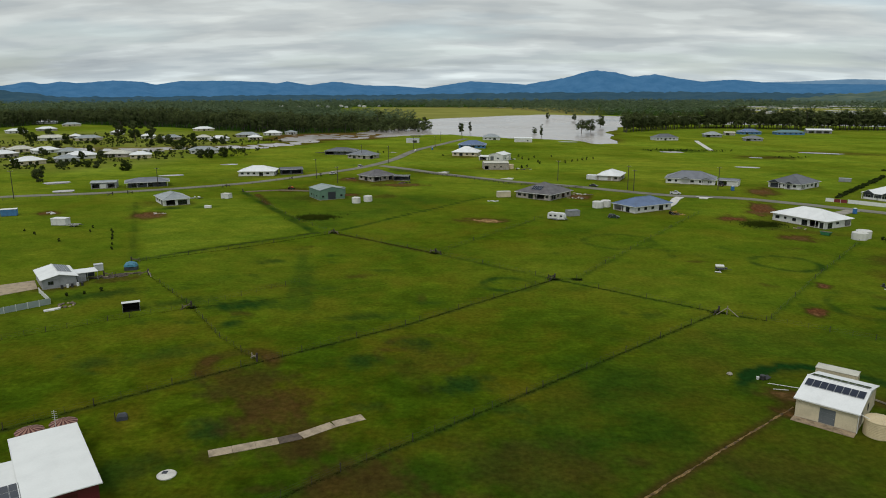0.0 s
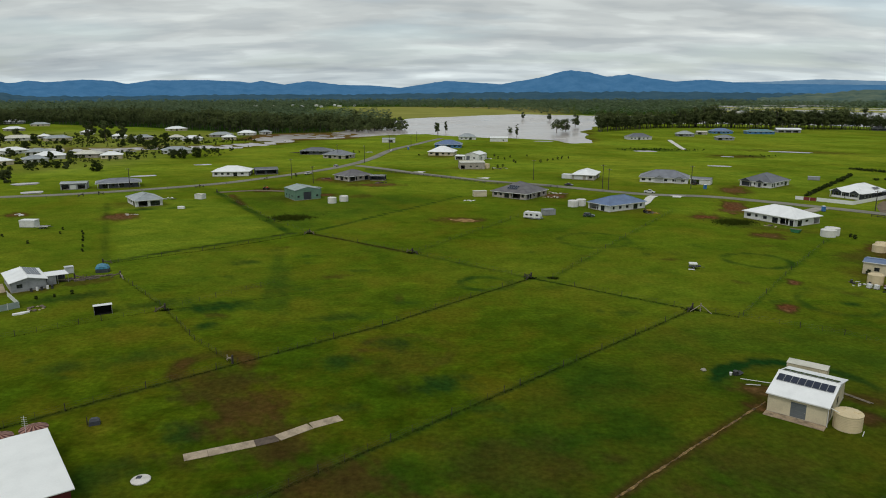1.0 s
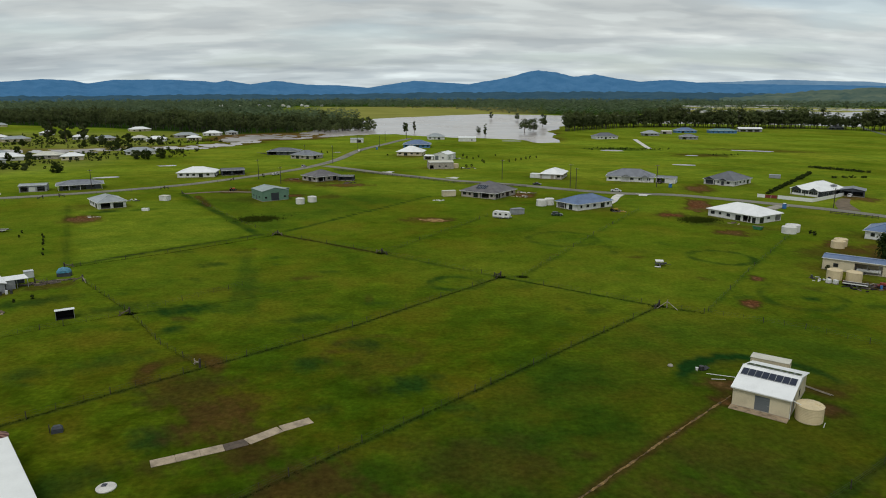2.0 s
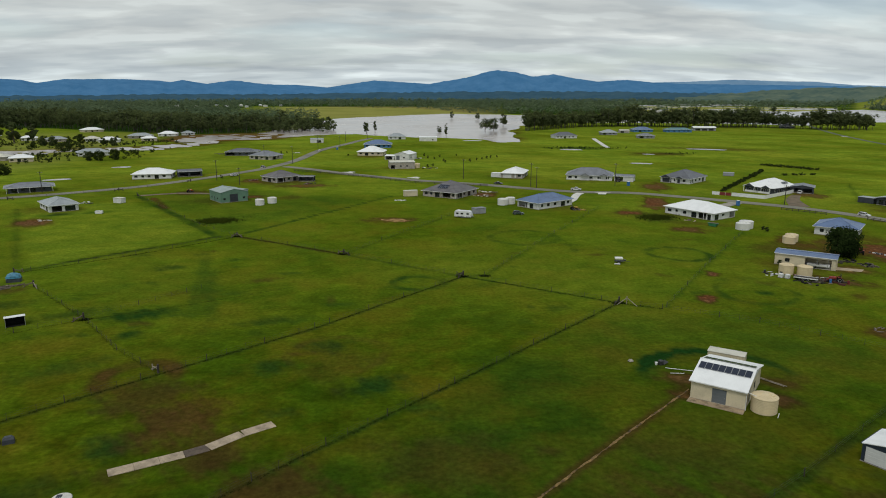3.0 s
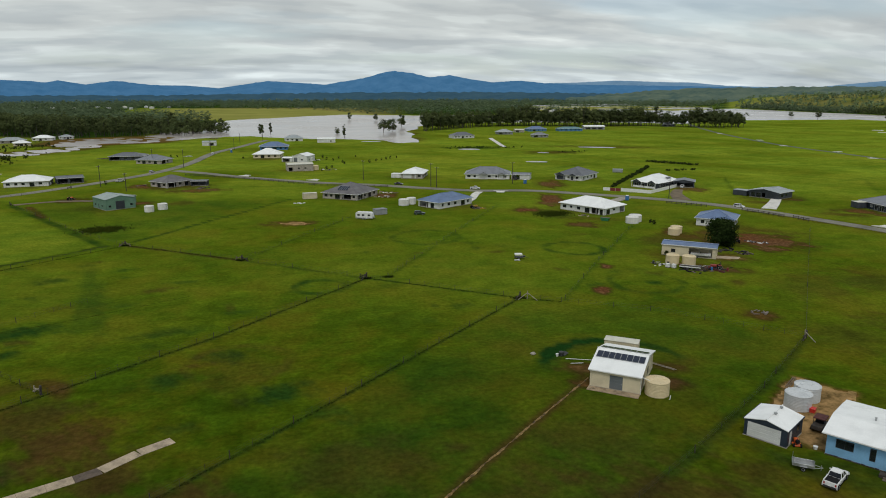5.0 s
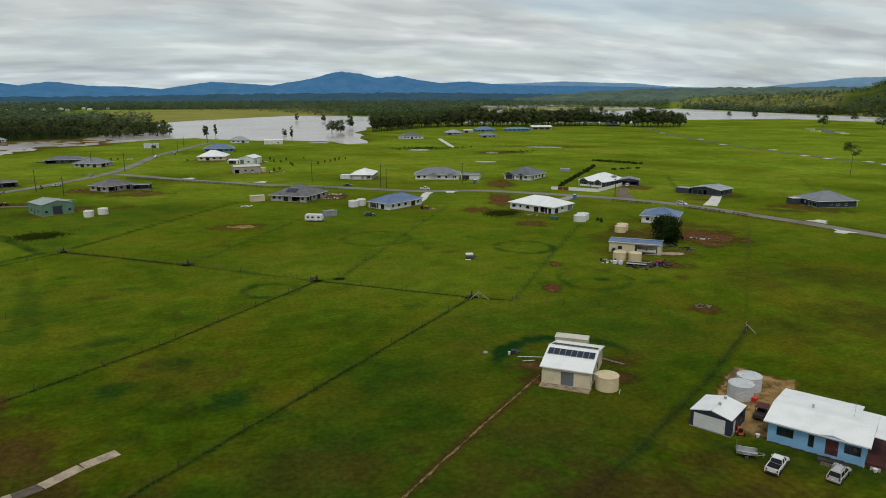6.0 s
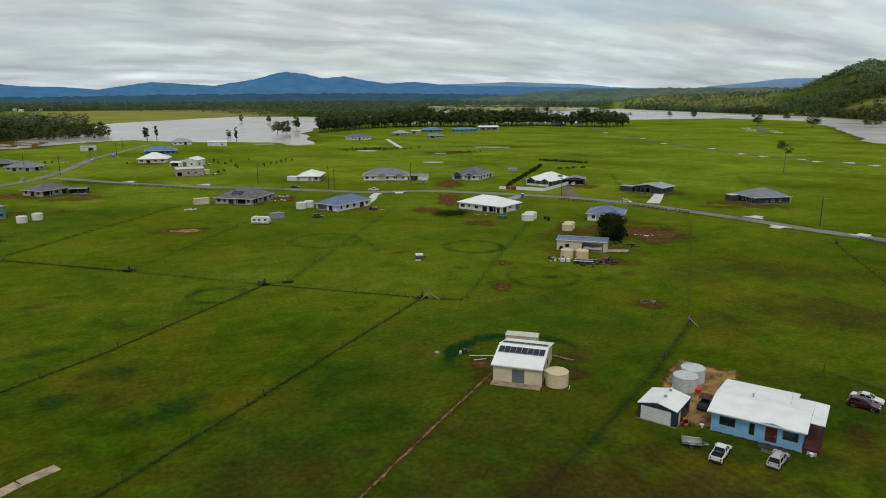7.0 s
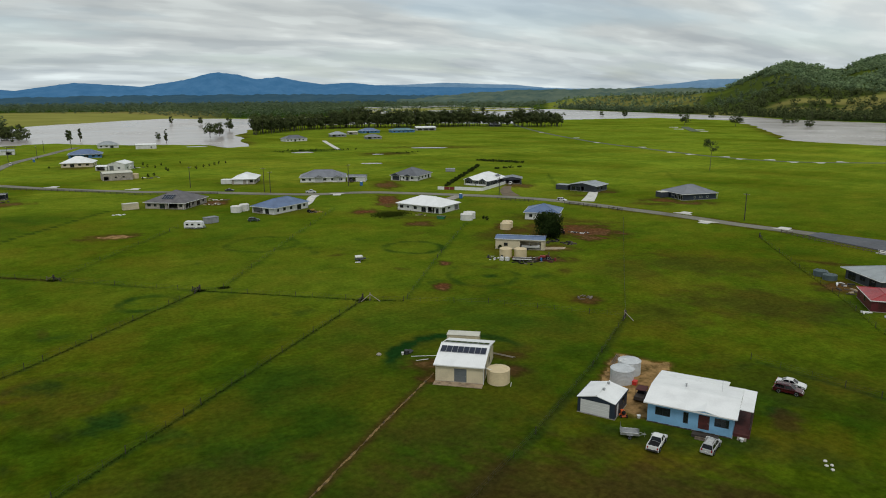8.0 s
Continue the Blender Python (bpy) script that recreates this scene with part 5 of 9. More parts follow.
def car(x, y, turn, colour, label, shape="wagon", category="car", name="car", z=None, group=""):
    """A road vehicle facing its own +x. Shapes: wagon, sedan, ute."""
    c = thing(name, (x, y) if z is None else (x, y, z), turn, label, category, group)
    long_, wide = {"wagon": (4.35, 1.72), "sedan": (4.45, 1.68), "ute": (4.95, 1.74)}[shape]
    f, b, s = long_ / 2, -long_ / 2, wide / 2
    hood = {"wagon": 0.96, "sedan": 0.88, "ute": 1.0}[shape]
    low = 0.32
    side = [(b + 0.03, low), (b, 0.6), (b + 0.05, hood - 0.06), (b + 0.25, hood), (f - 1.25, hood), (f - 0.35, hood - 0.14), (f - 0.05, hood - 0.28), (f, 0.55), (f - 0.06, low)]
    body = Geo().loft([[(px, yy, low + (pz - low) * k) for px, pz in side] for yy, k in ((-s + 0.10, 0.94), (-s, 0.9), (-s + 0.02, 0.97), (-s + 0.14, 1.0), (s - 0.14, 1.0), (s - 0.02, 0.97), (s, 0.9), (s - 0.10, 0.94))])
    part("body", body, colour, c)
    top = {"wagon": 1.58, "sedan": 1.40, "ute": 1.66}[shape]
    if shape == "wagon":
        lo, hi = [(b + 0.12, hood - 0.02), (f - 1.15, hood - 0.02)], [(b + 0.45, top), (f - 2.0, top)]
    elif shape == "sedan":
        lo, hi = [(b + 0.75, hood - 0.02), (f - 1.2, hood - 0.02)], [(b + 1.5, top), (f - 2.05, top)]
    else:
        lo, hi = [(b + 1.75, hood - 0.02), (f - 1.2, hood - 0.02)], [(b + 1.98, top), (f - 1.95, top)]
    ring = lambda xs, z, t: [(xs[0], -s + t, z), (xs[1], -s + t, z), (xs[1], s - t, z), (xs[0], s - t, z)]
    mid = [(lo[q][0] * 0.14 + hi[q][0] * 0.86) for q in (0, 1)]
    a, e = ring([lo[0][0], lo[1][0]], hood - 0.02, 0.10), ring(mid, top - 0.12, 0.235)
    for name_, p, q in (("side_window", 0, 1), ("windscreen", 1, 2), ("side_window", 2, 3), ("rear_window", 3, 0)):
        part(name_, Geo().slab(a[p], a[q], e[q], e[p], 0.02), CAR_GLASS, c, "dark tinted glass")
    part("interior", Geo().loft([ring([lo[0][0] + 0.1, lo[1][0] - 0.1], hood - 0.01, 0.16), ring([mid[0] + 0.1, mid[1] - 0.1], hood + 0.25, 0.3)]), RUBBER, c)
    part("roof_panel", Geo().loft([ring(mid, top - 0.12, 0.225), ring([hi[0][0] + 0.02, hi[1][0] - 0.02], top - 0.02, 0.27), ring([hi[0][0] + 0.25, hi[1][0] - 0.25], top, 0.40)]), colour, c)
    for sy in (-1, 1):
        for xa, xb in ((lo[0], mid[0]), (lo[1], mid[1])):
            part("pillar", Geo().tube((xa[0], sy * (s - 0.11), hood - 0.03), (xb, sy * (s - 0.235), top - 0.11), 0.045, n=5), colour, c)
        xm = (lo[0][0] + lo[1][0]) / 2
        part("pillar", Geo().tube((xm, sy * (s - 0.10), hood - 0.03), (xm, sy * (s - 0.228), top - 0.11), 0.045, n=5), colour, c)
        for x0 in (b + 0.85, f - 0.9):
            wheel(c, x0, sy * (s - 0.12), 0.37 if shape != "sedan" else 0.32)
        part("headlight", Geo().block(f - 0.20, f - 0.02, sy * (s - 0.42) - 0.14, sy * (s - 0.42) + 0.14, 0.60, 0.74, 0.02), LAMP_CLEAR, c)
        part("tail_light", Geo().block(b - 0.02, b + 0.08, sy * (s - 0.22) - 0.08, sy * (s - 0.22) + 0.08, 0.66, 0.94, 0.01), LAMP_RED, c)
        part("mirror", Geo().block(f - 1.62, f - 1.50, sy * (s + 0.08) - 0.09, sy * (s + 0.08) + 0.09, hood + 0.02, hood + 0.17, 0.02), colour, c)
    part("bumper", Geo().block(f - 0.10, f + 0.06, -s + 0.12, s - 0.12, 0.32, 0.52, 0.03), DARK_STEEL if shape == "ute" else colour, c)
    part("bumper", Geo().block(b - 0.08, b + 0.06, -s + 0.12, s - 0.12, 0.34, 0.56, 0.03), DARK_STEEL if shape == "ute" else colour, c)
    part("number_plate", Geo().box(b - 0.10, b - 0.085, -0.2, 0.2, 0.58, 0.68), TRIM_WHITE, c)
    if shape == "ute":
        part("tray", Geo().box(b + 0.10, b + 1.68, -s + 0.16, s - 0.16, hood + 0.004, hood + 0.02), RUBBER, c, "black tray liner")
        part("tray_side", Geo().block(b + 0.06, b + 1.72, -s + 0.04, -s + 0.14, hood - 0.05, hood + 0.10, 0.02), colour, c)
        part("tray_side", Geo().block(b + 0.06, b + 1.72, s - 0.14, s - 0.04, hood - 0.05, hood + 0.10, 0.02), colour, c)
        part("tailgate", Geo().block(b + 0.0, b + 0.09, -s + 0.14, s - 0.14, 0.6, hood + 0.10, 0.02), colour, c)
    if shape == "wagon":
        for sy in (-1, 1):
            part("roof_rail", Geo().tube((hi[0][0] + 0.2, sy * (s - 0.36), top + 0.05), (hi[1][0] - 0.15, sy * (s - 0.36), top + 0.05), 0.025, n=6), DARK_STEEL, c)
    return c


def box_trailer(x, y, turn, label):
    t = thing("box_trailer", (x, y), turn, label, "trailer")
    part("floor", Geo().box(-1.25, 1.25, -0.75, 0.75, 0.52, 0.58), STEEL, t)
    for y0 in (-0.78, 0.75):
        part("side", Geo().block(-1.28, 1.28, y0, y0 + 0.03, 0.52, 0.92, 0.008), STEEL, t)
        wheel(t, 0.0, 0.95 if y0 > 0 else -0.95, 0.3, 0.2)
        part("mudguard", Geo().box(-0.42, 0.42, (0.82 if y0 > 0 else -1.08), (1.08 if y0 > 0 else -0.82), 0.64, 0.67), STEEL, t)
    for x0 in (-1.28, 1.25):
        part("gate", Geo().block(x0, x0 + 0.03, -0.75, 0.75, 0.52, 0.92, 0.008), STEEL, t)
    for x0, y0 in ((-1.2, -0.7), (-1.2, 0.7)):
        part("upright", Geo().tube((x0, y0, 0.9), (x0, y0, 1.75), 0.03, n=6), STEEL, t)
    part("upright", Geo().tube((1.2, -0.7, 0.9), (1.2, -0.7, 1.6), 0.03, n=6), STEEL, t)
    part("drawbar", Geo().tube((1.25, -0.5, 0.5), (2.3, 0, 0.5), 0.04, n=6).tube((1.25, 0.5, 0.5), (2.3, 0, 0.5), 0.04, n=6), STEEL, t)
    part("jockey_wheel", Geo().tube((2.1, 0.06, 0.02), (2.1, 0.06, 0.8), 0.03, n=6), STEEL, t)
    return t


def caravan(x, y, turn, label, long_=6.6):
    c = thing("caravan", (x, y), turn, label, "caravan")
    f, b, s = long_ / 2, -long_ / 2, 1.22
    prof = [(b + 0.1, 0.45), (b, 0.9), (b + 0.05, 2.4), (b + 0.35, 2.75), (f - 0.9, 2.75), (f - 0.35, 2.4), (f, 1.3), (f - 0.05, 0.45)]
    part("shell", Geo().profile(prof, -s, s), CAR_WHITE, c, "white ribbed caravan shell")
    part("stripe", Geo().box(b + 0.1, f - 0.1, -s - 0.012, -s - 0.003, 0.55, 0.72), DARK_STEEL, c)
    for x0 in (b + 1.2, b + 3.0, f - 1.3):
        w = part("window", Geo().box(x0 - 0.45, x0 + 0.45, -s - 0.03, -s - 0.003, 1.45, 2.05), TRIM_DARK, c)
        part("pane", Geo().box(x0 - 0.4, x0 + 0.4, -s - 0.04, -s - 0.032, 1.5, 2.0), CAR_GLASS, w)
    part("door", Geo().box(f - 2.6, f - 1.95, -s - 0.025, -s - 0.003, 0.55, 2.3), TRIM_WHITE, c)
    for x0 in (-0.45, 0.45):
        for sy in (-1, 1):
            wheel(c, x0, sy * (s - 0.14), 0.34, 0.22)
    part("hatch", Geo().block(-0.4, 0.4, -0.4, 0.4, 2.755, 2.9, 0.03), TRIM_WHITE, c)
    part("air_unit", Geo().block(b + 1.0, b + 1.9, -0.35, 0.35, 2.755, 3.0, 0.05), TRIM_WHITE, c)
    part("drawbar", Geo().tube((f - 0.1, -0.6, 0.5), (f + 1.3, 0, 0.5), 0.05, n=6).tube((f - 0.1, 0.6, 0.5), (f + 1.3, 0, 0.5), 0.05, n=6), DARK_STEEL, c)
    part("gas_box", Geo().block(f + 0.1, f + 0.6, -0.35, 0.35, 0.55, 1.0, 0.03), STEEL, c)
    return c


# ---- trees ----
def leaf_cloud(rng, clumps, leaves, size, up=0.35):
    """Small leaf quads scattered in clumps: rows of centre and radius. Returns vertices and quads."""
    n = len(clumps) * leaves
    c = np.repeat(clumps[:, :3], leaves, 0)
    r = np.repeat(clumps[:, 3:], leaves, 0)
    d = rng.normal(size=(n, 3))
    d /= np.linalg.norm(d, axis=1, keepdims=True)
    p = c + d * r * rng.uniform(0.35, 1.0, (n, 1)) ** 0.6 * np.array([1, 1, 0.75])
    out = p - clumps[:, :3].mean(0)
    out /= np.linalg.norm(out, axis=1, keepdims=True) + 1e-6
    face = 0.55 * out + 0.6 * d + (0, 0, up) + 0.2 * rng.normal(size=(n, 3))
    face /= np.linalg.norm(face, axis=1, keepdims=True) + 1e-6
    u = np.cross(face, rng.normal(size=(n, 3)))
    u /= np.linalg.norm(u, axis=1, keepdims=True) + 1e-6
    w = np.cross(face, u)
    s = size * rng.uniform(0.6, 1.3, (n, 1))
    v = np.stack([p - u * s, p - w * s * 0.8, p + u * s, p + w * s * 0.8], 1).reshape(-1, 3)
    return v, np.arange(4 * n).reshape(-1, 4)


def crown_clumps(rng, h, spread, bare, count, puff=1.0):
    """Clump centres of a gum-like crown: uneven, wider above, with gaps."""
    a = rng.uniform(0, 2 * np.pi, count)
    t = rng.uniform(0, 1, count)
    reach = spread * (0.35 + 0.65 * np.sin(np.pi * (0.15 + 0.75 * t))) * rng.uniform(0.35, 1.0, count) ** 0.5
    lop = spread * 0.25 * np.array([math.cos(rng.uniform(0, 6)), math.sin(rng.uniform(0, 6))])
    z = h * (bare + (1 - bare) * t)
    return np.stack([reach * np.cos(a) + lop[0] * t, reach * np.sin(a) + lop[1] * t, z, spread * puff * rng.uniform(0.32, 0.58, count)], -1)


def tree(x, y, h, spread, label, seed, name="tree", leaf_mat=None, bare=0.35, clumps=16, leaves=26, size=0.32, bark=None, group="", stems=1, puff=1.0, girth=1.0):
    rng = np.random.default_rng(seed)
    t = thing(name, (x, y), rng.uniform(0, 360), label, "tree", group)
    cl = crown_clumps(rng, h * 0.95, spread, bare, clumps, puff)
    g = Geo()
    r0 = (0.022 * h + 0.04) * girth
    for q in range(stems):
        lean = rng.normal(0, 0.04 + 0.12 * (stems > 1), 2) * h
        joints = [(0, 0, -0.3), (lean[0] * 0.3, lean[1] * 0.3, h * bare * 0.6), (lean[0] * 0.7, lean[1] * 0.7, h * (bare + 0.15)), (lean[0], lean[1], h * 0.82)]
        for k, (p0, p1) in enumerate(zip(joints, joints[1:])):
            g.tube(p0, p1, r0 * (1 - 0.28 * k), r0 * (1 - 0.28 * (k + 1)), 7)
    for c in cl[: max(5, clumps // 2)]:
        z = h * (bare * 0.75 + 0.25 * rng.uniform())
        g.tube((0, 0, min(z, c[2] - 0.1)), tuple(c[:3]), r0 * 0.38, r0 * 0.12, 5)
    part("trunk", g, bark or BARK, t)
    v, f = leaf_cloud(rng, cl, leaves, size)
    part("crown", heavy("crown", v, f, leaf_mat or GUM_LEAF), leaf_mat or GUM_LEAF, t)
    return t


def wood(name, spots, h_range, spread, leaf_mat, label, seed, clumps, leaves, size, bare=0.4, trunk=True, puff=1.3, up=0.6):
    """A stand of many trees as one body of leaves and one of trunks."""
    rng = np.random.default_rng(seed)
    vs, fs, tv, tf, n, m = [], [], [], [], 0, 0
    base = land_z(spots[:, 0], spots[:, 1])
    for (x, y), z in zip(spots, base):
        h = rng.uniform(*h_range) * (0.86 + 0.2 * float(ripple(x, y, 24.0, 2.0)) + 0.12 * float(ripple(x, y, 61.0, 5.0)))
        cl = crown_clumps(rng, h * 0.94, spread * h * rng.uniform(0.7, 1.3), bare * rng.uniform(0.75, 1.25), clumps, puff)
        v, f = leaf_cloud(rng, cl, leaves, size * h, up)
        vs.append(v + (x, y, z))
        fs.append(f + n)
        n += len(v)
        if trunk:
            r, lx, ly = 0.017 * h, *rng.normal(0, 0.035 * h, 2)
            a = np.arange(4) * np.pi / 2
            ring = np.stack([np.cos(a), np.sin(a)], -1)
            low = np.c_[x + r * ring[:, 0], y + r * ring[:, 1], np.full(4, z - 1.5)]
            top = np.c_[x + lx + 0.35 * r * ring[:, 0], y + ly + 0.35 * r * ring[:, 1], np.full(4, z + 0.85 * h)]
            tv.append(np.r_[low, top])
            tf.append(np.array([[0, 1, 5, 4], [1, 2, 6, 5], [2, 3, 7, 6], [3, 0, 4, 7]]) + m)
            m += 8
    root = tagged(new(name), label, "trees", kind="stuff")
    part("crown", heavy("crown", np.concatenate(vs), np.concatenate(fs), leaf_mat), leaf_mat, root)
    if trunk:
        part("trunk", heavy("trunk", np.concatenate(tv), np.concatenate(tf), PALE_BARK), PALE_BARK, root)
    return root


def scatter(rng, poly, spacing, keep=1.0):
    """Uneven points inside a polygon of the plan."""
    xs, ys = [p[0] for p in poly], [p[1] for p in poly]
    gx_, gy_ = np.meshgrid(np.arange(min(xs), max(xs), spacing), np.arange(min(ys), max(ys), spacing))
    p = np.stack([gx_.ravel(), gy_.ravel()], -1) + rng.uniform(-0.75, 0.75, (gx_.size, 2)) * spacing
    p = p[inside(p[:, 0], p[:, 1], poly)]
    return p[rng.uniform(size=len(p)) < keep]


# ---- woods ----
rng0 = np.random.default_rng(5)
bearing = lambda p: np.degrees(np.arctan2(p[:, 0], p[:, 1]))
WEST_EDGE = [(-620, 800), (-580, 1060), (-374, 950), (-271, 868), (-185, 800), (-100, 826), (-30, 862)]
belt_west = scatter(rng0, WEST_EDGE + [(-20, 900), (-60, 960), (-150, 960), (-330, 1120), (-760, 1300), (-760, 900)], 8.5, 0.92)
belt_west = belt_west[ripple(belt_west[:, 0], belt_west[:, 1], 19.0, 4.0) > -0.62]
edge = to_line(belt_west[:, 0], belt_west[:, 1], WEST_EDGE)
wood("woodland_belt", belt_west[edge < 34], (12, 25), 0.19, BELT_LEAF, "belt of tall dark gum trees at the floodwater", 11, 14, 26, 0.040, 0.36, up=1.0)
wood("woodland_belt", belt_west[edge >= 34], (14, 25), 0.22, BELT_LEAF, "dense stand of gum trees behind the flooded edge", 22, 8, 10, 0.07, 0.34, up=1.4)
belt_east = scatter(rng0, [(206, 815), (250, 850), (310, 905), (390, 915), (442, 880), (550, 862), (600, 805), (652, 790), (672, 826), (610, 852), (555, 912), (445, 932), (390, 965), (305, 955), (235, 890)], 6.2, 0.9)
wood("woodland_belt", belt_east, (17, 29), 0.20, BELT_LEAF, "row of tall dark gum trees with bare trunks", 12, 14, 26, 0.040, 0.36, up=1.0)
# the roofs of a town among the far trees: place, width and depth
TOWN = [(-520, 2230, 10, 8), (-440, 2110, 8, 7), (-412, 2290, 11, 8), (-362, 2160, 8, 8), (-335, 2270, 13, 9), (-300, 2130, 8, 7), (-282, 2320, 10, 8), (-255, 2210, 11, 8), (-215, 2300, 8, 7), (-585, 2330, 10, 8), (690, 1500, 14, 8), (735, 1560, 14, 9)]
rim = scatter(rng0, [(-900, 1300), (-330, 1130), (-140, 975), (-90, 1010), (-45, 1240), (-280, 1500), (-260, 2260), (-900, 2400)], 15, 0.95)
rim = rim[ripple(rim[:, 0], rim[:, 1], 130.0, 3.0) > -0.62]
for x, y, w, dd in TOWN:
    rim = rim[to_line(rim[:, 0], rim[:, 1], [(x * 0.82, y * 0.82), (x, y + 10)]) > 8 + w / 2]
wood("far_woodland", rim, (11, 24), 0.36, HAZED_LEAF, "wide dull green woodland stretching to the hills", 13, 6, 8, 0.10, 0.15, False, up=2.4)
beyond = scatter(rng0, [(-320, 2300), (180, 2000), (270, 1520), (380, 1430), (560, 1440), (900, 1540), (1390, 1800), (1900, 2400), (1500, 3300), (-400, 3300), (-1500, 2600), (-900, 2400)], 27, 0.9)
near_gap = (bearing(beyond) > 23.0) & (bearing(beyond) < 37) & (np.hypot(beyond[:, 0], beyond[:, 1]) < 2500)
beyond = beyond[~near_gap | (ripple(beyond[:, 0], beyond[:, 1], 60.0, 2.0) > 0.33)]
wood("far_woodland", beyond, (13, 22), 0.45, HAZED_LEAF, "far green woodland beyond the floodwater", 14, 6, 6, 0.14, 0.1, False, up=2.6)
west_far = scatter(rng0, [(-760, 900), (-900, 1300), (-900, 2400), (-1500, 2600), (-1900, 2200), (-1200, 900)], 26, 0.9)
wood("far_woodland", west_far, (14, 22), 0.46, HAZED_LEAF, "far green woodland behind the suburb", 15, 6, 6, 0.14, 0.1, False, up=2.6)
bank = scatter(rng0, [(1180, 560), (1185, 780), (1295, 985), (1335, 1360), (1410, 1750), (1600, 1900), (1800, 1500), (1560, 900), (1500, 500), (1400, 380), (1230, 380)], 13, 0.95)
strip = to_line(bank[:, 0], bank[:, 1], [(1180, 560), (1185, 780), (1295, 985), (1335, 1360), (1410, 1750)])
open_slope = np.where(bearing(bank) < 51, strip > 105, (np.hypot(bank[:, 0], bank[:, 1]) > 1500) & (ripple(bank[:, 0], bank[:, 1], 90.0, 9.0) > 0.05))
bank = bank[~open_slope | (rng0.uniform(size=len(bank)) < 0.16)]
dark_bank = to_line(bank[:, 0], bank[:, 1], [(1180, 560), (1185, 780), (1295, 985), (1335, 1360)]) < np.interp(bearing(bank), [46.5, 47.5, 52, 60], [0, 50, 150, 280])
wood("far_woodland", bank[~dark_bank], (8, 18), 0.40, HAZED_LEAF, "open green trees along the far bank", 16, 6, 9, 0.11, 0.12, True, up=0.9)
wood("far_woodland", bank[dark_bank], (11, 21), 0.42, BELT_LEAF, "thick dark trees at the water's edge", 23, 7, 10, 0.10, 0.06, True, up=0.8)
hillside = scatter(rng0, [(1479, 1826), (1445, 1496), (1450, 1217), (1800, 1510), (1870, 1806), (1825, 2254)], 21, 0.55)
wood("far_woodland", hillside, (7, 13), 0.42, HAZED_HILL_LEAF, "scattered green trees over rolling far slopes", 21, 6, 8, 0.16, 0.1, False, up=0.9)
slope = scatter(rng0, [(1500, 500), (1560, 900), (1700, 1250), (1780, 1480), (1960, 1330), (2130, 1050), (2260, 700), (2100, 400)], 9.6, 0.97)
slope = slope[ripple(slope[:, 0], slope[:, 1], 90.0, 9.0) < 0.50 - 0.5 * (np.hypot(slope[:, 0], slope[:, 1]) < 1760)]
wood("hill_woodland", slope, (8, 15), 0.50, HAZED_HILL_LEAF, "open green woodland over the rounded hill", 17, 6, 7, 0.2, 0.05, False, up=0.8)
drowned = scatter(rng0, [(-110, 800), (-30, 830), (-10, 870), (-25, 900), (-110, 850)], 13, 0.8)
wood("flooded_trees", drowned, (12, 20), 0.22, BELT_LEAF, "gum trees standing in the floodwater", 18, 12, 18, 0.05, 0.40)

# single trees that can be told apart
LONE = [(19.8, 790, 15, 3.0), (30.3, 812, 17, 1.6), (105.8, 812, 10, 2.6), (103.7, 741, 17, 1.4), (181, 1218, 16, 3), (161, 813, 20, 7.0), (176, 836, 18, 6), (212, 944, 20, 5.5), (218, 1169, 15, 3.5), (834, 726, 18, 9), (1053, 856, 11, 6), (865, 661, 19, 9.5), (966, 988, 16, 5), (1051, 1142, 12, 5), (935, 594, 16, 6), (1028, 693, 13, 6), (1038, 686, 12, 6)]
for n, (x, y, h, s) in enumerate(LONE):
    tree(x, y, h, s, "lone gum tree standing in floodwater" if y > 735 and x < 250 else "lone dark tree on the grassy rise", 100 + n, clumps=22, leaves=46, size=0.035 * h, bare=0.34, group="lone trees")
tree(356, 288, 20.5, 4.6, "tall slender gum tree with a bare trunk", 131, bare=0.66, clumps=17, leaves=52, size=0.28, bark=SLIM_BARK, girth=0.48, puff=0.85)
YARD = [(-297.9, 511, 8, 4.4), (-395, 664, 12, 7), (-196, 421, 8, 5.6), (-218, 366, 9, 4.6), (-315, 622, 8, 3.4), (-264, 622, 7, 3.6), (-304, 680, 26, 9.5), (-292, 690, 22, 8), (-330, 700, 20, 7), (-359, 770, 26, 12), (-283, 550, 7, 4), (-203, 561, 8, 4), (-178, 502, 9, 5.2), (-171, 500, 9, 5), (-163, 507, 9, 5.4), (-242, 434, 6, 4), (-267, 427, 8, 4)]
YARD += [(-373, 680, 9, 4), (-244, 489, 8, 4), (-258, 489, 8, 3), (-240, 664, 11, 5), (-256, 642, 11, 6), (-228, 590, 9, 8), (-235, 622, 9, 6), (-264, 642, 10, 5), (-350, 640, 9, 5), (-330, 590, 8, 5), (-410, 720, 12, 7), (-236, 440, 5, 4), (-228, 437, 5, 4), (-221, 434, 5, 3.4), (-450, 740, 13, 8), (-215, 645, 8, 4), (-205, 640, 9, 5)]
for n, (x, y, h, s) in enumerate(YARD):
    tree(x, y, h * (0.82 if h < 15 else 1), s * 0.58, "bushy dark green garden tree on grass", 200 + n, leaf_mat=HEDGE_LEAF if n % 3 and h < 15 else GUM_LEAF, bare=0.12, clumps=30, leaves=64, puff=0.9, size=0.028 * h + 0.10, group="garden trees")
tree(141.5, 177.6, 8.4, 4.4, "dense rounded dark green tree by the cream shed", 300, leaf_mat=DARK_LEAF, bare=0.10, clumps=90, leaves=70, size=0.30, stems=2)
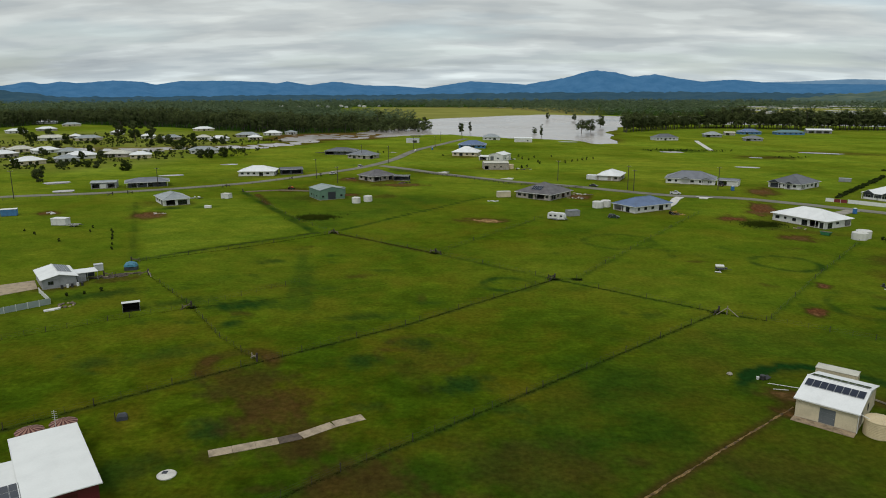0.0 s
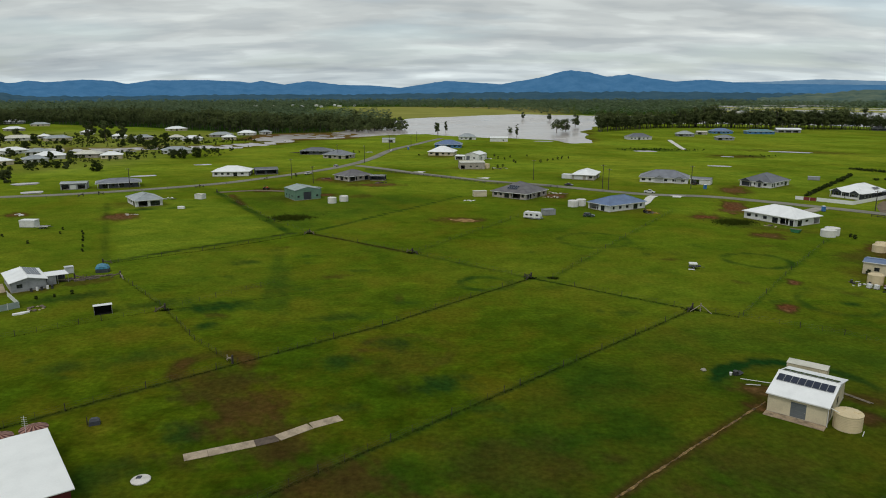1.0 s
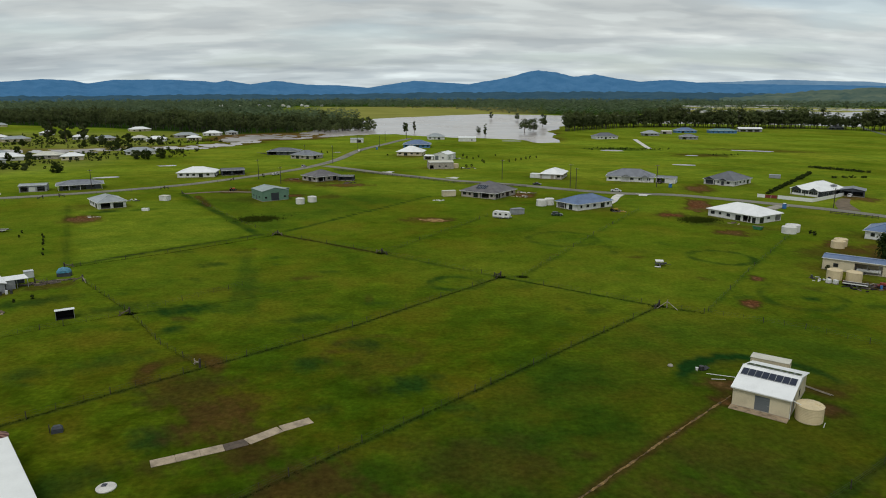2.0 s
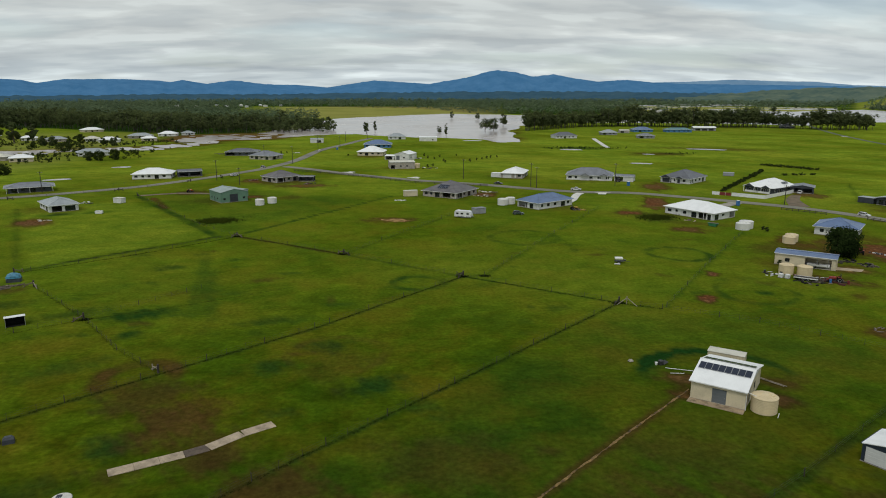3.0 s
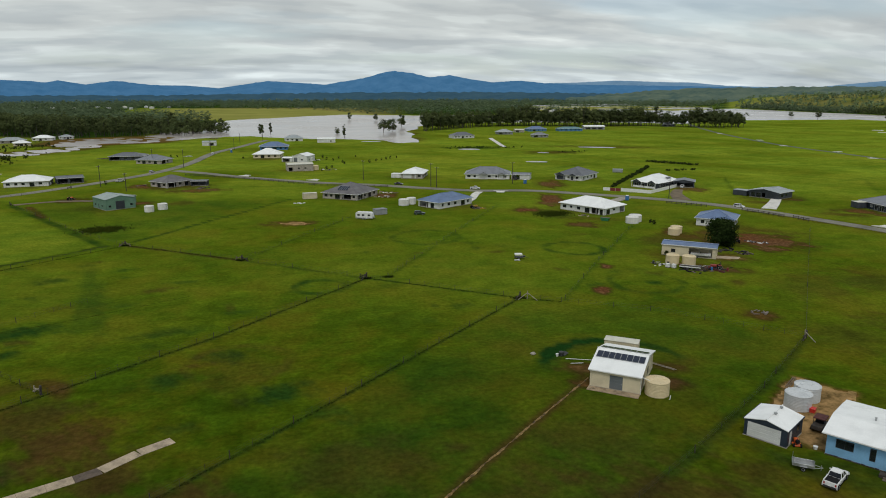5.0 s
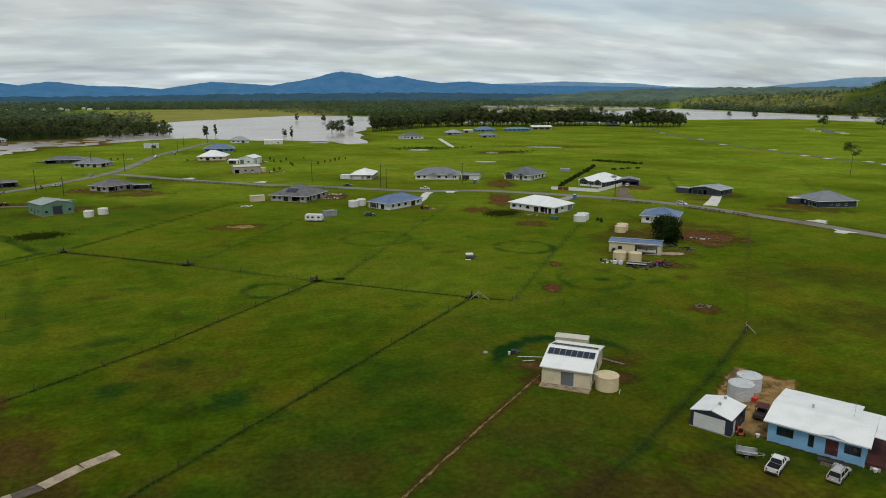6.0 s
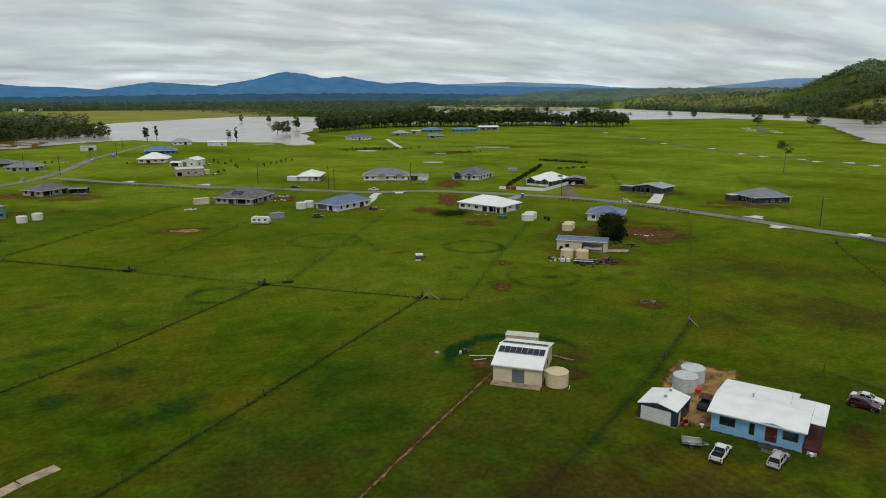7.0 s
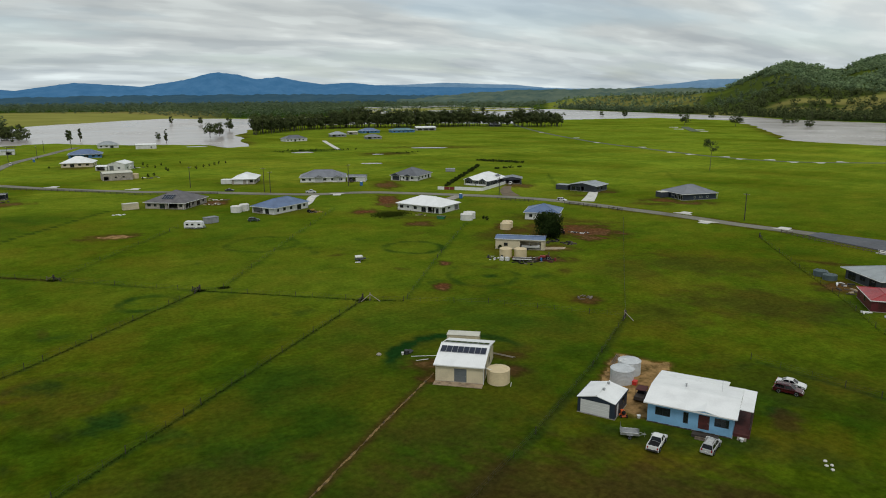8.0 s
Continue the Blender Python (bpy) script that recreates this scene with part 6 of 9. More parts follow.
SHRUB = [(45, 424), (49, 434), (53, 440), (-1, 520), (29, 513), (56, 494), (60, 488), (46, 500), (-52, 540), (-48, 545), (142.5, 217.7), (65.5, 502), (64.2, 462), (79.3, 511), (81.9, 466), (87.9, 473), (93.3, 481), (97.3, 485), (101.3, 490), (107, 494), (48, 494), (55, 511), (64, 470), (-145.3, 232), (-138.2, 226), (-121.9, 231), (-116.1, 234), (-124.1, 215.4), (-124.5, 238), (-89, 154.8), (-85.8, 156.6), (-82.9, 159), (142, 215), (118, 171), (-70.6, 391), (-101.8, 204.1), (-105, 211), (-108.2, 218), (-111, 224), (-113.7, 230)]
for n, (x, y) in enumerate(SHRUB):
    tree(x, y, (1.3 + 1.4 * ((n * 37) % 10) / 10 * (1 if y > 400 else 0.5)) * (0.6 if y < 170 or x < -95 and y < 300 else 1), (0.5 if y < 170 or x < -95 and y < 300 else 1) * (0.5 + 0.25 * ((n * 17) % 10) / 10), "small dark young tree planted in grass", 400 + n, name="shrub", leaf_mat=HEDGE_LEAF, bare=0.04, clumps=14, leaves=36, size=0.13, group="young trees")

gardens = np.concatenate([scatter(rng0, [(-430, 560), (-200, 480), (-150, 520), (-150, 700), (-430, 800)], 11, 0.7), scatter(rng0, [(-330, 410), (-215, 425), (-205, 510), (-340, 520)], 9, 0.7)])
hedgerows = [[(-330, 470), (-262, 462), (-215, 478)], [(-345, 528), (-270, 520), (-200, 545)], [(-300, 430), (-235, 425)], [(-395, 640), (-300, 655), (-215, 668)], [(-400, 715), (-300, 740), (-190, 748)], [(-225, 585), (-170, 560), (-150, 520)], [(-330, 400), (-270, 408)], [(-260, 625), (-205, 640), (-170, 690)]]
gardens = np.concatenate([gardens] + [np.linspace(a, b, int(math.dist(a, b) / 3.4)) + rng0.normal(0, 2.2, (int(math.dist(a, b) / 3.4), 2)) for row in hedgerows for a, b in zip(row, row[1:])])
gardens = gardens[to_line(gardens[:, 0], gardens[:, 1], CREEK) > 16]
wood("garden_bushes", gardens, (1.2, 3.6), 0.62, HEDGE_LEAF, "scattered dark bushes and small trees between the houses", 19, 7, 12, 0.175, 0.0, False, puff=0.8)
sedge = np.concatenate([np.array([(190, 568)]) + rng0.normal(0, 1, (240, 2)) * (12, 5), np.array([(255, 507)]) + rng0.normal(0, 1, (60, 2)) * (7, 3), np.array([(215, 560)]) + rng0.normal(0, 1, (90, 2)) * (8, 3)])
wood("reed_bed", sedge[::2], (0.6, 1.4), 0.5, DARK_LEAF, "dark reeds round the farm dams", 20, 4, 8, 0.18, 0.05, False)


# ---- houses along the side road and beyond ----
W = lambda u, w, s=0.95, h=2.1: (u, u + w, s, h, "w")
S = lambda u, w: (u, u + w, 0.13, 2.15, "w")
O = lambda u, w: (u, u + w, 0.13, 2.4, "o")
G = lambda u, w: (u, u + w, 0.13, 2.3, "g")
D = lambda u, w=0.95: (u, u + w, 0.13, 2.15, "d")

house((123.8, 254.7), (133.6, 235.8), 14.2, "long white house with a white hip roof", WHITE_WALL, WHITE_ROOF, 2.7, 20, 0.6,
      front=[W(1.2, 1.7), W(4.8, 1.0, 1.2), W(8.2, 1.5), S(12.0, 2.2), O(15.2, 3.2), S(19.0, 1.4)], right=[S(1.0, 2.4), W(5.5, 1.6, 1.3), O(10.5, 3.2)], posts=[(10.3, -7.6), (7.0, -7.6)])
house((69.3, 277.7), (75.4, 267.5), 20.5, "white house with a blue-grey hip roof", WHITE_WALL, BLUE_ROOF, 2.55, 22, 0.6,
      front=[O(0.6, 5.0), S(7.0, 2.0)], right=[W(1.5, 1.0), W(5.0, 1.5), W(9.0, 1.5), S(13.4, 2.4), W(17.2, 1.2)], posts=[(-5.6, -10.5), (-1.0, -10.5)])
h, w, d = house((33.0, 312.5), (47.0, 301.2), 19.0, "brick house with a grey hip roof and solar panels", BRICK_WALL, TILE_ROOF, 2.55, 23, 0.6,
      front=[W(1.0, 1.6), W(4.0, 1.2), S(6.6, 2.4), O(10.2, 4.6), W(15.6, 1.2)], right=[O(0.8, 3.8), W(6.0, 1.8), S(10.0, 2.6), W(15.0, 1.6)], posts=[(2.0, -9.9), (8.7, -9.9), (8.7, -6)])
panels(h, slope_frame(-2.5, -7.4, 3.95, 23), 5, 2)
panels(h, slope_frame(7.2, 1.0, 3.45, 23, 90), 3, 1)
house((83.5, 374.0), (94.5, 369.2), 18.0, "pale house with a white hip roof", BRICK_WALL, WHITE_ROOF, 2.6, 21, 0.6,
      front=[G(1.0, 4.8), D(7.5), W(9.3, 1.6)], right=[W(1.5, 1.4), W(5.5, 1.4), S(9, 2.2), W(13.5, 1.6)], posts=[(5.4, -9.3)])
crate("garden_shed", (78.5, 378), (84, 375), 4.5, 2.3, WHITE_WALL, "low white lean-to beside the pale house", "shed", WHITE_ROOF)
house((117.0, 361.0), (139.5, 351.8), 15.0, "white house with a grey hip roof and porch gables", WHITE_WALL, GREY_ROOF, 2.6, 23, 0.6,
      front=[W(1.0, 1.8), W(4.5, 1.2), D(9.2, 1.4), W(12.2, 1.8), W(16.5, 1.8), W(21.0, 1.6)], right=[W(3, 1.5), W(8, 1.5)], dormers=[(-4.5, 0.2, 1.6, GREY_WALL), (5.5, 9.8, 1.4, GREY_WALL)])
house((140.8, 352.0), (149.3, 347.0), 8.0, "white double garage with a low grey roof", WHITE_WALL, GREY_ROOF, 2.7, 8, 0.3, front=[O(0.5, 4.0), G(5.0, 4.0)], right=[D(2.0)], name="garage", category="garage", gable=True, along="x")
house((164.8, 346.6), (174.6, 334.2), 20.0, "white house with a dark grey hip roof", WHITE_WALL, DARK_ROOF, 2.6, 23, 0.6,
      front=[G(0.8, 5.0), W(7.2, 1.2), D(9.2, 1.4), W(12.0, 1.6)], right=[W(1.0, 0.9, 0.4, 2.2), W(3.0, 0.9, 0.4, 2.2), W(6.4, 1.6), W(11, 1.6), S(15, 2.2)], door_mat=DOOR_DARK, dormers=[(-7.6, -2.2, 1.2, DARK_WALL), (0.6, 4.6, 1.4, DARK_WALL)])
h, w, d = house((190.2, 308.8), (196.4, 296.4), 20.0, "large house with a white hip roof behind a fence", DARK_WALL, WHITE_ROOF, 2.7, 24, 0.7,
      front=[W(1.0, 2.2, 0.7), W(4.5, 2.2, 0.7), S(8.4, 2.2), W(11.4, 1.6)], right=[W(1.5, 1.6), S(5.0, 2.6), W(9.5, 1.6), W(13.5, 1.8), W(17, 1.4)], frame_mat=TRIM_WHITE, dormers=[(-6.9, -1.2, 1.5, DARK_WALL), (1.8, 6.4, 1.1, DARK_WALL)])
panels(h, slope_frame(w - 1.2, 1.5, 4.05, 24, 90), 4, 1)
for x in (-6.5, 0.0):
    part("veranda_wall", Geo().block(x - 0.05, x + 6.0, -d - 0.5, -d - 0.3, 0, 0.9), TRIM_WHITE, h)
house((208.5, 300.5), (216.5, 294.6), 9.5, "open dark carport with a low grey roof", DARK_WALL, GREY_ROOF, 2.9, 10, 0.3, front=[O(0.6, 4.2), O(5.1, 4.2)], right=[], name="carport", category="carport", gable=True, along="y", back=[])
house((223.6, 263.4), (228.6, 250.6), 12.5, "charcoal shed house with a shallow grey roof", DARK_WALL, MID_ROOF, 2.9, 9, 0.7, front=[S(0.8, 2.0), S(3.4, 2.0), O(6.0, 1.6), G(8.4, 4.6)], right=[W(2, 1.6), W(6, 1.4)], door_mat=DOOR_DARK, along="y", gable=True)
crate("garden_shed", (220.2, 270.4), (223.0, 264.6), 4.5, 2.4, DARK_WALL, "small dark shed with a pale roof", "shed", MID_ROOF)
house((244.4, 210.6), (261.4, 206.9), 15.0, "charcoal house with a grey hip roof", NAVY_WALL, GREY_ROOF, 2.7, 22, 0.7, frame_mat=TRIM_WHITE, front=[W(5.6, 0.8, 0.7, 1.6), W(8.4, 1.6, 0.7, 1.6), W(12.4, 1.0, 0.7, 1.6)], left=[W(6, 1.4), S(8.6, 2.0), S(11.4, 2.8)], right=[W(2, 2), S(6, 3)], posts=[(9.0, -7.9), (9.0, 7.9)])
crate("garden_shed", (242.3, 221.6), (246.3, 220.7), 4.4, 2.5, DARK_WALL, "low dark lean-to with a pale roof", "shed", CREAM_ROOF)
house((155.6, 209.0), (164.5, 200.1), 13.0, "white house with a blue-grey hip roof", WHITE_WALL, BLUE_ROOF, 2.7, 20, 0.6, front=[W(1.6, 1.2), O(7.4, 4.9)], right=[O(0.5, 3.0), W(5, 1.6), S(9, 2.4)], posts=[(1.4, -6.9), (6.6, -6.9)])
house((-47.1, 376.4), (-38.4, 366.7), 15.0, "brick house with a dark hip roof", BRICK_WALL, TILE_ROOF, 2.6, 22, 0.6, front=[W(1.5, 1.8), S(5.5, 2.6), W(10, 1.6)], right=[O(0.8, 4.6), W(7, 1.6), S(10.5, 2.2)], posts=[(6.9, -7.8), (6.9, -3.4)])
house((-27.5, 372.2), (-19.5, 371.2), 5.5, "open dark carport with a flat roof", DARK_WALL, DARK_ROOF, 2.5, 3, 0.2, front=[O(0.4, 3.4), O(4.2, 3.4)], right=[O(0.6, 4.0)], name="carport", category="carport", gable=True, along="x", back=[])
house((-117.5, 390.5), (-97.5, 392.0), 14.0, "white house with a broad white hip roof", WHITE_WALL, WHITE_ROOF, 2.6, 19, 0.6, front=[W(1.2, 1.6), W(4.8, 1.4), W(8, 1.4), S(11.5, 2.2), W(15.6, 1.6)], right=[O(0.8, 3.0), W(6, 1.6), W(10, 1.6)], posts=[(9.6, -7.5)])
house((-95, 398), (-83, 402), 9.0, "dark open shed beside the white house", DARK_WALL, DARK_ROOF, 2.8, 10, 0.3, front=[O(0.6, 4.6), O(6.2, 5.4)], name="shed", category="shed", gable=True, along="x", back=[])
house((-127.0, 298.5), (-118.0, 285.2), 10.5, "grey house with a blue-grey hip roof", WHITE_WALL, MID_ROOF, 2.6, 20, 0.6, front=[W(2, 1.6), W(6, 1.6), S(10.5, 2.4)], right=[O(0.7, 3.6), S(5.4, 3.8)], posts=[(8.4, -5.6)])
h, w, d = house((-175.5, 338.0), (-164.5, 341.5), 8.0, "long dark shed with open bays", GREY_WALL, MID_ROOF, 3.0, 6, 0.3, front=[O(0.5, 3.2), G(4.2, 2.6), O(7.6, 3.2)], name="shed", category="shed", gable=True, along="x", back=[])
house((-159.0, 342.5), (-142.5, 349.5), 10.0, "low house with a dark grey roof and deep verandas", DARK_WALL, GREY_ROOF, 2.5, 15, 1.6, front=[S(1.5, 2.2), W(5.5, 1.6), S(9, 2.4), W(13.5, 1.8)], right=[W(2, 1.6), W(6, 1.6)], posts=[(-9.5, -6.4), (-4.8, -6.4), (0, -6.4), (4.8, -6.4), (9.5, -6.4)])
house((-62.2, 313.5), (-55.4, 301.9), 12.0, "sage green steel shed with a pale gable roof", GREEN_WALL, GREEN_ROOF, 4.3, 12, 0.15, front=[W(2.2, 1.0, 1.2, 2.0), D(5.4, 1.0), W(9.0, 1.0, 1.2, 2.0)], right=[W(0.9, 1.0, 1.2, 2.0), (3.8, 7.4, 0.13, 3.5, "g"), W(9.6, 1.0, 1.2, 2.0)], door_mat=DOOR_DARK, name="shed", category="shed", gable=True, along="x", trim=GREEN_WALL)
house((-57, 324), (-50, 318), 5.0, "open lean-to behind the green shed", GREEN_WALL, GREEN_ROOF, 3.0, 5, 0.2, front=[O(0.5, 3.6), O(4.6, 4.0)], name="lean_to", category="shed", gable=True, along="x", back=[])
house((5.9, 520.7), (24.5, 516.5), 16.0, "cream house with a bright white hip roof", CREAM_WALL, WHITE_ROOF, 2.7, 24, 0.7, front=[W(1.5, 1.8), S(5.5, 2.6), W(10.5, 1.8), W(15, 1.8)], right=[W(3, 1.8), W(9, 1.8)])
house((12.5, 592.0), (35.0, 590.0), 16.0, "blue house with a grey-blue hip roof", STRONG_BLUE_WALL, BLUE_ROOF, 2.8, 21, 0.9, front=[W(1.5, 1.8), W(6, 1.8), S(10.5, 3), W(16, 1.8), W(20, 1.6)], right=[W(3, 2), W(8, 2)])
house((31.5, 484.5), (41.0, 479.5), 14.0, "tall white shed with a gable roof", WHITE_WALL, WHITE_ROOF_Y, 4.0, 16, 0.2, front=[(1.0, 3.6, 0.13, 3.0, "g"), W(6.2, 1.4, 1.2, 2.2)], right=[W(3, 1.4), W(8, 1.4)], name="shed", category="shed", gable=True, along="y", door_mat=DOOR_GREY)
house((24.5, 487.0), (31.0, 484.6), 9.0, "low white lean-to against the white shed", WHITE_WALL, WHITE_ROOF, 2.5, 6, 0.2, front=[O(0.5, 5.0)], name="lean_to", category="shed", gable=True, along="x", back=[])
house((24.6, 425.0), (40.0, 425.6), 12.0, "beige building with a flat cream roof", BRICK_WALL, CREAM_ROOF, 4.1, 5, 0.2, front=[O(0.5, 2.4), W(6.0, 1.2, 1.4, 2.2), W(10.0, 1.2, 1.4, 2.2)], right=[W(3, 1.4, 1.4, 2.4), W(8, 1.4, 1.4, 2.4)], name="shed", category="shed", gable=True, along="x")
house((39.1, 694.0), (56.0, 694.0), 12.0, "white house with a pale hip roof at the shore", WHITE_WALL, MID_ROOF, 2.8, 24, 0.6, front=[W(1.5, 1.8), W(6, 1.8), S(10, 2.6)])
house((67.2, 664.0), (84.0, 662.5), 9.0, "long white shed near the water", WHITE_WALL, WHITE_ROOF, 3.6, 10, 0.2, front=[G(1.5, 3.0), G(6, 3.0), W(12, 1.4)], name="shed", category="shed", gable=True, along="x")
house((-92, 530), (-69, 528), 15.0, "dark house with a low grey roof", DARK_WALL, DARK_ROOF, 2.7, 15, 0.5, front=[O(1, 6), W(10, 2), W(15, 2)])
house((-70.5, 502), (-54, 494), 14.0, "pale brick house with a grey hip roof", BRICK_WALL, GREY_ROOF, 2.6, 22, 0.6, front=[W(1.2, 1.6), S(4.5, 2.4), W(9, 1.8), S(13, 2.2)], right=[O(1, 4), W(7, 1.6)])
house((-36, 655), (-24, 655), 9.0, "small pale shed by the floodwater", WHITE_WALL, MID_ROOF, 3.2, 10, 0.2, front=[G(1, 3), O(6, 4)], name="shed", category="shed", gable=True, along="x")

# houses of the far suburb and of the far estate: corner, width, depth, turn, wall, roof
FAR = [(-500, 813, 20, 12), (-492, 861, 21, 12), (-524, 976, 23, 12), (-608, 1060, 27, 14), (-391, 688, 26, 12), (-382, 716, 11, 10), (-352, 688, 23, 12), (-371, 784, 13, 11), (-306, 715, 14, 11), (-274, 697, 17, 11), (-296, 861, 22, 13), (-243, 699, 13, 10), (-223, 682, 17, 11), (-209, 741, 22, 12)]
FAR2 = [(-190, 697, 13, 10), (-192, 770, 18, 12), (-172, 786, 11, 9), (-322, 507, 16, 11), (-337, 551, 17, 11), (-311, 541, 18, 11), (-288, 527, 15, 11), (-283, 419, 16, 11), (-273, 455, 17, 12), (-258, 471, 14, 10), (-262, 496, 19, 12), (-243, 508, 17, 11), (-221, 500, 14, 10), (-188, 541, 21, 12)]
walls = [WHITE_WALL, BRICK_WALL, CREAM_WALL, WHITE_WALL]
tops = [WHITE_ROOF, WHITE_ROOF, MID_ROOF, WHITE_ROOF, CREAM_ROOF, WHITE_ROOF, MID_ROOF]
for n, (x, y, w, dd) in enumerate(FAR + FAR2):
    a = math.degrees(math.atan2(x, y)) * -1 + random.uniform(-28, 28)
    u = Vector((math.cos(radians(a)), math.sin(radians(a)))) * w / 2
    roof_mat = tops[n % len(tops)]
    house((x - u.x, y - u.y), (x + u.x, y + u.y), dd, "low suburban house with a %s hip roof" % ("white" if roof_mat is WHITE_ROOF else "pale grey" if roof_mat is MID_ROOF else "cream"), walls[n % 4], roof_mat, 2.6, 21, 0.6,
          front=[W(1.0, 1.8), S(w * 0.35, 2.2), W(w * 0.62, 1.8)], right=[W(3, 1.6)], left=[W(3, 1.6)], group="suburb houses")
for n, (x, y, w, dd) in enumerate(TOWN):
    house((x - w / 2, y), (x + w / 2, y + 4 - (n * 5) % 9), dd, "far white building among the woods", WHITE_WALL, [WHITE_ROOF, CREAM_ROOF, MID_ROOF][n % 3], 4.6, 16, 0.5, front=[W(1.5, 2), W(5.5, 2)], back=[], group="far town")
house((210, 688), (233, 690), 14, "white house with a dark hip roof", WHITE_WALL, DARK_ROOF, 2.7, 24, 0.5, front=[W(1.5, 1.6), W(5, 1.6), S(9, 2.2), W(14, 1.6), W(18, 1.6)])
house((279, 741), (296, 739), 13, "small house with a pale grey roof", GREY_WALL, MID_ROOF, 2.6, 22, 0.8, front=[O(1, 4), W(8, 2), W(12, 2)])
house((312, 772), (323, 770), 9, "pale brown shed near the trees", BRICK_WALL, CREAM_ROOF, 3, 10, 0.2, front=[O(1, 4)], gable=True, along="x", name="shed", category="shed")
house((337, 790), (360, 788), 14, "blue house with a blue-grey roof", STRONG_BLUE_WALL, BLUE_ROOF, 2.8, 22, 0.6, front=[W(1.5, 2), S(6, 3), W(12, 2), W(17, 2)])
house((296, 681), (312, 678), 12, "grey house with a low grey hip roof", GREY_WALL, GREY_ROOF, 2.6, 20, 0.6, front=[O(1, 4), W(8, 2), W(12, 2)])
house((374, 781), (404, 778), 13, "long teal building with a teal roof", STRONG_BLUE_WALL, TEAL_ROOF, 3, 16, 0.6, front=[W(2, 2), W(8, 2), W(14, 2), W(20, 2), W(25, 2)])
house((424, 812), (450, 806), 12, "long shed with a bright white roof", GREY_WALL, WHITE_ROOF, 3.6, 12, 0.6, front=[O(2, 6), O(10, 6), O(18, 6)], gable=True, along="x", name="shed", category="shed")
house((567, 852), (582, 846), 11, "small dark house by the tree line", DARK_WALL, GREY_ROOF, 2.6, 22, 0.5, front=[W(2, 2), S(7, 2)])


# ---- the solar shed ----
DIRT_TAN = paint("mud_stained_concrete", (0.36, 0.27, 0.17), 0.9, 0, 0.25, 0.9, 4.0, 0.01)
shed, w, d = house((52.1, 93.9), (58.1, 88.55), 12.4, "cream steel shed with a white gable roof and solar panels", CREAM_WALL, WHITE_ROOF, 2.9, 12.5, 0.30,
                   front=[(3.2, 5.3, 0.13, 2.45, "g")], right=[D(2.4), W(6.5, 1.0)], back=[], name="shed", category="shed", gable=True, along="x", door_mat=DOOR_GREY, gable_mat=TRIM_WHITE)
tp = math.tan(radians(12.5))
panels(shed, slope_frame(-3.95, -2.75, 3.06 + (d + 0.30 - 2.75) * tp, 12.5), 8, 1, 0.95, 1.9)
panels(shed, Matrix.Translation((-3.95, 0.75, 3.06 + (d + 0.30 - 0.75) * tp)) @ Matrix.Rotation(radians(-12.5), 4, "X"), 8, 1, 0.95, 1.9)
part("apron", Geo().box(-w - 0.1, w + 0.1, -d - 1.7, -d - 0.055, -0.3, 0.07), DIRT_TAN, shed, "tan mud-stained concrete apron")
part("downpipe", Geo().tube((w + 0.15, -d + 0.3, 2.9), (w + 1.9, -d + 0.6, 2.25), 0.06, n=8), TRIM_WHITE, shed)
part("downpipe", Geo().tube((w + 0.12, -d - 0.05, 0.0), (w + 0.12, -d - 0.05, 2.9), 0.05, n=8), TRIM_WHITE, shed)
tank(61.0, 88.2, 1.88, 2.35, CREAM_TANK, "cream ribbed poly water tank beside the shed", ribs=14)
crate("shipping_container", (61.6, 106.4), (66.3, 102.6), 2.4, 2.5, CREAM_WALL, "cream storage container with a pale roof behind the shed", "container", CREAM_ROOF, CREAM_WALL)


def pole_stack(at, turn, long_, n, label, material=PALE_CONCRETE, name="pipe_stack"):
    t = thing(name, at, turn, label, "pipes")
    for k in range(n):
        y = (k - n / 2) * 0.24
        part("pipe", Geo().tube((-long_ / 2 + 0.2 * (k % 2), y, 0.11 + 0.06 * (k % 3)), (long_ / 2 - 0.3 * ((k + 1) % 2), y + 0.1, 0.11 + 0.06 * (k % 3)), 0.065, n=8), material, t)
    return t


pole_stack((56.4, 104.2), -26, 6.4, 1, "long pale pipe lying in the grass beside the shed", TRIM_WHITE)
pole_stack((54.6, 103.0), -14, 2.6, 1, "short pale pipe lying in the grass beside the shed", TRIM_WHITE)
pole_stack((68.3, 97.5), -62, 5.0, 2, "pale timber rails lying beside the shed", PALE_TIMBER, "timber_stack")
junk = thing("scrap_heap", (53.4, 107.2), 15, "small dark heap of scrap in long grass", "scrap")
part("drum", Geo().turned(0, 0, [(0.45, 0), (0.48, 0.1), (0.46, 0.75), (0.40, 0.8)], 14), DARK_STEEL, junk)
part("sheet", Geo().slab((0.4, -0.5, 0.1), (1.5, -0.3, 0.35), (1.3, 0.6, 0.5), (0.3, 0.4, 0.15), 0.04), DARK_STEEL, junk)
part("bucket", Geo().turned(-0.8, 0.2, [(0.2, 0), (0.27, 0.5), (0.24, 0.5)], 12), TRIM_WHITE, junk)
part("post", Geo().tube((-0.3, -0.4, 0.05), (0.9, 0.9, 0.3), 0.07, n=6), DARK_TIMBER, junk)


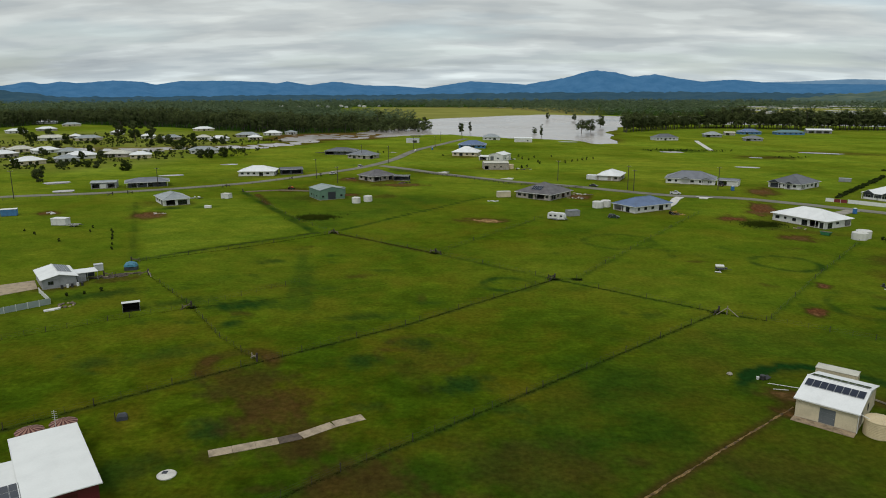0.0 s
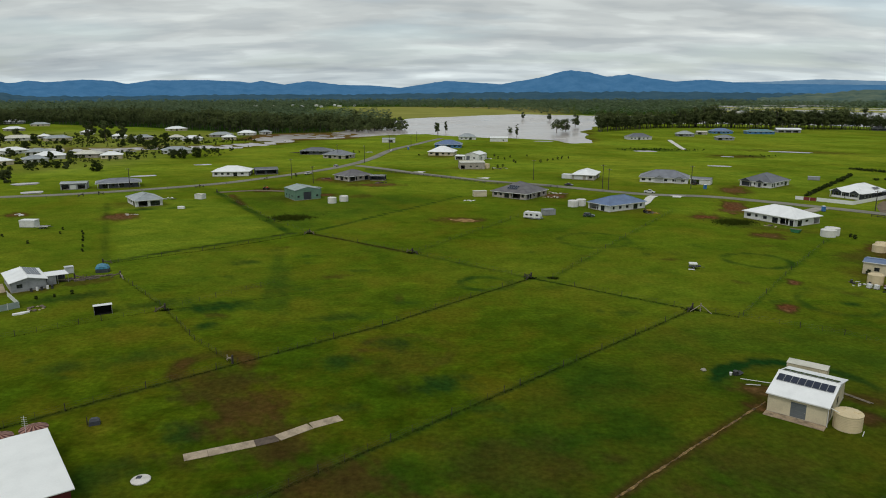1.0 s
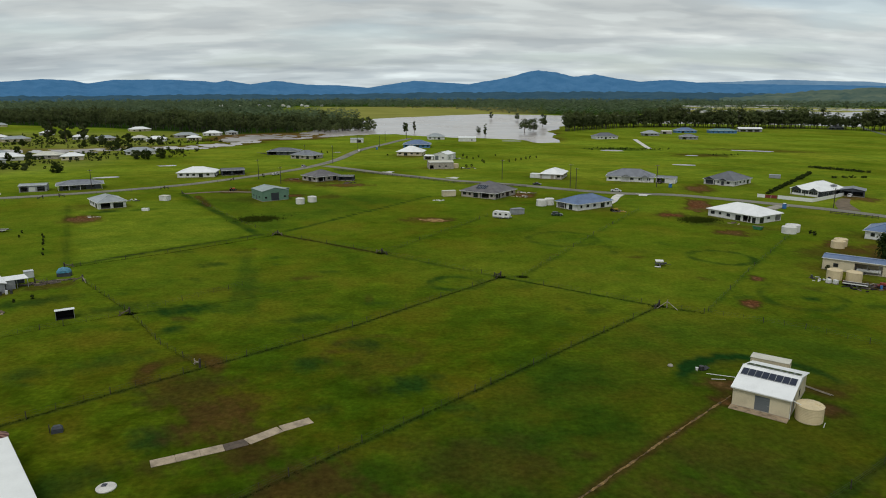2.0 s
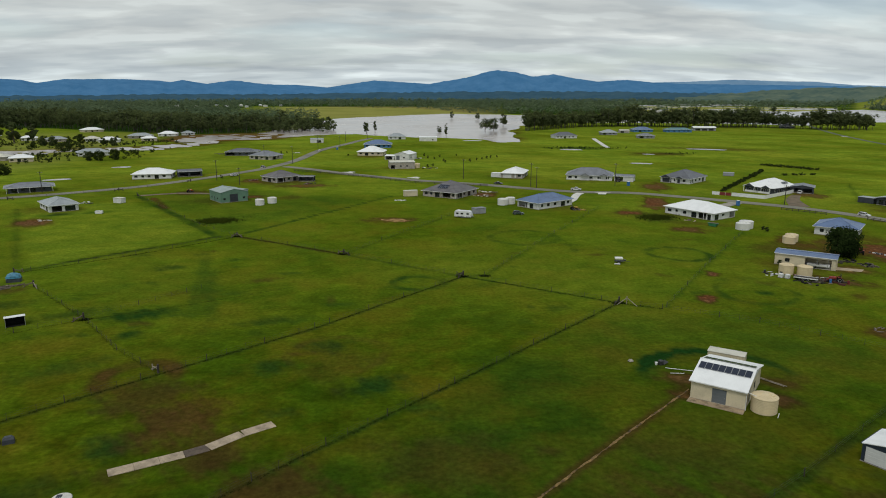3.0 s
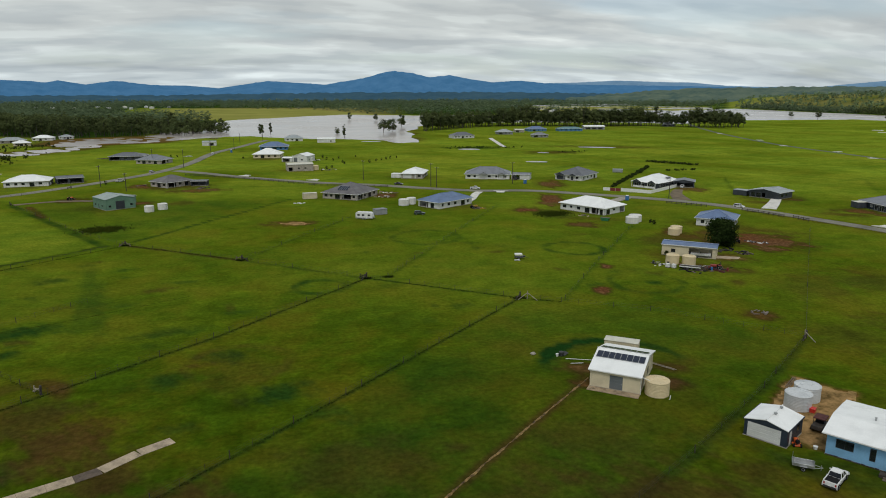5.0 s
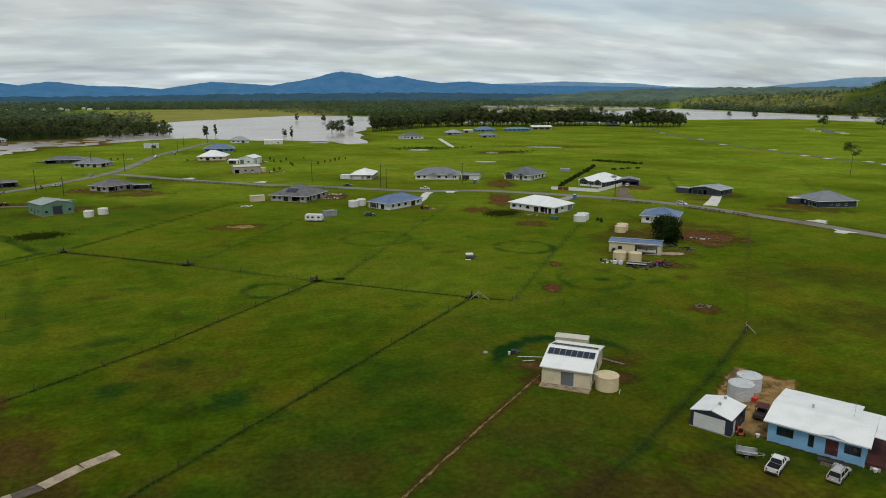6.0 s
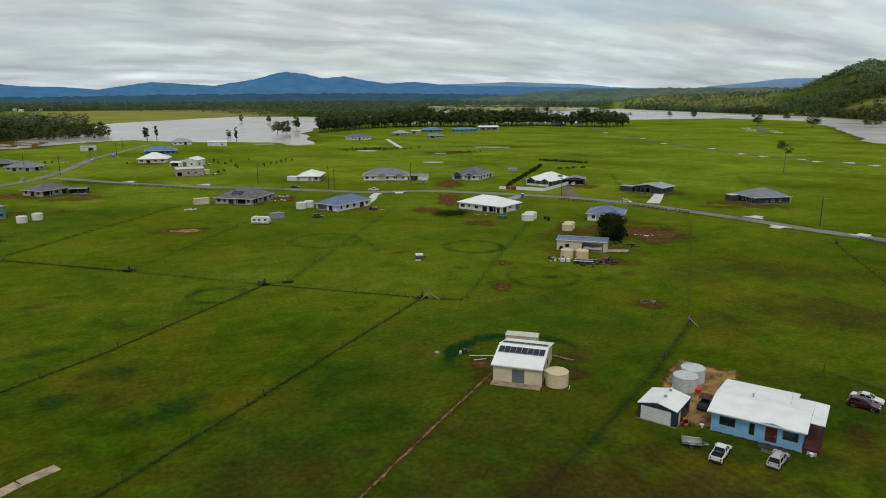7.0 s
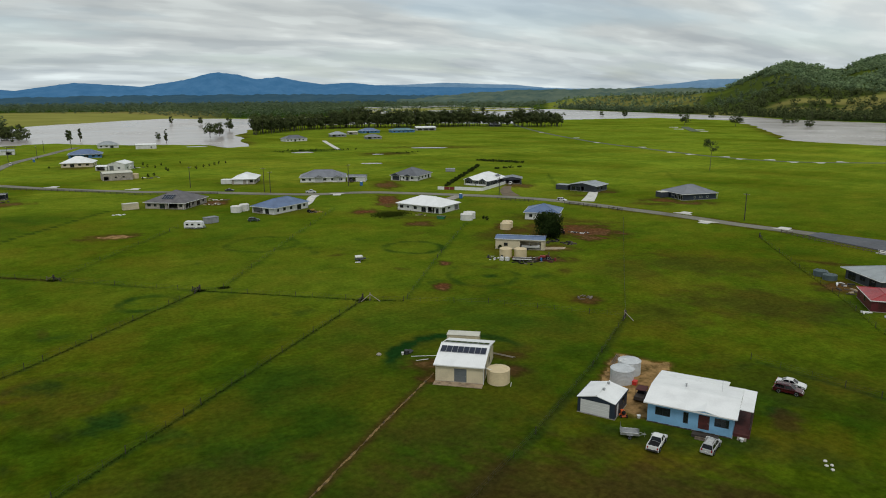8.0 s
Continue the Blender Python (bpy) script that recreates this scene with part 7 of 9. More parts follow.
def boulder(x, y, r, label, material=CONCRETE, name="boulder"):
    g = Geo()
    n = 9
    rr_ = random.Random(int(x * 31 + y))
    rings_ = []
    for k, (q, z) in enumerate([(0.75, -0.1), (1.0, 0.25), (0.85, 0.6), (0.4, 0.85)]):
        rings_.append([(r * q * rr_.uniform(0.8, 1.15) * math.cos(2 * math.pi * i / n), r * q * rr_.uniform(0.8, 1.15) * math.sin(2 * math.pi * i / n), r * z) for i in range(n)])
    t = thing(name, (x, y), 0, label, "rock")
    part("stone", g.loft(rings_), material, t)
    return t


boulder(48.7, 109.2, 0.5, "pale rock at the end of the grassy bank")
post = thing("marker_post", (61.6, 85.6), 0, "short leaning white marker post", "post")
part("stake", Geo().tube((0, 0, -0.2), (0.25, 0.1, 0.7), 0.06, n=6), TRIM_WHITE, post)

# ---- the blue house and its yard ----
house_blue, w, d = house((71.9, 65.6), (78.1, 55.8), 10.2, "sky blue weatherboard house with a white roof", BLUE_WALL, WHITE_ROOF, 3.1, 6.5, 0.55,
                         front=[(1.1, 3.2, 1.35, 2.6, "w"), (5.0, 5.7, 0.9, 2.6, "w"), (7.05, 8.55, 0.5, 2.65, "d"), (9.2, 11.1, 1.35, 2.6, "w")],
                         right=[(3.4, 5.6, 0.5, 2.6, "w"), (6.4, 8.4, 0.5, 2.6, "w")], left=[(2, 3.4, 1.3, 2.5, "w"), (6, 7.4, 1.3, 2.5, "w")], back=[(1.5, 3, 1.3, 2.5, "w"), (6, 9, 0.5, 2.6, "w")],
                         gable=True, along="x", door_mat=DECK_RED, plinth=0.14, cap=False, porch_posts=False, dormers=[(0.2, 3.9, 0.62, BLUE_WALL)])
hr = 3.24
part("rear_roof", Geo().slab((-w - 0.55, d + 0.6, hr + 0.02), (w - 1.7, d + 0.6, hr + 0.02), (w - 1.7, d + 3.4, hr - 0.42), (-w - 0.55, d + 3.4, hr - 0.42), 0.1), WHITE_ROOF, house_blue)
wall(house_blue, "rear_wing_wall", (w - 2.3, d + 0.02), (w - 2.3, d + 2.9), 2.8, [(0.6, 2.0, 1.3, 2.3)], BLUE_WALL, 0.16, 0.0)
wall(house_blue, "rear_wing_wall", (w - 2.3, d + 2.9), (-w, d + 2.9), 2.75, [(2, 4, 1.2, 2.3), (6, 7.4, 1.2, 2.3)], BLUE_WALL, 0.16, 0.0)
wall(house_blue, "rear_wing_wall", (-w, d + 2.75), (-w, d + 0.02), 2.8, [], BLUE_WALL, 0.16, 0.0)
part("side_roof", Geo().slab((w + 0.57, -d + 2.3, hr + 0.36), (w + 2.35, -d + 2.3, hr + 0.28), (w + 2.35, d - 0.2, hr + 0.26), (w + 0.57, d - 0.2, hr + 0.34), 0.1), WHITE_ROOF, house_blue)
part("side_deck", Geo().box(w + 0.06, w + 2.2, -d + 0.9, d - 0.4, -0.2, 0.46), DECK_RED, house_blue, "red-stained timber deck")
for k in range(6):
    y = -d + 0.8 + k * 1.8
    if -d + 2.2 < y < d:
        part("deck_post", Geo().block(w + 2.05, w + 2.17, y - 0.06, y + 0.06, 0.46, 3.5), DARK_TIMBER, house_blue)
part("deck_rail", Geo().box(w + 2.07, w + 2.15, -d + 1.0, d - 0.5, 1.35, 1.43), DARK_TIMBER, house_blue)
for k in range(18):
    y = -d + 1.0 + k * 0.5
    part("baluster", Geo().box(w + 2.09, w + 2.13, y, y + 0.04, 0.462, 1.348), DECK_RED, house_blue)
part("entry_deck", Geo().box(0.7, 4.2, -d - 1.9, -d - 0.9, -0.2, 0.40), DARK_TIMBER, house_blue, "dark timber entry deck")
for k in range(2):
    part("step", Geo().block(1.2, 3.6, -d - 2.25 - 0.3 * k, -d - 1.96 - 0.3 * k, -0.2, 0.27 - 0.14 * k), TIMBER, house_blue)
# Dark strip along the wall foot stands for the shade under the house.
for n in range(22):
    x = -w + 0.02 + n * (2 * w - 0.1) / 22
    part("base_shade", Geo().box(x, x + 0.50, -d - 0.085, -d - 0.056, -0.1, 0.13 + 0.04 * (n % 3)), DARK_TIMBER, house_blue)
part("vent", Geo().turned(-1.5, 1.5, [(0.12, 3.5), (0.12, 4.1), (0.2, 4.15), (0.05, 4.25)], 10), STEEL, house_blue)
part("antenna", Geo().tube((3.5, 2.0, 3.5), (3.5, 2.0, 5.6), 0.025, n=5).tube((2.9, 2.0, 5.5), (4.1, 2.0, 5.5), 0.018, n=5), STEEL, house_blue)
paving("patio", [(79.0, 54.2), (81.2, 55.6), (80.6, 56.6), (78.4, 55.2)], 0.1, CONCRETE, "small concrete landing beside the deck", "patio")

garage, w, d = house((65.1, 73.1), (67.9, 68.1), 6.1, "navy steel garage with a white roof and roller door", NAVY_WALL, WHITE_ROOF_Y, 2.45, 13, 0.1,
                     front=[(0.45, 4.9, 0.13, 2.25, "g")], right=[D(0.7), W(3.6, 1.1)], back=[], left=[], name="garage", category="garage", gable=True, along="y", trim=NAVY_WALL)
part("vent", Geo().turned(0.3, -0.5, [(0.14, 3.0), (0.14, 3.35), (0.24, 3.4), (0.22, 3.55), (0.05, 3.62)], 12), STEEL, garage)
part("vent", Geo().turned(0.2, 2.0, [(0.14, 3.0), (0.14, 3.35), (0.24, 3.4), (0.22, 3.55), (0.05, 3.62)], 12), STEEL, garage)
tank(78.9, 78.0, 1.92, 2.35, STEEL_TANK, "round grey steel water tank on bare earth", group="yard tanks", ribs=16, pipe=True)
tank(82.5, 80.0, 1.92, 2.35, STEEL_TANK, "round grey steel water tank on bare earth", group="yard tanks", ribs=16, pipe=True)
bin_ = thing("crate", (79.9, 76.0), 30, "bright red plastic crate against a tank", "crate")
part("box", Geo().block(-0.5, 0.5, -0.35, 0.35, 0.0, 0.55, 0.04), RED_PLASTIC, bin_)
part("lid", Geo().block(-0.53, 0.53, -0.38, 0.38, 0.552, 0.64, 0.03), RED_PLASTIC, bin_)
pole_stack((84.6, 85.6), 33, 5.2, 3, "long pale planks beside the tanks", TIMBER, "timber_stack")
car(67.7, 59.7, 29, CAR_WHITE, "white pickup with a black open tray", "ute", "pickup", "pickup")
car(73.2, 55.3, 24, CAR_SILVER, "silver station wagon parked on grass", "wagon")
car(98.7, 61.2, -64, CAR_RED, "dark red hatchback parked on grass", "wagon")
car(101.3, 62.5, -64, CAR_WHITE, "white sedan parked on grass", "sedan")
box_trailer(66.3, 63.5, -40, "galvanised box trailer with upright posts")
buggy = thing("farm_buggy", (76.6, 71.4), 210, "dark brown farm buggy under a canopy", "buggy")
part("body", Geo().block(-1.5, 1.5, -0.75, 0.75, 0.4, 0.95, 0.08), DARK_TIMBER, buggy)
part("canopy", Geo().block(-1.3, 0.7, -0.8, 0.8, 1.75, 1.87, 0.05), DECK_RED, buggy, "dark brown canopy")
for x in (-1.2, 0.6):
    for y in (-0.7, 0.7):
        part("canopy_post", Geo().tube((x, y, 0.9), (x, y, 1.76), 0.03, n=6), DARK_STEEL, buggy)
        wheel(buggy, x + 0.15 * (1 if x > 0 else -1), y * 1.1, 0.32, 0.24)
part("seat", Geo().block(-0.5, 0.0, -0.6, 0.6, 0.95, 1.3, 0.06), RUBBER, buggy)
mower = thing("ride_on_mower", (69.9, 68.4), 60, "orange ride-on mower beside the garage", "mower")
part("hood", Geo().block(0.1, 0.85, -0.3, 0.3, 0.35, 0.85, 0.08), ORANGE, mower)
part("seat", Geo().block(-0.55, -0.1, -0.25, 0.25, 0.55, 1.0, 0.06), RUBBER, mower)
part("deck", Geo().block(-0.5, 0.5, -0.55, 0.55, 0.12, 0.3, 0.04), ORANGE, mower)
part("steering_wheel", Geo().tube((0.05, 0, 0.8), (-0.1, 0, 1.1), 0.03, n=6), DARK_STEEL, mower)
for x, y, r in ((-0.45, -0.45, 0.25), (-0.45, 0.45, 0.25), (0.6, -0.42, 0.18), (0.6, 0.42, 0.18)):
    wheel(mower, x, y, r, 0.2)
for x, y in ((83.5, 45.7), (83.2, 44.6), (82.5, 44.9), (82.2, 43.9)):
    boulder(x, y, 0.27, "pale round stone in a garden bed", PALE_CONCRETE)
for x, y in ((71.6, 66.9), (78.6, 54.6), (75.0, 57.2)):
    pot = thing("plant_pot", (x, y), 0, "white pot by the house wall", "pot")
    part("pot", Geo().turned(0, 0, [(0.2, 0), (0.3, 0.42), (0.32, 0.45), (0.26, 0.45), (0.24, 0.38)], 14), TRIM_WHITE, pot)

# ---- the cream shed and its yard ----
sc, w, d = house((117.2, 172.3), (128.6, 162.4), 6.5, "cream shed with a blue roof and an open bay", CREAM_WALL, BLUE_ROOF, 3.1, 7, 0.25,
                 front=[(2.6, 3.8, 1.0, 2.0, "w"), (7.6, 14.0, 0.13, 2.7, "o")], right=[(1.0, 5.0, 0.13, 2.6, "o")], back=[], name="shed", category="shed", gable=True, along="x", trim=TRIM_WHITE)
for x in (w - 4.6, w - 2.0):
    part("bay_post", Geo().block(x, x + 0.12, -d + 0.02, -d + 0.14, 0.12, 3.05), STEEL, sc)
boat = thing("boat", (125.6, 165.6), -41, "white runabout boat parked in an open bay", "boat")
hull = [(-2.6, 0.95, 0.7), (-1.5, 1.0, 0.68), (0.8, 1.0, 0.72), (2.1, 0.6, 0.85), (2.9, 0.08, 1.0)]
part("hull", Geo().loft([[(x, -b, h + 0.5), (x, -b * 0.85, 0.75), (x, 0, 0.55), (x, b * 0.85, 0.75), (x, b, h + 0.5), (x, b * 0.6, h + 0.44), (x, -b * 0.6, h + 0.44)] for x, b, h in hull]), CAR_WHITE, boat)
part("windscreen", Geo().slab((0.3, -0.8, 1.25), (0.3, 0.8, 1.25), (0.0, 0.7, 1.7), (0.0, -0.7, 1.7), 0.03), CAR_GLASS, boat)
part("motor", Geo().block(-3.0, -2.6, -0.2, 0.2, 0.5, 1.5, 0.06), DARK_STEEL, boat)
part("trailer_frame", Geo().box(-2.2, 3.4, -0.06, 0.06, 0.42, 0.52), STEEL, boat)
for y in (-0.95, 0.95):
    wheel(boat, -0.8, y, 0.3, 0.2)
tank(113.8, 161.9, 1.82, 2.45, CREAM_TANK, "cream poly water tank in front of a shed", group="cream tanks")
tank(117.3, 159.3, 1.82, 2.45, CREAM_TANK, "cream poly water tank in front of a shed", group="cream tanks")
tank(138.0, 196.6, 1.95, 2.1, CREAM_TANK, "cream poly water tank on brown soil", group="paddock tanks")
tank(140.6, 199.2, 1.95, 2.2, CREAM_TANK, "cream poly water tank on brown soil", group="paddock tanks")
tank(135.9, 219.6, 2.35, 2.2, WHITE_TANK, "pale grey water tank beside the white house", group="house tanks")
tank(138.6, 222.0, 2.35, 2.4, WHITE_TANK, "pale grey water tank beside the white house", group="house tanks")
tank(-38.3, 294.8, 1.85, 2.3, WHITE_TANK, "white water tank near the green shed", group="shed tanks")
tank(-33.7, 299.4, 1.9, 2.3, WHITE_TANK, "white water tank near the green shed", group="shed tanks")
tank(64.0, 282.5, 2.2, 2.5, WHITE_TANK, "white water tank beside the blue-roofed house", group="side tanks")
tank(67.8, 284.6, 2.0, 2.6, WHITE_TANK, "white water tank beside the blue-roofed house", group="side tanks")
tank(43.5, 486.5, 2.2, 2.4, WHITE_TANK, "white water tank beside the white shed")
tank(41.5, 432.0, 2.3, 2.6, CREAM_TANK, "pale tank beside the beige building")
tank(172.9, 102.2, 1.7, 1.3, DARK_TANK, "low dark blue-grey water tank near a red shed", group="dark tanks")


def tote(x, y, turn):
    t = thing("water_tote", (x, y), turn, "white plastic tote in a wire cage", "tote")
    part("tote_body", Geo().block(-0.5, 0.5, -0.5, 0.5, 0.15, 1.1, 0.07), TRIM_WHITE, t)
    part("pallet", Geo().box(-0.55, 0.55, -0.55, 0.55, 0.0, 0.14), TIMBER, t)
    for z in (0.35, 0.7, 1.05):
        part("cage_bar", Geo().loft([[(-0.53, -0.53, z + q), (0.53, -0.53, z + q), (0.53, 0.53, z + q), (-0.53, 0.53, z + q)] for q in (0, 0.03)], False), STEEL, t)


tote(109.9, 158.2, 20)
tote(111.1, 157.2, 24)


def flat_trailer(x, y, turn, label, long_=5.5):
    t = thing("flat_trailer", (x, y), turn, label, "trailer")
    part("bed", Geo().block(-long_ / 2, long_ / 2, -1.0, 1.0, 0.7, 0.82, 0.02), DARK_TIMBER, t)
    part("side_rail", Geo().box(-long_ / 2, long_ / 2, -1.06, -1.003, 0.66, 0.9), TRIM_WHITE, t)
    part("side_rail", Geo().box(-long_ / 2, long_ / 2, 1.003, 1.06, 0.66, 0.9), TRIM_WHITE, t)
    for x0 in (-0.5, 0.5):
        for y0 in (-0.9, 0.9):
            wheel(t, x0, y0, 0.34, 0.22)
    part("drawbar", Geo().tube((long_ / 2, -0.5, 0.65), (long_ / 2 + 1.3, 0, 0.6), 0.05, n=6).tube((long_ / 2, 0.5, 0.65), (long_ / 2 + 1.3, 0, 0.6), 0.05, n=6), DARK_STEEL, t)
    return t


flat_trailer(114.6, 154.8, -40, "flat trailer with white side rails")


RUST_RED = paint("dull_red_paint", (0.30, 0.035, 0.022), 0.55, 0, 0.2)


def tractor(x, y, turn, colour, label):
    t = thing("tractor", (x, y), turn, label, "tractor")
    part("hood", Geo().block(0.1, 1.7, -0.38, 0.38, 0.75, 1.35, 0.08), colour, t)
    part("seat", Geo().block(-0.8, -0.35, -0.3, 0.3, 1.0, 1.5, 0.06), RUBBER, t)
    part("chassis", Geo().box(-0.9, 1.6, -0.22, 0.22, 0.5, 0.748), DARK_STEEL, t)
    part("roll_bar", Geo().tube((-0.85, -0.45, 0.9), (-0.85, -0.45, 2.1), 0.05, n=6).tube((-0.85, 0.45, 0.9), (-0.85, 0.45, 2.1), 0.05, n=6).tube((-0.85, -0.45, 2.1), (-0.85, 0.45, 2.1), 0.05, n=6), DARK_STEEL, t)
    part("exhaust", Geo().tube((0.9, 0.2, 1.3), (0.9, 0.2, 2.0), 0.04, n=6), DARK_STEEL, t)
    for y0 in (-0.75, 0.75):
        wheel(t, -0.6, y0, 0.62, 0.36)
        wheel(t, 1.3, y0 * 0.9, 0.36, 0.24)
        part("fender", Geo().block(-1.1, -0.1, y0 - 0.2, y0 + 0.2, 1.28, 1.36, 0.03), colour, t)
    part("loader_arm", Geo().tube((0.3, 0.5, 1.2), (2.4, 0.5, 0.5), 0.06, n=6), colour, t)
    part("loader_arm", Geo().tube((0.3, -0.5, 1.2), (2.4, -0.5, 0.5), 0.06, n=6), colour, t)
    part("bucket", Geo().profile([(2.35, 0.15), (2.9, 0.12), (2.95, 0.2), (2.5, 0.3), (2.45, 0.7), (2.35, 0.7)], -0.75, 0.75), DARK_STEEL, t)
    return t


tractor(121.3, 152.4, 150, RUST_RED, "faded red tractor with a front bucket among clutter")
tractor(149.4, 179.6, 60, RUST_RED, "red tractor parked under the dark tree")
tractor(89.8, 265.8, 10, YELLOW, "ochre yellow loader on bare soil")
tractor(-75.7, 336.0, 70, ORANGE, "small orange loader on red soil")
drng = random.Random(9)
for n in range(16):
    x, y = 108.5 + n * 0.95 + drng.uniform(-0.8, 0.8), 163.5 - n * 0.82 + drng.uniform(-1.6, 1.2)
    if n % 3 == 0:
        t = thing("drum", (x, y), 0, "rusty steel drum in the cluttered yard", "drum", "yard drums")
        part("shell", Geo().turned(0, 0, [(0.28, 0), (0.29, 0.02), (0.29, 0.3), (0.31, 0.32), (0.29, 0.34), (0.29, 0.6), (0.31, 0.62), (0.29, 0.64), (0.29, 0.88), (0.25, 0.88)], 14), [DARK_STEEL, BLUE_PLASTIC, DARK_RED_CLOTH][n % 3 if n < 6 else (n // 3) % 3], t)
    elif n % 3 == 1:
        t = thing("pallet", (x, y), drng.uniform(0, 90), "weathered timber pallet lying on soil", "pallet", "yard pallets")
        for k in range(5):
            part("board", Geo().box(-0.6, 0.6, -0.5 + k * 0.22, -0.38 + k * 0.22, 0.1, 0.13), TIMBER, t)
        for k in range(3):
            part("bearer", Geo().box(-0.6 + k * 0.55, -0.5 + k * 0.55, -0.5, 0.5, 0.0, 0.098), TIMBER, t)
    else:
        t = thing("scrap_heap", (x, y), drng.uniform(0, 360), "low heap of dark scrap and timber offcuts", "scrap", "scrap heaps")
        for k in range(4):
            a = drng.uniform(0, 6.28)
            part("offcut", Geo().tube((0.2 * k - 0.4, 0, 0.08 + 0.07 * k), (0.2 * k - 0.4 + 1.2 * math.cos(a), 1.2 * math.sin(a), 0.1 + 0.08 * k), 0.06, n=5), [TIMBER, DARK_STEEL, DARK_TIMBER, TRIM_WHITE][k], t)
paving("slab", [(128.6, 163.6), (134.8, 160.5), (137.0, 162.4), (131.0, 166.0)], 0.04, TAN, "worn sandy hardstand", "hardstand")

# ---- the side road's yards ----
car(197.2, 237.6, -66, CAR_WHITE, "white four-wheel drive on the road verge", "wagon")
car(109.2, 321.3, -25, CAR_WHITE, "white pickup parked on the road", "ute", "pickup", "pickup")
car(76.0, 347.0, -35, CAR_DARK, "dark sedan parked at the road edge", "sedan")
car(64.9, 258.6, -15, CAR_GREEN, "dark green farm four-wheel drive on grass", "wagon")
car(-65.2, 400.3, 55, CAR_WHITE, "white pickup on the road verge", "ute", "pickup", "pickup")
car(-54.0, 442.0, 68, CAR_SILVER, "silver van parked by the road", "wagon")
car(-23.5, 560.0, 80, CAR_WHITE, "white wagon on the country road", "wagon")
car(142.0, 349.0, 60, CAR_DARK, "charcoal pickup at the open garage", "ute", "pickup", "pickup")
car(211.5, 297.5, 50, CAR_WHITE, "white car inside the dark carport", "wagon")
caravan(42.4, 254.2, -27, "long white caravan parked on grass")
crate("garden_shed", (48.2, 261.2), (52.8, 262.8), 3.0, 2.2, GREY_WALL, "small grey cabin beside the caravan", "shed", GREY_ROOF)
crate("shipping_container", (24.4, 311.0), (30.5, 312.0), 2.6, 2.6, CREAM_WALL, "pale grey storage container beside the brick house", "container", CREAM_ROOF)
crate("garden_shed", (-101.2, 307.5), (-97.6, 306.0), 3.0, 2.2, WHITE_WALL, "small white shed on grass", "shed", CREAM_ROOF)
crate("garden_shed", (-141.8, 242.4), (-136.4, 242.0), 3.2, 2.5, WHITE_WALL, "white site shed on the paddock", "shed", WHITE_ROOF)
flat_trailer(-132.6, 240.6, 5, "white flat trailer beside the site shed", 4.2)
crate("water_trough", (-99.6, 280.6), (-97.0, 280.4), 1.4, 1.0, TRIM_WHITE, "white stock crate on grass", "crate")
crate("shipping_container", (-171.0, 259.8), (-166.0, 262.0), 3.0, 2.6, STRONG_BLUE_WALL, "blue shed with a white roof", "shed", WHITE_ROOF)
crate("garden_shed", (212.0, 367.5), (217.0, 364.5), 3.5, 1.8, GREY_WALL, "small grey shed in the long grass", "shed", MID_ROOF)
for x, y in ((140.8, 332.8), (163.0, 268.6), (-10, 575)):
    t = thing("portable_toilet", (x, y), 20, "blue portable site toilet", "toilet", "site toilets")
    part("cabin", Geo().block(-0.6, 0.6, -0.6, 0.6, 0.1, 2.1, 0.06), BLUE_PLASTIC, t)
    part("roof", Geo().turned(0, 0, [(0.86, 2.1), (0.8, 2.25), (0.3, 2.36)], 4), TRIM_WHITE, t)
    part("door", Geo().box(-0.42, 0.42, -0.64, -0.602, 0.2, 2.0), BLUE_PLASTIC, t)
    part("base", Geo().box(-0.65, 0.65, -0.65, 0.65, -0.1, 0.098), DARK_STEEL, t)
skip = thing("rubbish_skip", (128.4, 226.0), -50, "green steel rubbish skip on grass", "skip")
part("skip_body", Geo().loft([[(-1.2, -0.75, 0.1), (1.2, -0.75, 0.1), (1.2, 0.75, 0.1), (-1.2, 0.75, 0.1)], [(-1.75, -0.85, 1.2), (1.75, -0.85, 1.2), (1.75, 0.85, 1.2), (-1.75, 0.85, 1.2)]]), GREEN_PLASTIC, skip)
part("load", Geo().box(-1.5, 1.5, -0.7, 0.7, 1.203, 1.26), TIMBER, skip)
cart = thing("farm_trailer", (74.6, 178.6), -14, "small white covered farm trailer in the paddock", "trailer")
part("bed", Geo().block(-1.6, 0.9, -0.8, 0.8, 0.55, 0.7, 0.03), DARK_STEEL, cart)
part("cover", Geo().block(-1.55, 0.6, -0.85, 0.85, 1.25, 1.6, 0.06), TRIM_WHITE, cart, "white canvas cover")
for x, y in ((-1.4, -0.75), (-1.4, 0.75), (0.5, -0.75), (0.5, 0.75)):
    part("upright", Geo().tube((x, y, 0.69), (x, y, 1.27), 0.04, n=6), DARK_STEEL, cart)
for y in (-0.85, 0.85):
    wheel(cart, -0.4, y, 0.34, 0.22)
part("drawbar", Geo().tube((0.9, 0, 0.6), (2.6, 0, 0.45), 0.06, n=6), DARK_STEEL, cart)
part("tool_box", Geo().block(0.92, 1.5, -0.45, 0.45, 0.6, 0.95, 0.03), DARK_STEEL, cart)
part("dropped_sheet", Geo().slab((-1.9, -1.9, 0.1), (-0.2, -2.1, 0.1), (-0.3, -1.2, 0.16), (-1.7, -1.1, 0.14), 0.03), TRIM_WHITE, cart)

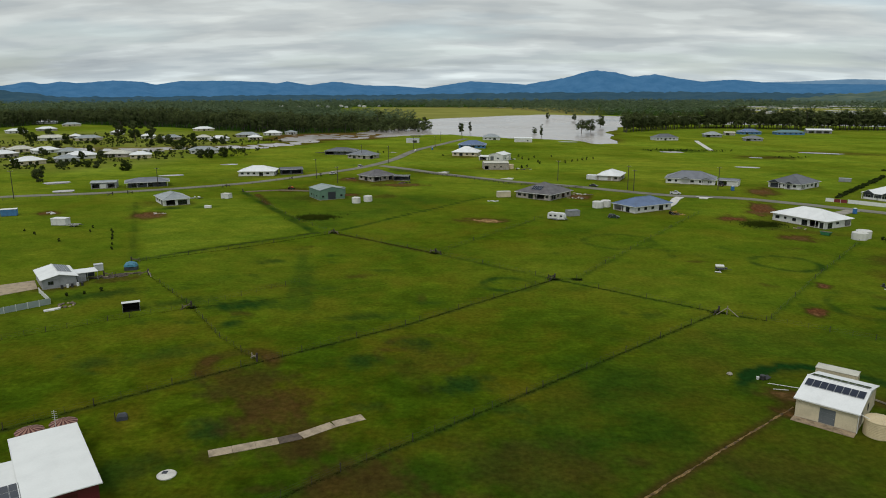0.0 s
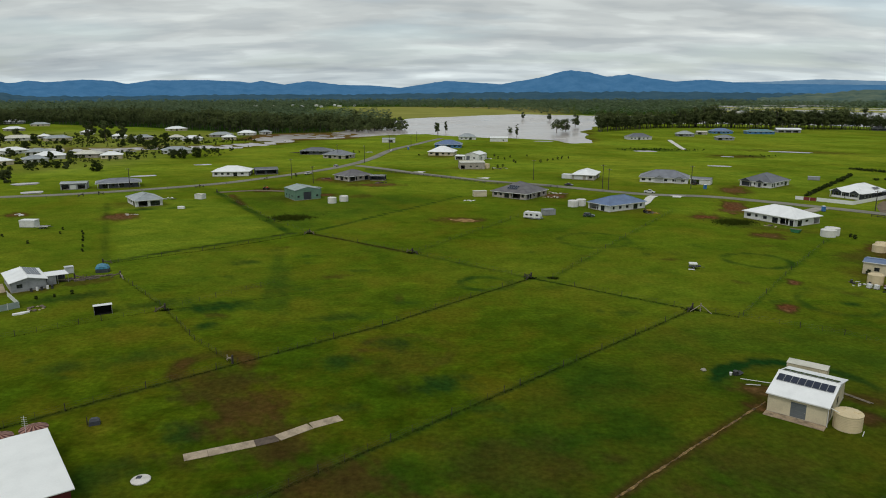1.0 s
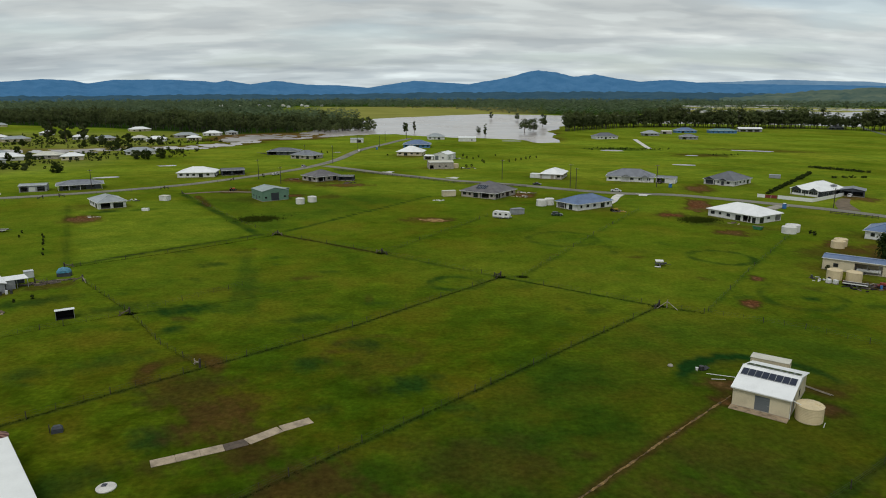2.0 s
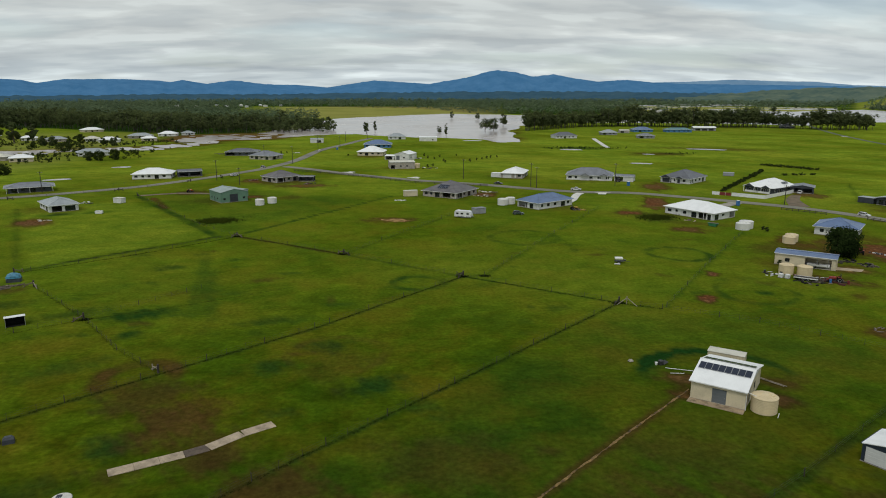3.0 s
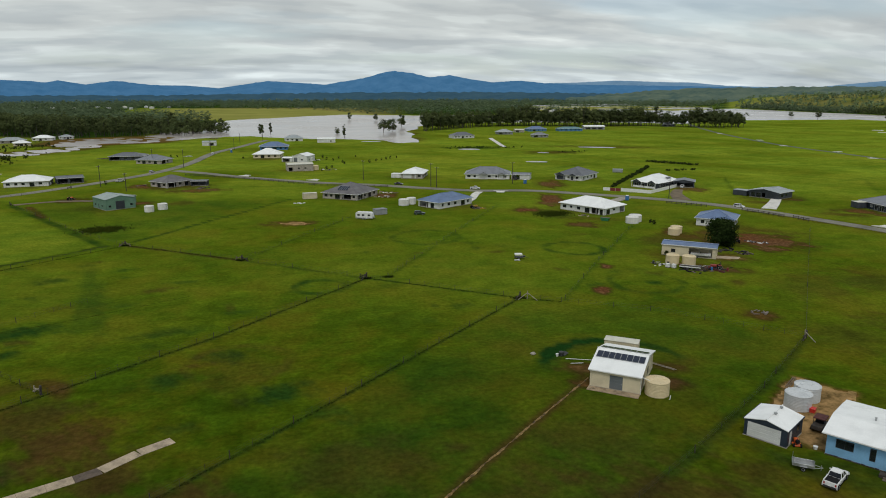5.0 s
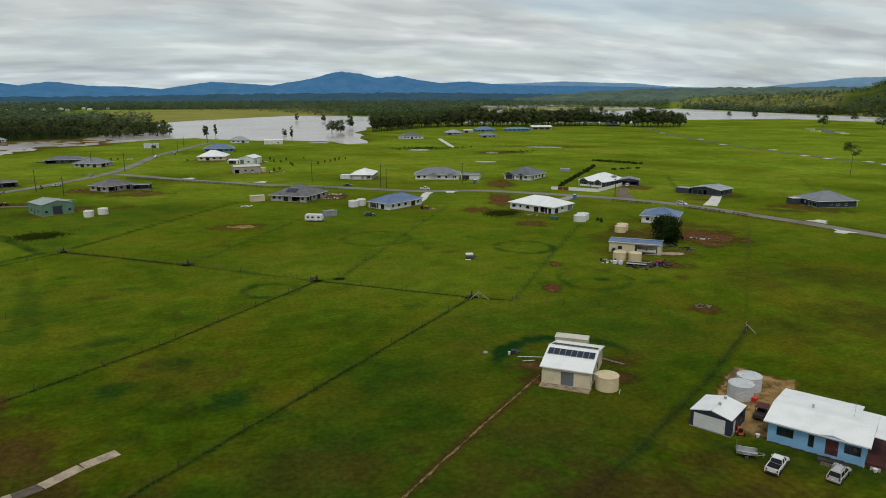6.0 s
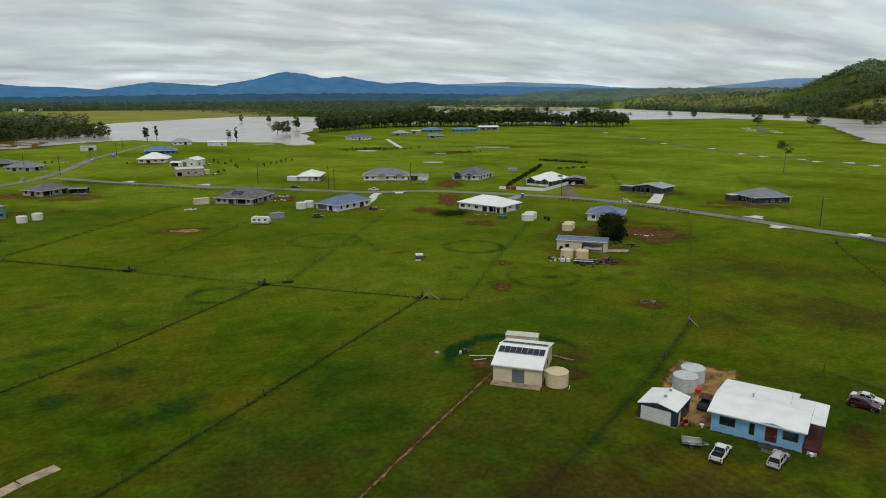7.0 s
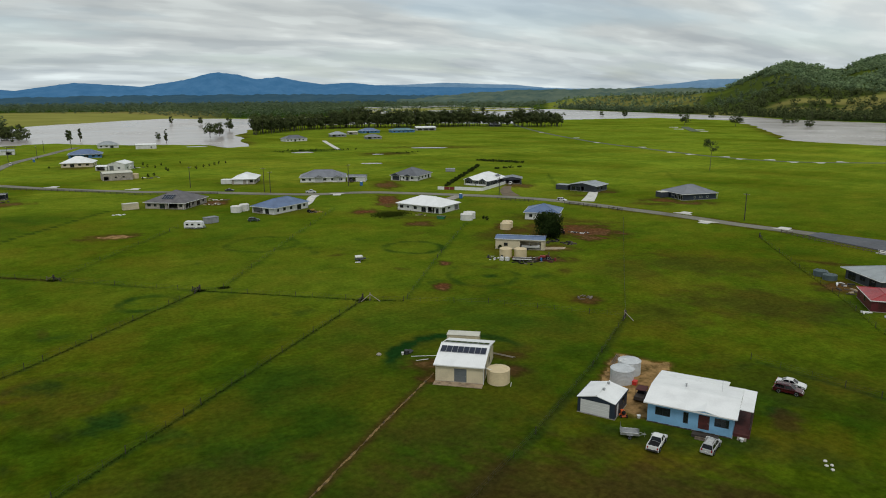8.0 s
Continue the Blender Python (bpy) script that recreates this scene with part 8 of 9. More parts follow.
# the fenced garden
def panel_fence(pts, h, material, label, name="fence", bay=2.4, posts=TRIM_WHITE, thick=0.05):
    f = thing(name, (pts[0][0], pts[0][1], 0), 0, label, "fence")
    o = Vector(pts[0])
    for a, b in zip(pts, pts[1:]):
        a, b = Vector(a) - o, Vector(b) - o
        n = max(1, round((b - a).length / bay))
        ang = math.degrees(math.atan2(b.y - a.y, b.x - a.x))
        for k in range(n):
            p, q = a.lerp(b, k / n), a.lerp(b, (k + 1) / n)
            l = (q - p).length
            z = ground_z(*(p + o))
            e = part("panel", Geo().box(0.06, l - 0.06, -thick / 2, thick / 2, 0.08, h), material, f)
            e.matrix_basis = pose(p.x, p.y, z, 0, 0, ang)
            e = part("post", Geo().block(-0.055, 0.055, -0.055, 0.055, -0.3, h + 0.08), posts, f)
            e.matrix_basis = pose(p.x, p.y, z, 0, 0, ang)
    return f


panel_fence([(174.6, 293.6), (184.3, 283.2), (209.5, 299.2)], 1.7, TRIM_WHITE, "white panel fence round a garden")
panel_fence([(168.2, 299.5), (170.6, 297.3)], 1.6, TRIM_WHITE, "short white fence wing at the drive")
panel_fence([(170.6, 297.3), (174.4, 293.8)], 1.5, DARK_RED_CLOTH, "dark brown-red timber gate", "gate")
panel_fence([(-114.0, 128.5), (-95.6, 141.7), (-89.2, 148.4)], 1.5, GREEN_ROOF, "pale green sheet fence beside the barn")
panel_fence([(-97.0, 157.3), (-89.2, 148.4)], 1.3, TRIM_WHITE, "white rail panel fence from the barn")
hedge_rng = np.random.default_rng(31)
for n in range(60):
    x, y = 179 + n * 1.19 + hedge_rng.normal(0, 0.5), 309 + n * 1.33 + hedge_rng.normal(0, 0.5)
    tree(x, y, 0.8 + hedge_rng.uniform(0, 0.9), 0.95, "dense green shrub in a boundary hedge", 700 + n, name="shrub", leaf_mat=HEDGE_LEAF, bare=0.0, clumps=12, leaves=30, size=0.18, group="hedge shrubs")
for n in range(22):
    x, y = (268.5 + n * 1.0, 418.5 - n * 1.7) if n < 18 else (249 + (n - 18) * 6.0, 366.0)
    tree(x + hedge_rng.normal(0, 0.7), y, 0.8 + hedge_rng.uniform(0, 0.6), 1.5, "small dark garden shrub", 760 + n, name="shrub", leaf_mat=HEDGE_LEAF, bare=0.1, clumps=12, leaves=34, size=0.17, group="garden shrubs")

# ---- the west side: barn, shelter, red shed ----
barn, w, d = house((-97.5, 159.8), (-91.5, 164.3), 12.4, "low grey barn with a white gable roof and solar panels", GREY_WALL, WHITE_ROOF_Y, 2.35, 13, 0.35,
                   front=[(1.2, 2.4, 1.0, 1.9, "w")], right=[], left=[(3, 4.6, 1, 2, "w")], back=[], name="barn", category="barn", gable=True, along="y")
panels(barn, Matrix.Translation((0.3, -2.4, 2.53 + (w + 0.05) * math.tan(radians(13)))) @ Matrix.Rotation(radians(13), 4, "Y"), 3, 5, 1.0, 1.62)
annex = thing("carport", (-92.3, 169.9), 36.9, "white-roofed lean-to carport beside the barn", "carport")
part("roof", Geo().slab((-2.3, -2.5, 2.38), (2.7, -2.5, 2.3), (2.7, 2.4, 2.3), (-2.3, 2.4, 2.38), 0.1), WHITE_ROOF, annex)
for x in (0.2, 2.5):
    for y in (-2.3, 2.2):
        part("post", Geo().block(x - 0.06, x + 0.06, y - 0.06, y + 0.06, -0.2, 2.24), STEEL, annex)
part("back_wall", Geo().box(-2.2, 2.5, 2.26, 2.34, 0.05, 2.2), DARK_WALL, annex)
part("side_panel", Geo().box(-2.2, -0.2, -2.34, -2.26, 0.05, 2.26), GREY_WALL, annex)
for n in range(5):
    t = thing("drum", (-93.6 + n * 0.9, 161.2 + n * 0.66 + 0.3 * (n % 2)), 0, ["dark steel drum against the barn wall", "white plastic drum against the barn wall"][n % 2], "drum", "barn drums")
    part("shell", Geo().turned(0, 0, [(0.28, 0), (0.3, 0.02), (0.3, 0.3), (0.32, 0.32), (0.3, 0.34), (0.3, 0.86), (0.25, 0.88)], 12), [DARK_STEEL, TRIM_WHITE][n % 2], t)
crate("steel_cabinet", (-93.6, 177.4), (-91.9, 178.6), 1.6, 1.8, STEEL_TANK, "grey ribbed steel cabinet by the carport", "cabinet")
for n in range(14):
    t = thing("timber_stack", (-91.0 + n * 0.66 + drng.uniform(-0.6, 0.6), 169.6 + n * 0.38 + drng.uniform(-1.4, 1.6)), drng.uniform(0, 70), "rust-brown timbers lying beside the barn yard", "timber", "barn timbers")
    for k in range(3):
        part("beam", Geo().box(-1.3, 1.3, -0.3 + 0.25 * k, -0.12 + 0.25 * k, 0.0, 0.16 + 0.05 * k), [TIMBER, DARK_TIMBER, TAN if n % 4 == 0 else TIMBER][(n + k) % 3], t)
paving("hardstand", [(-116, 160), (-104.5, 168.3), (-99.5, 161.0), (-107.0, 153.0), (-116, 150)], 0.08, TAN, "pinkish gravel hardstand beside the barn", "hardstand")
slab_ = thing("garden_slab", (-86.6, 144.2), 38, "broken white concrete slab at the garden corner", "slab")
part("slab", Geo().prism([(-1.7, -0.5), (0.2, -0.75), (1.6, -0.2), (1.8, 0.5), (0.1, 0.55), (-1.6, 0.35)], -0.1, 0.28), TRIM_WHITE, slab_)
for n in range(10):
    a = n * 0.63
    boulder(-85.2 + 1.5 * math.cos(a), 147.6 + 1.6 * math.sin(a), 0.3 + 0.1 * (n % 3), "brown stone in a round garden edge", TAN if n % 3 == 0 else TIMBER)
shelter = thing("field_shelter", (-69.1, 144.3), 26, "small open animal shelter with a white roof", "shelter")
part("roof", Geo().slab((-1.9, -1.4, 2.1), (1.9, -1.4, 2.1), (1.9, 1.3, 1.75), (-1.9, 1.3, 1.75), 0.06), WHITE_ROOF, shelter)
# Black inner faces give the open shelter its shaded inside.
part("back_wall", Geo().box(-1.68, 1.68, 1.12, 1.18, 0, 1.70), RUBBER, shelter, "back wall blackened for the shade inside")
part("side_wall", Geo().box(-1.75, -1.69, -1.2, 1.118, 0, 1.74), TRIM_WHITE, shelter)
part("side_wall", Geo().box(1.69, 1.75, -1.2, 1.118, 0, 1.74), DARK_WALL, shelter)
part("floor_shade", Geo().box(-1.66, 1.66, -1.1, 1.1, 0.0, 0.12), RUBBER, shelter)
part("side_shade", Geo().box(-1.685, -1.64, -1.15, 1.1, 0.13, 1.7), RUBBER, shelter)
for x in (-1.72, 1.72):
    part("post", Geo().block(x - 0.05, x + 0.05, -1.3, -1.2, -0.1, 2.0), STEEL, shelter)
tent = thing("tarpaulin_cover", (-84.9, 179.8), 10, "blue tarpaulin draped over a dark load", "tarpaulin")
part("tarpaulin", Geo().loft([[(x, -1.25 * q, 1.0), (x, -1.15 * q, 1.6 * q), (x, -0.6 * q, 2.1 * q), (x, 0.5 * q, 2.2 * q), (x, 1.15 * q, 1.7 * q), (x, 1.25 * q, 1.0)] for x, q in ((-1.75, 0.62), (-1.3, 0.9), (-0.4, 1.02), (0.6, 0.97), (1.3, 0.88), (1.7, 0.6))], True), TARP, tent)
part("load", Geo().block(-1.6, 1.6, -1.1, 1.1, 0, 0.99, 0.1), DARK_WALL, tent)
rs, w, d = house((-45.3, 65.96), (-39.5, 70.17), 17.4, "dark red shed with a broad white roof", RED_WALL, BRIGHT_ROOF_Y, 3.45, 1.2, 0.32, front=[(2.0, 5.0, 0.13, 3.0, "g")], right=[D(3), W(8, 1.4), W(12, 1.4)], back=[], left=[], name="shed", category="shed", gable=True, along="y", door_mat=DOOR_RED, trim=TRIM_WHITE, cap=False)
rs2, w2, d2 = house((-53.6, 59.9), (-45.75, 65.6), 11.5, "dark red side shed with a white roof", RED_WALL, BRIGHT_ROOF_Y, 3.22, 1.0, 0.3, front=[(2.0, 5.0, 0.13, 3.0, "g")], right=[], back=[], left=[], name="shed", category="shed", gable=True, along="y", door_mat=DOOR_RED, trim=TRIM_WHITE, cap=False)
panels(rs2, Matrix.Translation((w2 - 2.75, -d2 + 0.3, 3.5)), 3, 3)
UMBRELLA_TAN = paint("faded_salmon_cloth", (0.36, 0.20, 0.15), 0.85, 0, 0.2)
for x, y, s in ((-56.0, 84.5, 1.8), (-52.7, 86.9, 1.8)):
    u = thing("garden_umbrella", (x, y), random.uniform(0, 60), "faded red and cream striped garden umbrella", "umbrella", "umbrellas")
    part("pole", Geo().tube((0, 0, -0.1), (0, 0, 3.06), 0.04, n=8), TIMBER, u)
    for k in range(24):
        a0, a1 = 2 * math.pi * k / 24, 2 * math.pi * (k + 1) / 24
        p = lambda a, r, z: (r * math.cos(a), r * math.sin(a), z)
        part("canopy_panel", Geo().add([p(a0, s, 2.4), p(a1, s, 2.4), (0, 0, 3.0), p(a0, s, 2.37), p(a1, s, 2.37), (0, 0, 2.97)], [(0, 1, 2), (5, 4, 3), (0, 3, 4, 1)]), DECK_RED if k % 2 else UMBRELLA_TAN, u)
aerial = thing("aerial_mast", (-52.9, 85.4), 0, "thin white aerial mast behind the red shed", "aerial")
part("mast", Geo().tube((0, 0, -0.2), (0, 0, 5.0), 0.03, n=6), TRIM_WHITE, aerial)
for k in range(5):
    part("element", Geo().tube((-0.4, 0, 3.6 + 0.3 * k), (0.4, 0, 3.6 + 0.3 * k), 0.012, n=4), TRIM_WHITE, aerial)
cover_ = thing("tank_cover", (-34.9, 77.5), 0, "round pale concrete tank lid with a dark hatch", "tank lid")
part("lid_slab", Geo().turned(0, 0, [(1.15, -0.1), (1.2, 0.12), (1.1, 0.2), (0.3, 0.26)], 28), PALE_CONCRETE, cover_)
part("hatch", Geo().block(-0.6, 0.0, -0.05, 0.55, 0.2, 0.34, 0.02), SOLAR, cover_, "dark blue-black hatch")
pump = thing("pump_box", (-47.4, 92.6), 20, "dark plastic pump cover beside a post", "pump")
part("pump_cover", Geo().loft([[(-0.75, -0.55, 0), (0.75, -0.55, 0), (0.75, 0.55, 0), (-0.75, 0.55, 0)], [(-0.7, -0.5, 0.6), (0.7, -0.5, 0.6), (0.7, 0.5, 0.6), (-0.7, 0.5, 0.6)], [(-0.4, -0.3, 0.95), (0.4, -0.3, 0.95), (0.4, 0.3, 0.95), (-0.4, 0.3, 0.95)]]), DARK_WALL, pump)
part("post", Geo().block(-1.0, -0.88, -0.06, 0.06, -0.2, 1.3), DARK_TIMBER, pump)

# ---- the east edge ----
house((176.0, 97.4), (170.2, 85.4), 13.0, "grey house with a wide pale hip roof", DARK_WALL, MID_ROOF, 2.7, 15, 0.9, front=[S(1, 3), W(5.5, 2), S(9, 2.4)], left=[S(2, 3), W(8, 2)])
house((161.3, 86.0), (152.8, 78.2), 6.5, "red shed with a faded red hip roof", RED_WALL, RED_ROOF, 2.5, 13, 0.25, front=[D(2.0), W(5.5, 1.4)], right=[G(1.2, 3.4)], name="shed", category="shed", door_mat=DOOR_RED, trim=TRIM_WHITE)
tank(171.2, 98.6, 1.7, 1.3, DARK_TANK, "low dark blue-grey water tank near a red shed", group="dark tanks")
for n in range(5):
    boulder(150.5 + n * 1.2, 73 + (n % 2) * 1.2, 0.5, "pale garden rock at the fence", PALE_CONCRETE)
bench = thing("bench", (167.6, 94.5), 30, "white low bench beside the tank", "bench")
part("seat", Geo().block(-1.2, 1.2, -0.25, 0.25, 0.42, 0.5, 0.02), TRIM_WHITE, bench)
for x in (-1.0, 1.0):
    part("leg", Geo().box(x - 0.06, x + 0.06, -0.2, 0.2, -0.1, 0.418), TRIM_WHITE, bench)


# ---- fences ----
POST = Geo().turned(0, 0, [(0.06, -0.5), (0.06, 1.2), (0.04, 1.25)], 7).mesh("fence_post")
STEEL_POST = Geo().turned(0, 0, [(0.024, -0.5), (0.024, 1.15)], 5).mesh("steel_post")
BIG_POST = Geo().turned(0, 0, [(0.19, -0.6), (0.19, 1.55), (0.14, 1.62)], 9).mesh("strainer_post")


def wire_fence(pts, label, gap=4.0, wires=(0.35, 0.7, 1.05), braces=True, timber=DARK_TIMBER):
    f = thing("fence", (pts[0][0], pts[0][1], 0), 0, label, "fence")
    o = Vector(pts[0])
    frng = random.Random(int(pts[0][0] * 7 + pts[-1][1]))
    sharp = lambda m: abs((Vector(pts[m]) - Vector(pts[m - 1])).angle(Vector(pts[m + 1]) - Vector(pts[m]))) > 0.35
    for n, (a, b) in enumerate(zip(pts, pts[1:])):
        a, b = Vector(a) - o, Vector(b) - o
        dist = (b - a).length
        dirn = (b - a).normalized()
        count = max(1, round(dist / gap))
        for k in range(count + (n == len(pts) - 2)):
            p = a.lerp(b, k / count)
            z = ground_z(p.x + o.x, p.y + o.y)
            end = braces and ((k == 0 and (n == 0 or sharp(n))) or (k == count and n == len(pts) - 2))
            e = part("strainer_post" if end else "post", BIG_POST if end else (POST if k % 3 == 0 else STEEL_POST), timber, f)
            e.matrix_basis = pose(p.x + frng.uniform(-0.05, 0.05), p.y, z, frng.uniform(-2.5, 2.5), frng.uniform(-2.5, 2.5), 0)
        if braces:
            for s, q in ([(a, dirn)] if n == 0 or sharp(n) else []) + ([(b, -dirn)] if n == len(pts) - 2 or sharp(n + 1) else []):
                z = ground_z(s.x + o.x, s.y + o.y)
                part("stay", Geo().tube((s.x, s.y, z + 1.2), (s.x + q.x * 2.4, s.y + q.y * 2.4, z + 0.05), 0.11, n=6), timber, f)
                part("brace_rail", Geo().tube((s.x + q.x * 0.1, s.y + q.y * 0.1, z + 0.75), (s.x + q.x * 2.0, s.y + q.y * 2.0, z + 0.72), 0.09, n=6), timber, f)
                part("brace_post", Geo().tube((s.x + q.x * 2.0, s.y + q.y * 2.0, z - 0.3), (s.x + q.x * 2.0, s.y + q.y * 2.0, z + 1.1), 0.1, n=6), timber, f)
        for hgt in wires:
            g = Geo()
            steps = max(1, int(dist / 12))
            line = [a.lerp(b, k / steps) for k in range(steps + 1)]
            ring = lambda p: [(p.x - dirn.y * 0.006 * c, p.y + dirn.x * 0.006 * c, ground_z(p.x + o.x, p.y + o.y) + hgt + 0.006 * s) for c, s in ((1, 0), (0, 1), (-1, 0), (0, -1))]
            part("wire", g.loft([ring(p) for p in line]), DARK_STEEL, f)
    return f


wire_fence([(28.4, 169.9), (-8.0, 134.5), (-44.8, 104.9), (-84.0, 71.0)], "long wire fence with dark timber posts across the paddock")
wire_fence([(59.9, 142.7), (13.2, 101.6), (-13.1, 78.5), (-32.0, 61.0)], "long wire fence with dark timber posts across the paddock")
wire_fence([(28.4, 169.9), (59.9, 142.7), (67.8, 137.2)], "wire fence between two braced corners", braces=False)
wire_fence([(67.8, 137.2), (83.8, 125.8), (103.6, 102.4)], "thin wire fence in long grass", braces=False)
wire_fence([(103.6, 102.4), (79.0, 85.2), (55.3, 70.5), (36.0, 59.6)], "wire fence beside the blue house block", 8)
wire_fence([(103.6, 102.4), (131.7, 131.7), (186.6, 188.4)], "thin wire fence running up to the road", 14, wires=(0.35, 1.05), braces=False, timber=TIMBER)
wire_fence([(-2.6, 199.2), (-37.7, 229.3), (-66.0, 203.8), (-88.5, 188.0)], "wire fence along a worn brown line", timber=TIMBER)
wire_fence([(-2.6, 199.2), (28.4, 169.9)], "sagging wire fence in the grass", 6)
wire_fence([(-77.8, 173.9), (-56.6, 146.6), (-44.0, 127.0), (-33.5, 114.9)], "weathered grey timber and wire fence", 3.4, timber=PALE_TIMBER)
wire_fence([(-56.4, 146.1), (-36.7, 167.1)], "wire fence with thin posts in grass", braces=False, timber=TIMBER)
wire_fence([(-56.4, 146.1), (-70.9, 137.0), (-92.0, 121.0)], "wire fence in long grass", timber=TIMBER)
wire_fence([(-78.0, 174.4), (-88.5, 172.0)], "old timber yard fence", 2.5, timber=TIMBER)
wire_fence([(-37.7, 229.3), (-54.2, 251.8), (-97.2, 328.2)], "wire fence running up to the road", 6)
wire_fence([(202.9, 142.0), (175.3, 109.7), (158.2, 88.5), (143.1, 71.8), (126.0, 50.0)], "wire fence beside the red shed block")
wire_fence([(106.1, 73.5), (109.6, 52.6), (111.0, 38.0)], "thin wire fence behind parked cars", 5, braces=False)
wire_fence([(34.0, 169.9), (68.0, 220.5), (101.0, 268.5)], "thin wire fence in long grass", 7, braces=False)
wire_fence([(-2.7, 198.9), (37.8, 259.5)], "thin wire fence in long grass", 7, braces=False)
wire_fence([(69.4, 138.5), (100.0, 176.0), (132.6, 214.0)], "thin wire fence in long grass", 7, braces=False)
wire_fence([(-150, 322), (-110.4, 345.0), (-84, 377)], "wire fence along the road verge", 5)
wire_fence([(-330, 254), (-265, 276), (-196, 300.5), (-155, 317.5)], "wire fence along the road verge", 5)
wire_fence([(-120, 367), (-86, 400), (-56, 452)], "wire fence along the far road verge", 6, braces=False)


def rail_fence(pts, label, timber=DARK_TIMBER, h=1.15, bay=2.4):
    f = thing("fence", (pts[0][0], pts[0][1], 0), 0, label, "fence")
    o = Vector(pts[0])
    for n, (a, b) in enumerate(zip(pts, pts[1:])):
        a, b = Vector(a) - o, Vector(b) - o
        count = max(1, round((b - a).length / bay))
        ang = math.degrees(math.atan2(b.y - a.y, b.x - a.x))
        l = (b - a).length / count
        post_m = Geo().block(-0.08, 0.08, -0.08, 0.08, -0.4, h + 0.1).mesh("rail_post")
        rail_m = Geo().box(0.0, l, -0.03, 0.03, -0.09, 0.09).mesh("rail")
        for k in range(count + 1):
            p = a.lerp(b, k / count)
            z = ground_z(p.x + o.x, p.y + o.y)
            part("post", post_m, timber, f).matrix_basis = pose(p.x, p.y, z, 0, 0, ang)
            if k < count:
                for hz in (0.45, 0.98):
                    part("rail", rail_m, timber, f).matrix_basis = pose(p.x + math.sin(radians(ang)) * 0.112, p.y - math.cos(radians(ang)) * 0.112, z + hz, 0, 0, ang)
    return f


rail_fence([(174.5, 255.8), (180.0, 249.2), (184.7, 242.2)], "dark timber post and rail fence along the road")
rail_fence([(192.5, 230.0), (195.8, 221.5), (198.0, 213.2)], "dark timber post and rail fence along the road")
rail_fence([(199.9, 210.6), (200.8, 203.8)], "short dark timber rail fence beside the road")
rail_fence([(216.0, 143.0), (213.0, 127.0), (211.8, 106.0)], "weathered timber post and rail fence at the road end", TIMBER)
rail_fence([(-33.5, 421.0), (4.4, 389.0), (33.7, 357.0), (68.8, 340.0)], "low dark timber rail fence along the side road", DARK_TIMBER, 1.0, 3.6)

# pale braces at two fence corners
for x, y, a0 in ((102.9, 101.9, 40), (61.2, 141.6, -55)):
    b_ = thing("corner_brace", (x, y), a0, "pale timber brace propping a fence corner", "fence brace", "corner braces")
    part("upright", Geo().tube((0, 0, -0.3), (0, 0.1, 1.9), 0.11, n=7), PALE_TIMBER, b_)
    part("stay", Geo().tube((0, 0.1, 1.5), (2.6, 0.3, 0.05), 0.09, n=6), PALE_TIMBER, b_)
    part("stay", Geo().tube((0, 0.1, 1.5), (-1.2, -2.0, 0.05), 0.09, n=6), PALE_TIMBER, b_)

# ---- power poles ----
def power_pole(x, y, h, turn, label="tall timber power pole with a crossarm"):
    p = thing("power_pole", (x, y), turn, label, "power pole", "power poles")
    part("pole", Geo().turned(0, 0, [(0.2, -1.0), (0.19, 0.0), (0.13, h)], 10), DARK_TIMBER, p)
    part("crossarm", Geo().block(-1.1, 1.1, 0.135, 0.24, h - 0.7, h - 0.55, 0.01), TIMBER, p)
    for k in (-1.0, -0.35, 0.35, 1.0):
        part("insulator", Geo().turned(k, 0.19, [(0.03, h - 0.55), (0.06, h - 0.5), (0.05, h - 0.38), (0.02, h - 0.34)], 8), TRIM_WHITE, p)


for x, y, h, t in [(-71.4, 381.5, 11, 40), (-56.4, 361, 9, 40), (-37.4, 462, 12, 70), (61.7, 371.6, 11, -35), (90.5, 336.5, 12, -35), (92.3, 332.2, 10.5, -35), (134.2, 334.2, 11.5, -20), (-194.6, 306.5, 13, 20), (-26, 584, 11, 75), (-8, 600, 10, 75), (-3.4, 664, 10, 75), (225.7, 165, 10.5, -70), (184, 268, 8.5, -55), (-60, 500, 10, 70), (18, 700, 9, 75), (-145, 345, 10, 25)]:
    power_pole(x, y, h, t)


# ---- long grass along fences, on the bank and in tufts ----
def tufts(name, spots, hgt, label, seed, blades=7, material=None):
    r = np.random.default_rng(seed)
    n = len(spots) * blades
    c = np.repeat(np.c_[spots, land_z(spots[:, 0], spots[:, 1])], blades, 0)
    c[:, :2] += r.normal(0, 0.16, (n, 2))
    a = r.uniform(0, 2 * np.pi, n)
    h = hgt * r.uniform(0.5, 1.3, n)
    wd = 0.035 * np.ones(n) + 0.03 * r.uniform(size=n)
    lean = r.normal(0, 0.35, (n, 2)) * h[:, None]
    s = np.stack([np.cos(a), np.sin(a), np.zeros(n)], -1) * wd[:, None]
    tip = c + np.c_[lean, h]
    v = np.stack([c - s - (0, 0, 0.05), c + s - (0, 0, 0.05), tip], 1).reshape(-1, 3)
    ob = new(name, heavy(name, v, np.arange(3 * n).reshape(-1, 3), material or BLADE))
    return tagged(ob, label, "grass", kind="stuff")


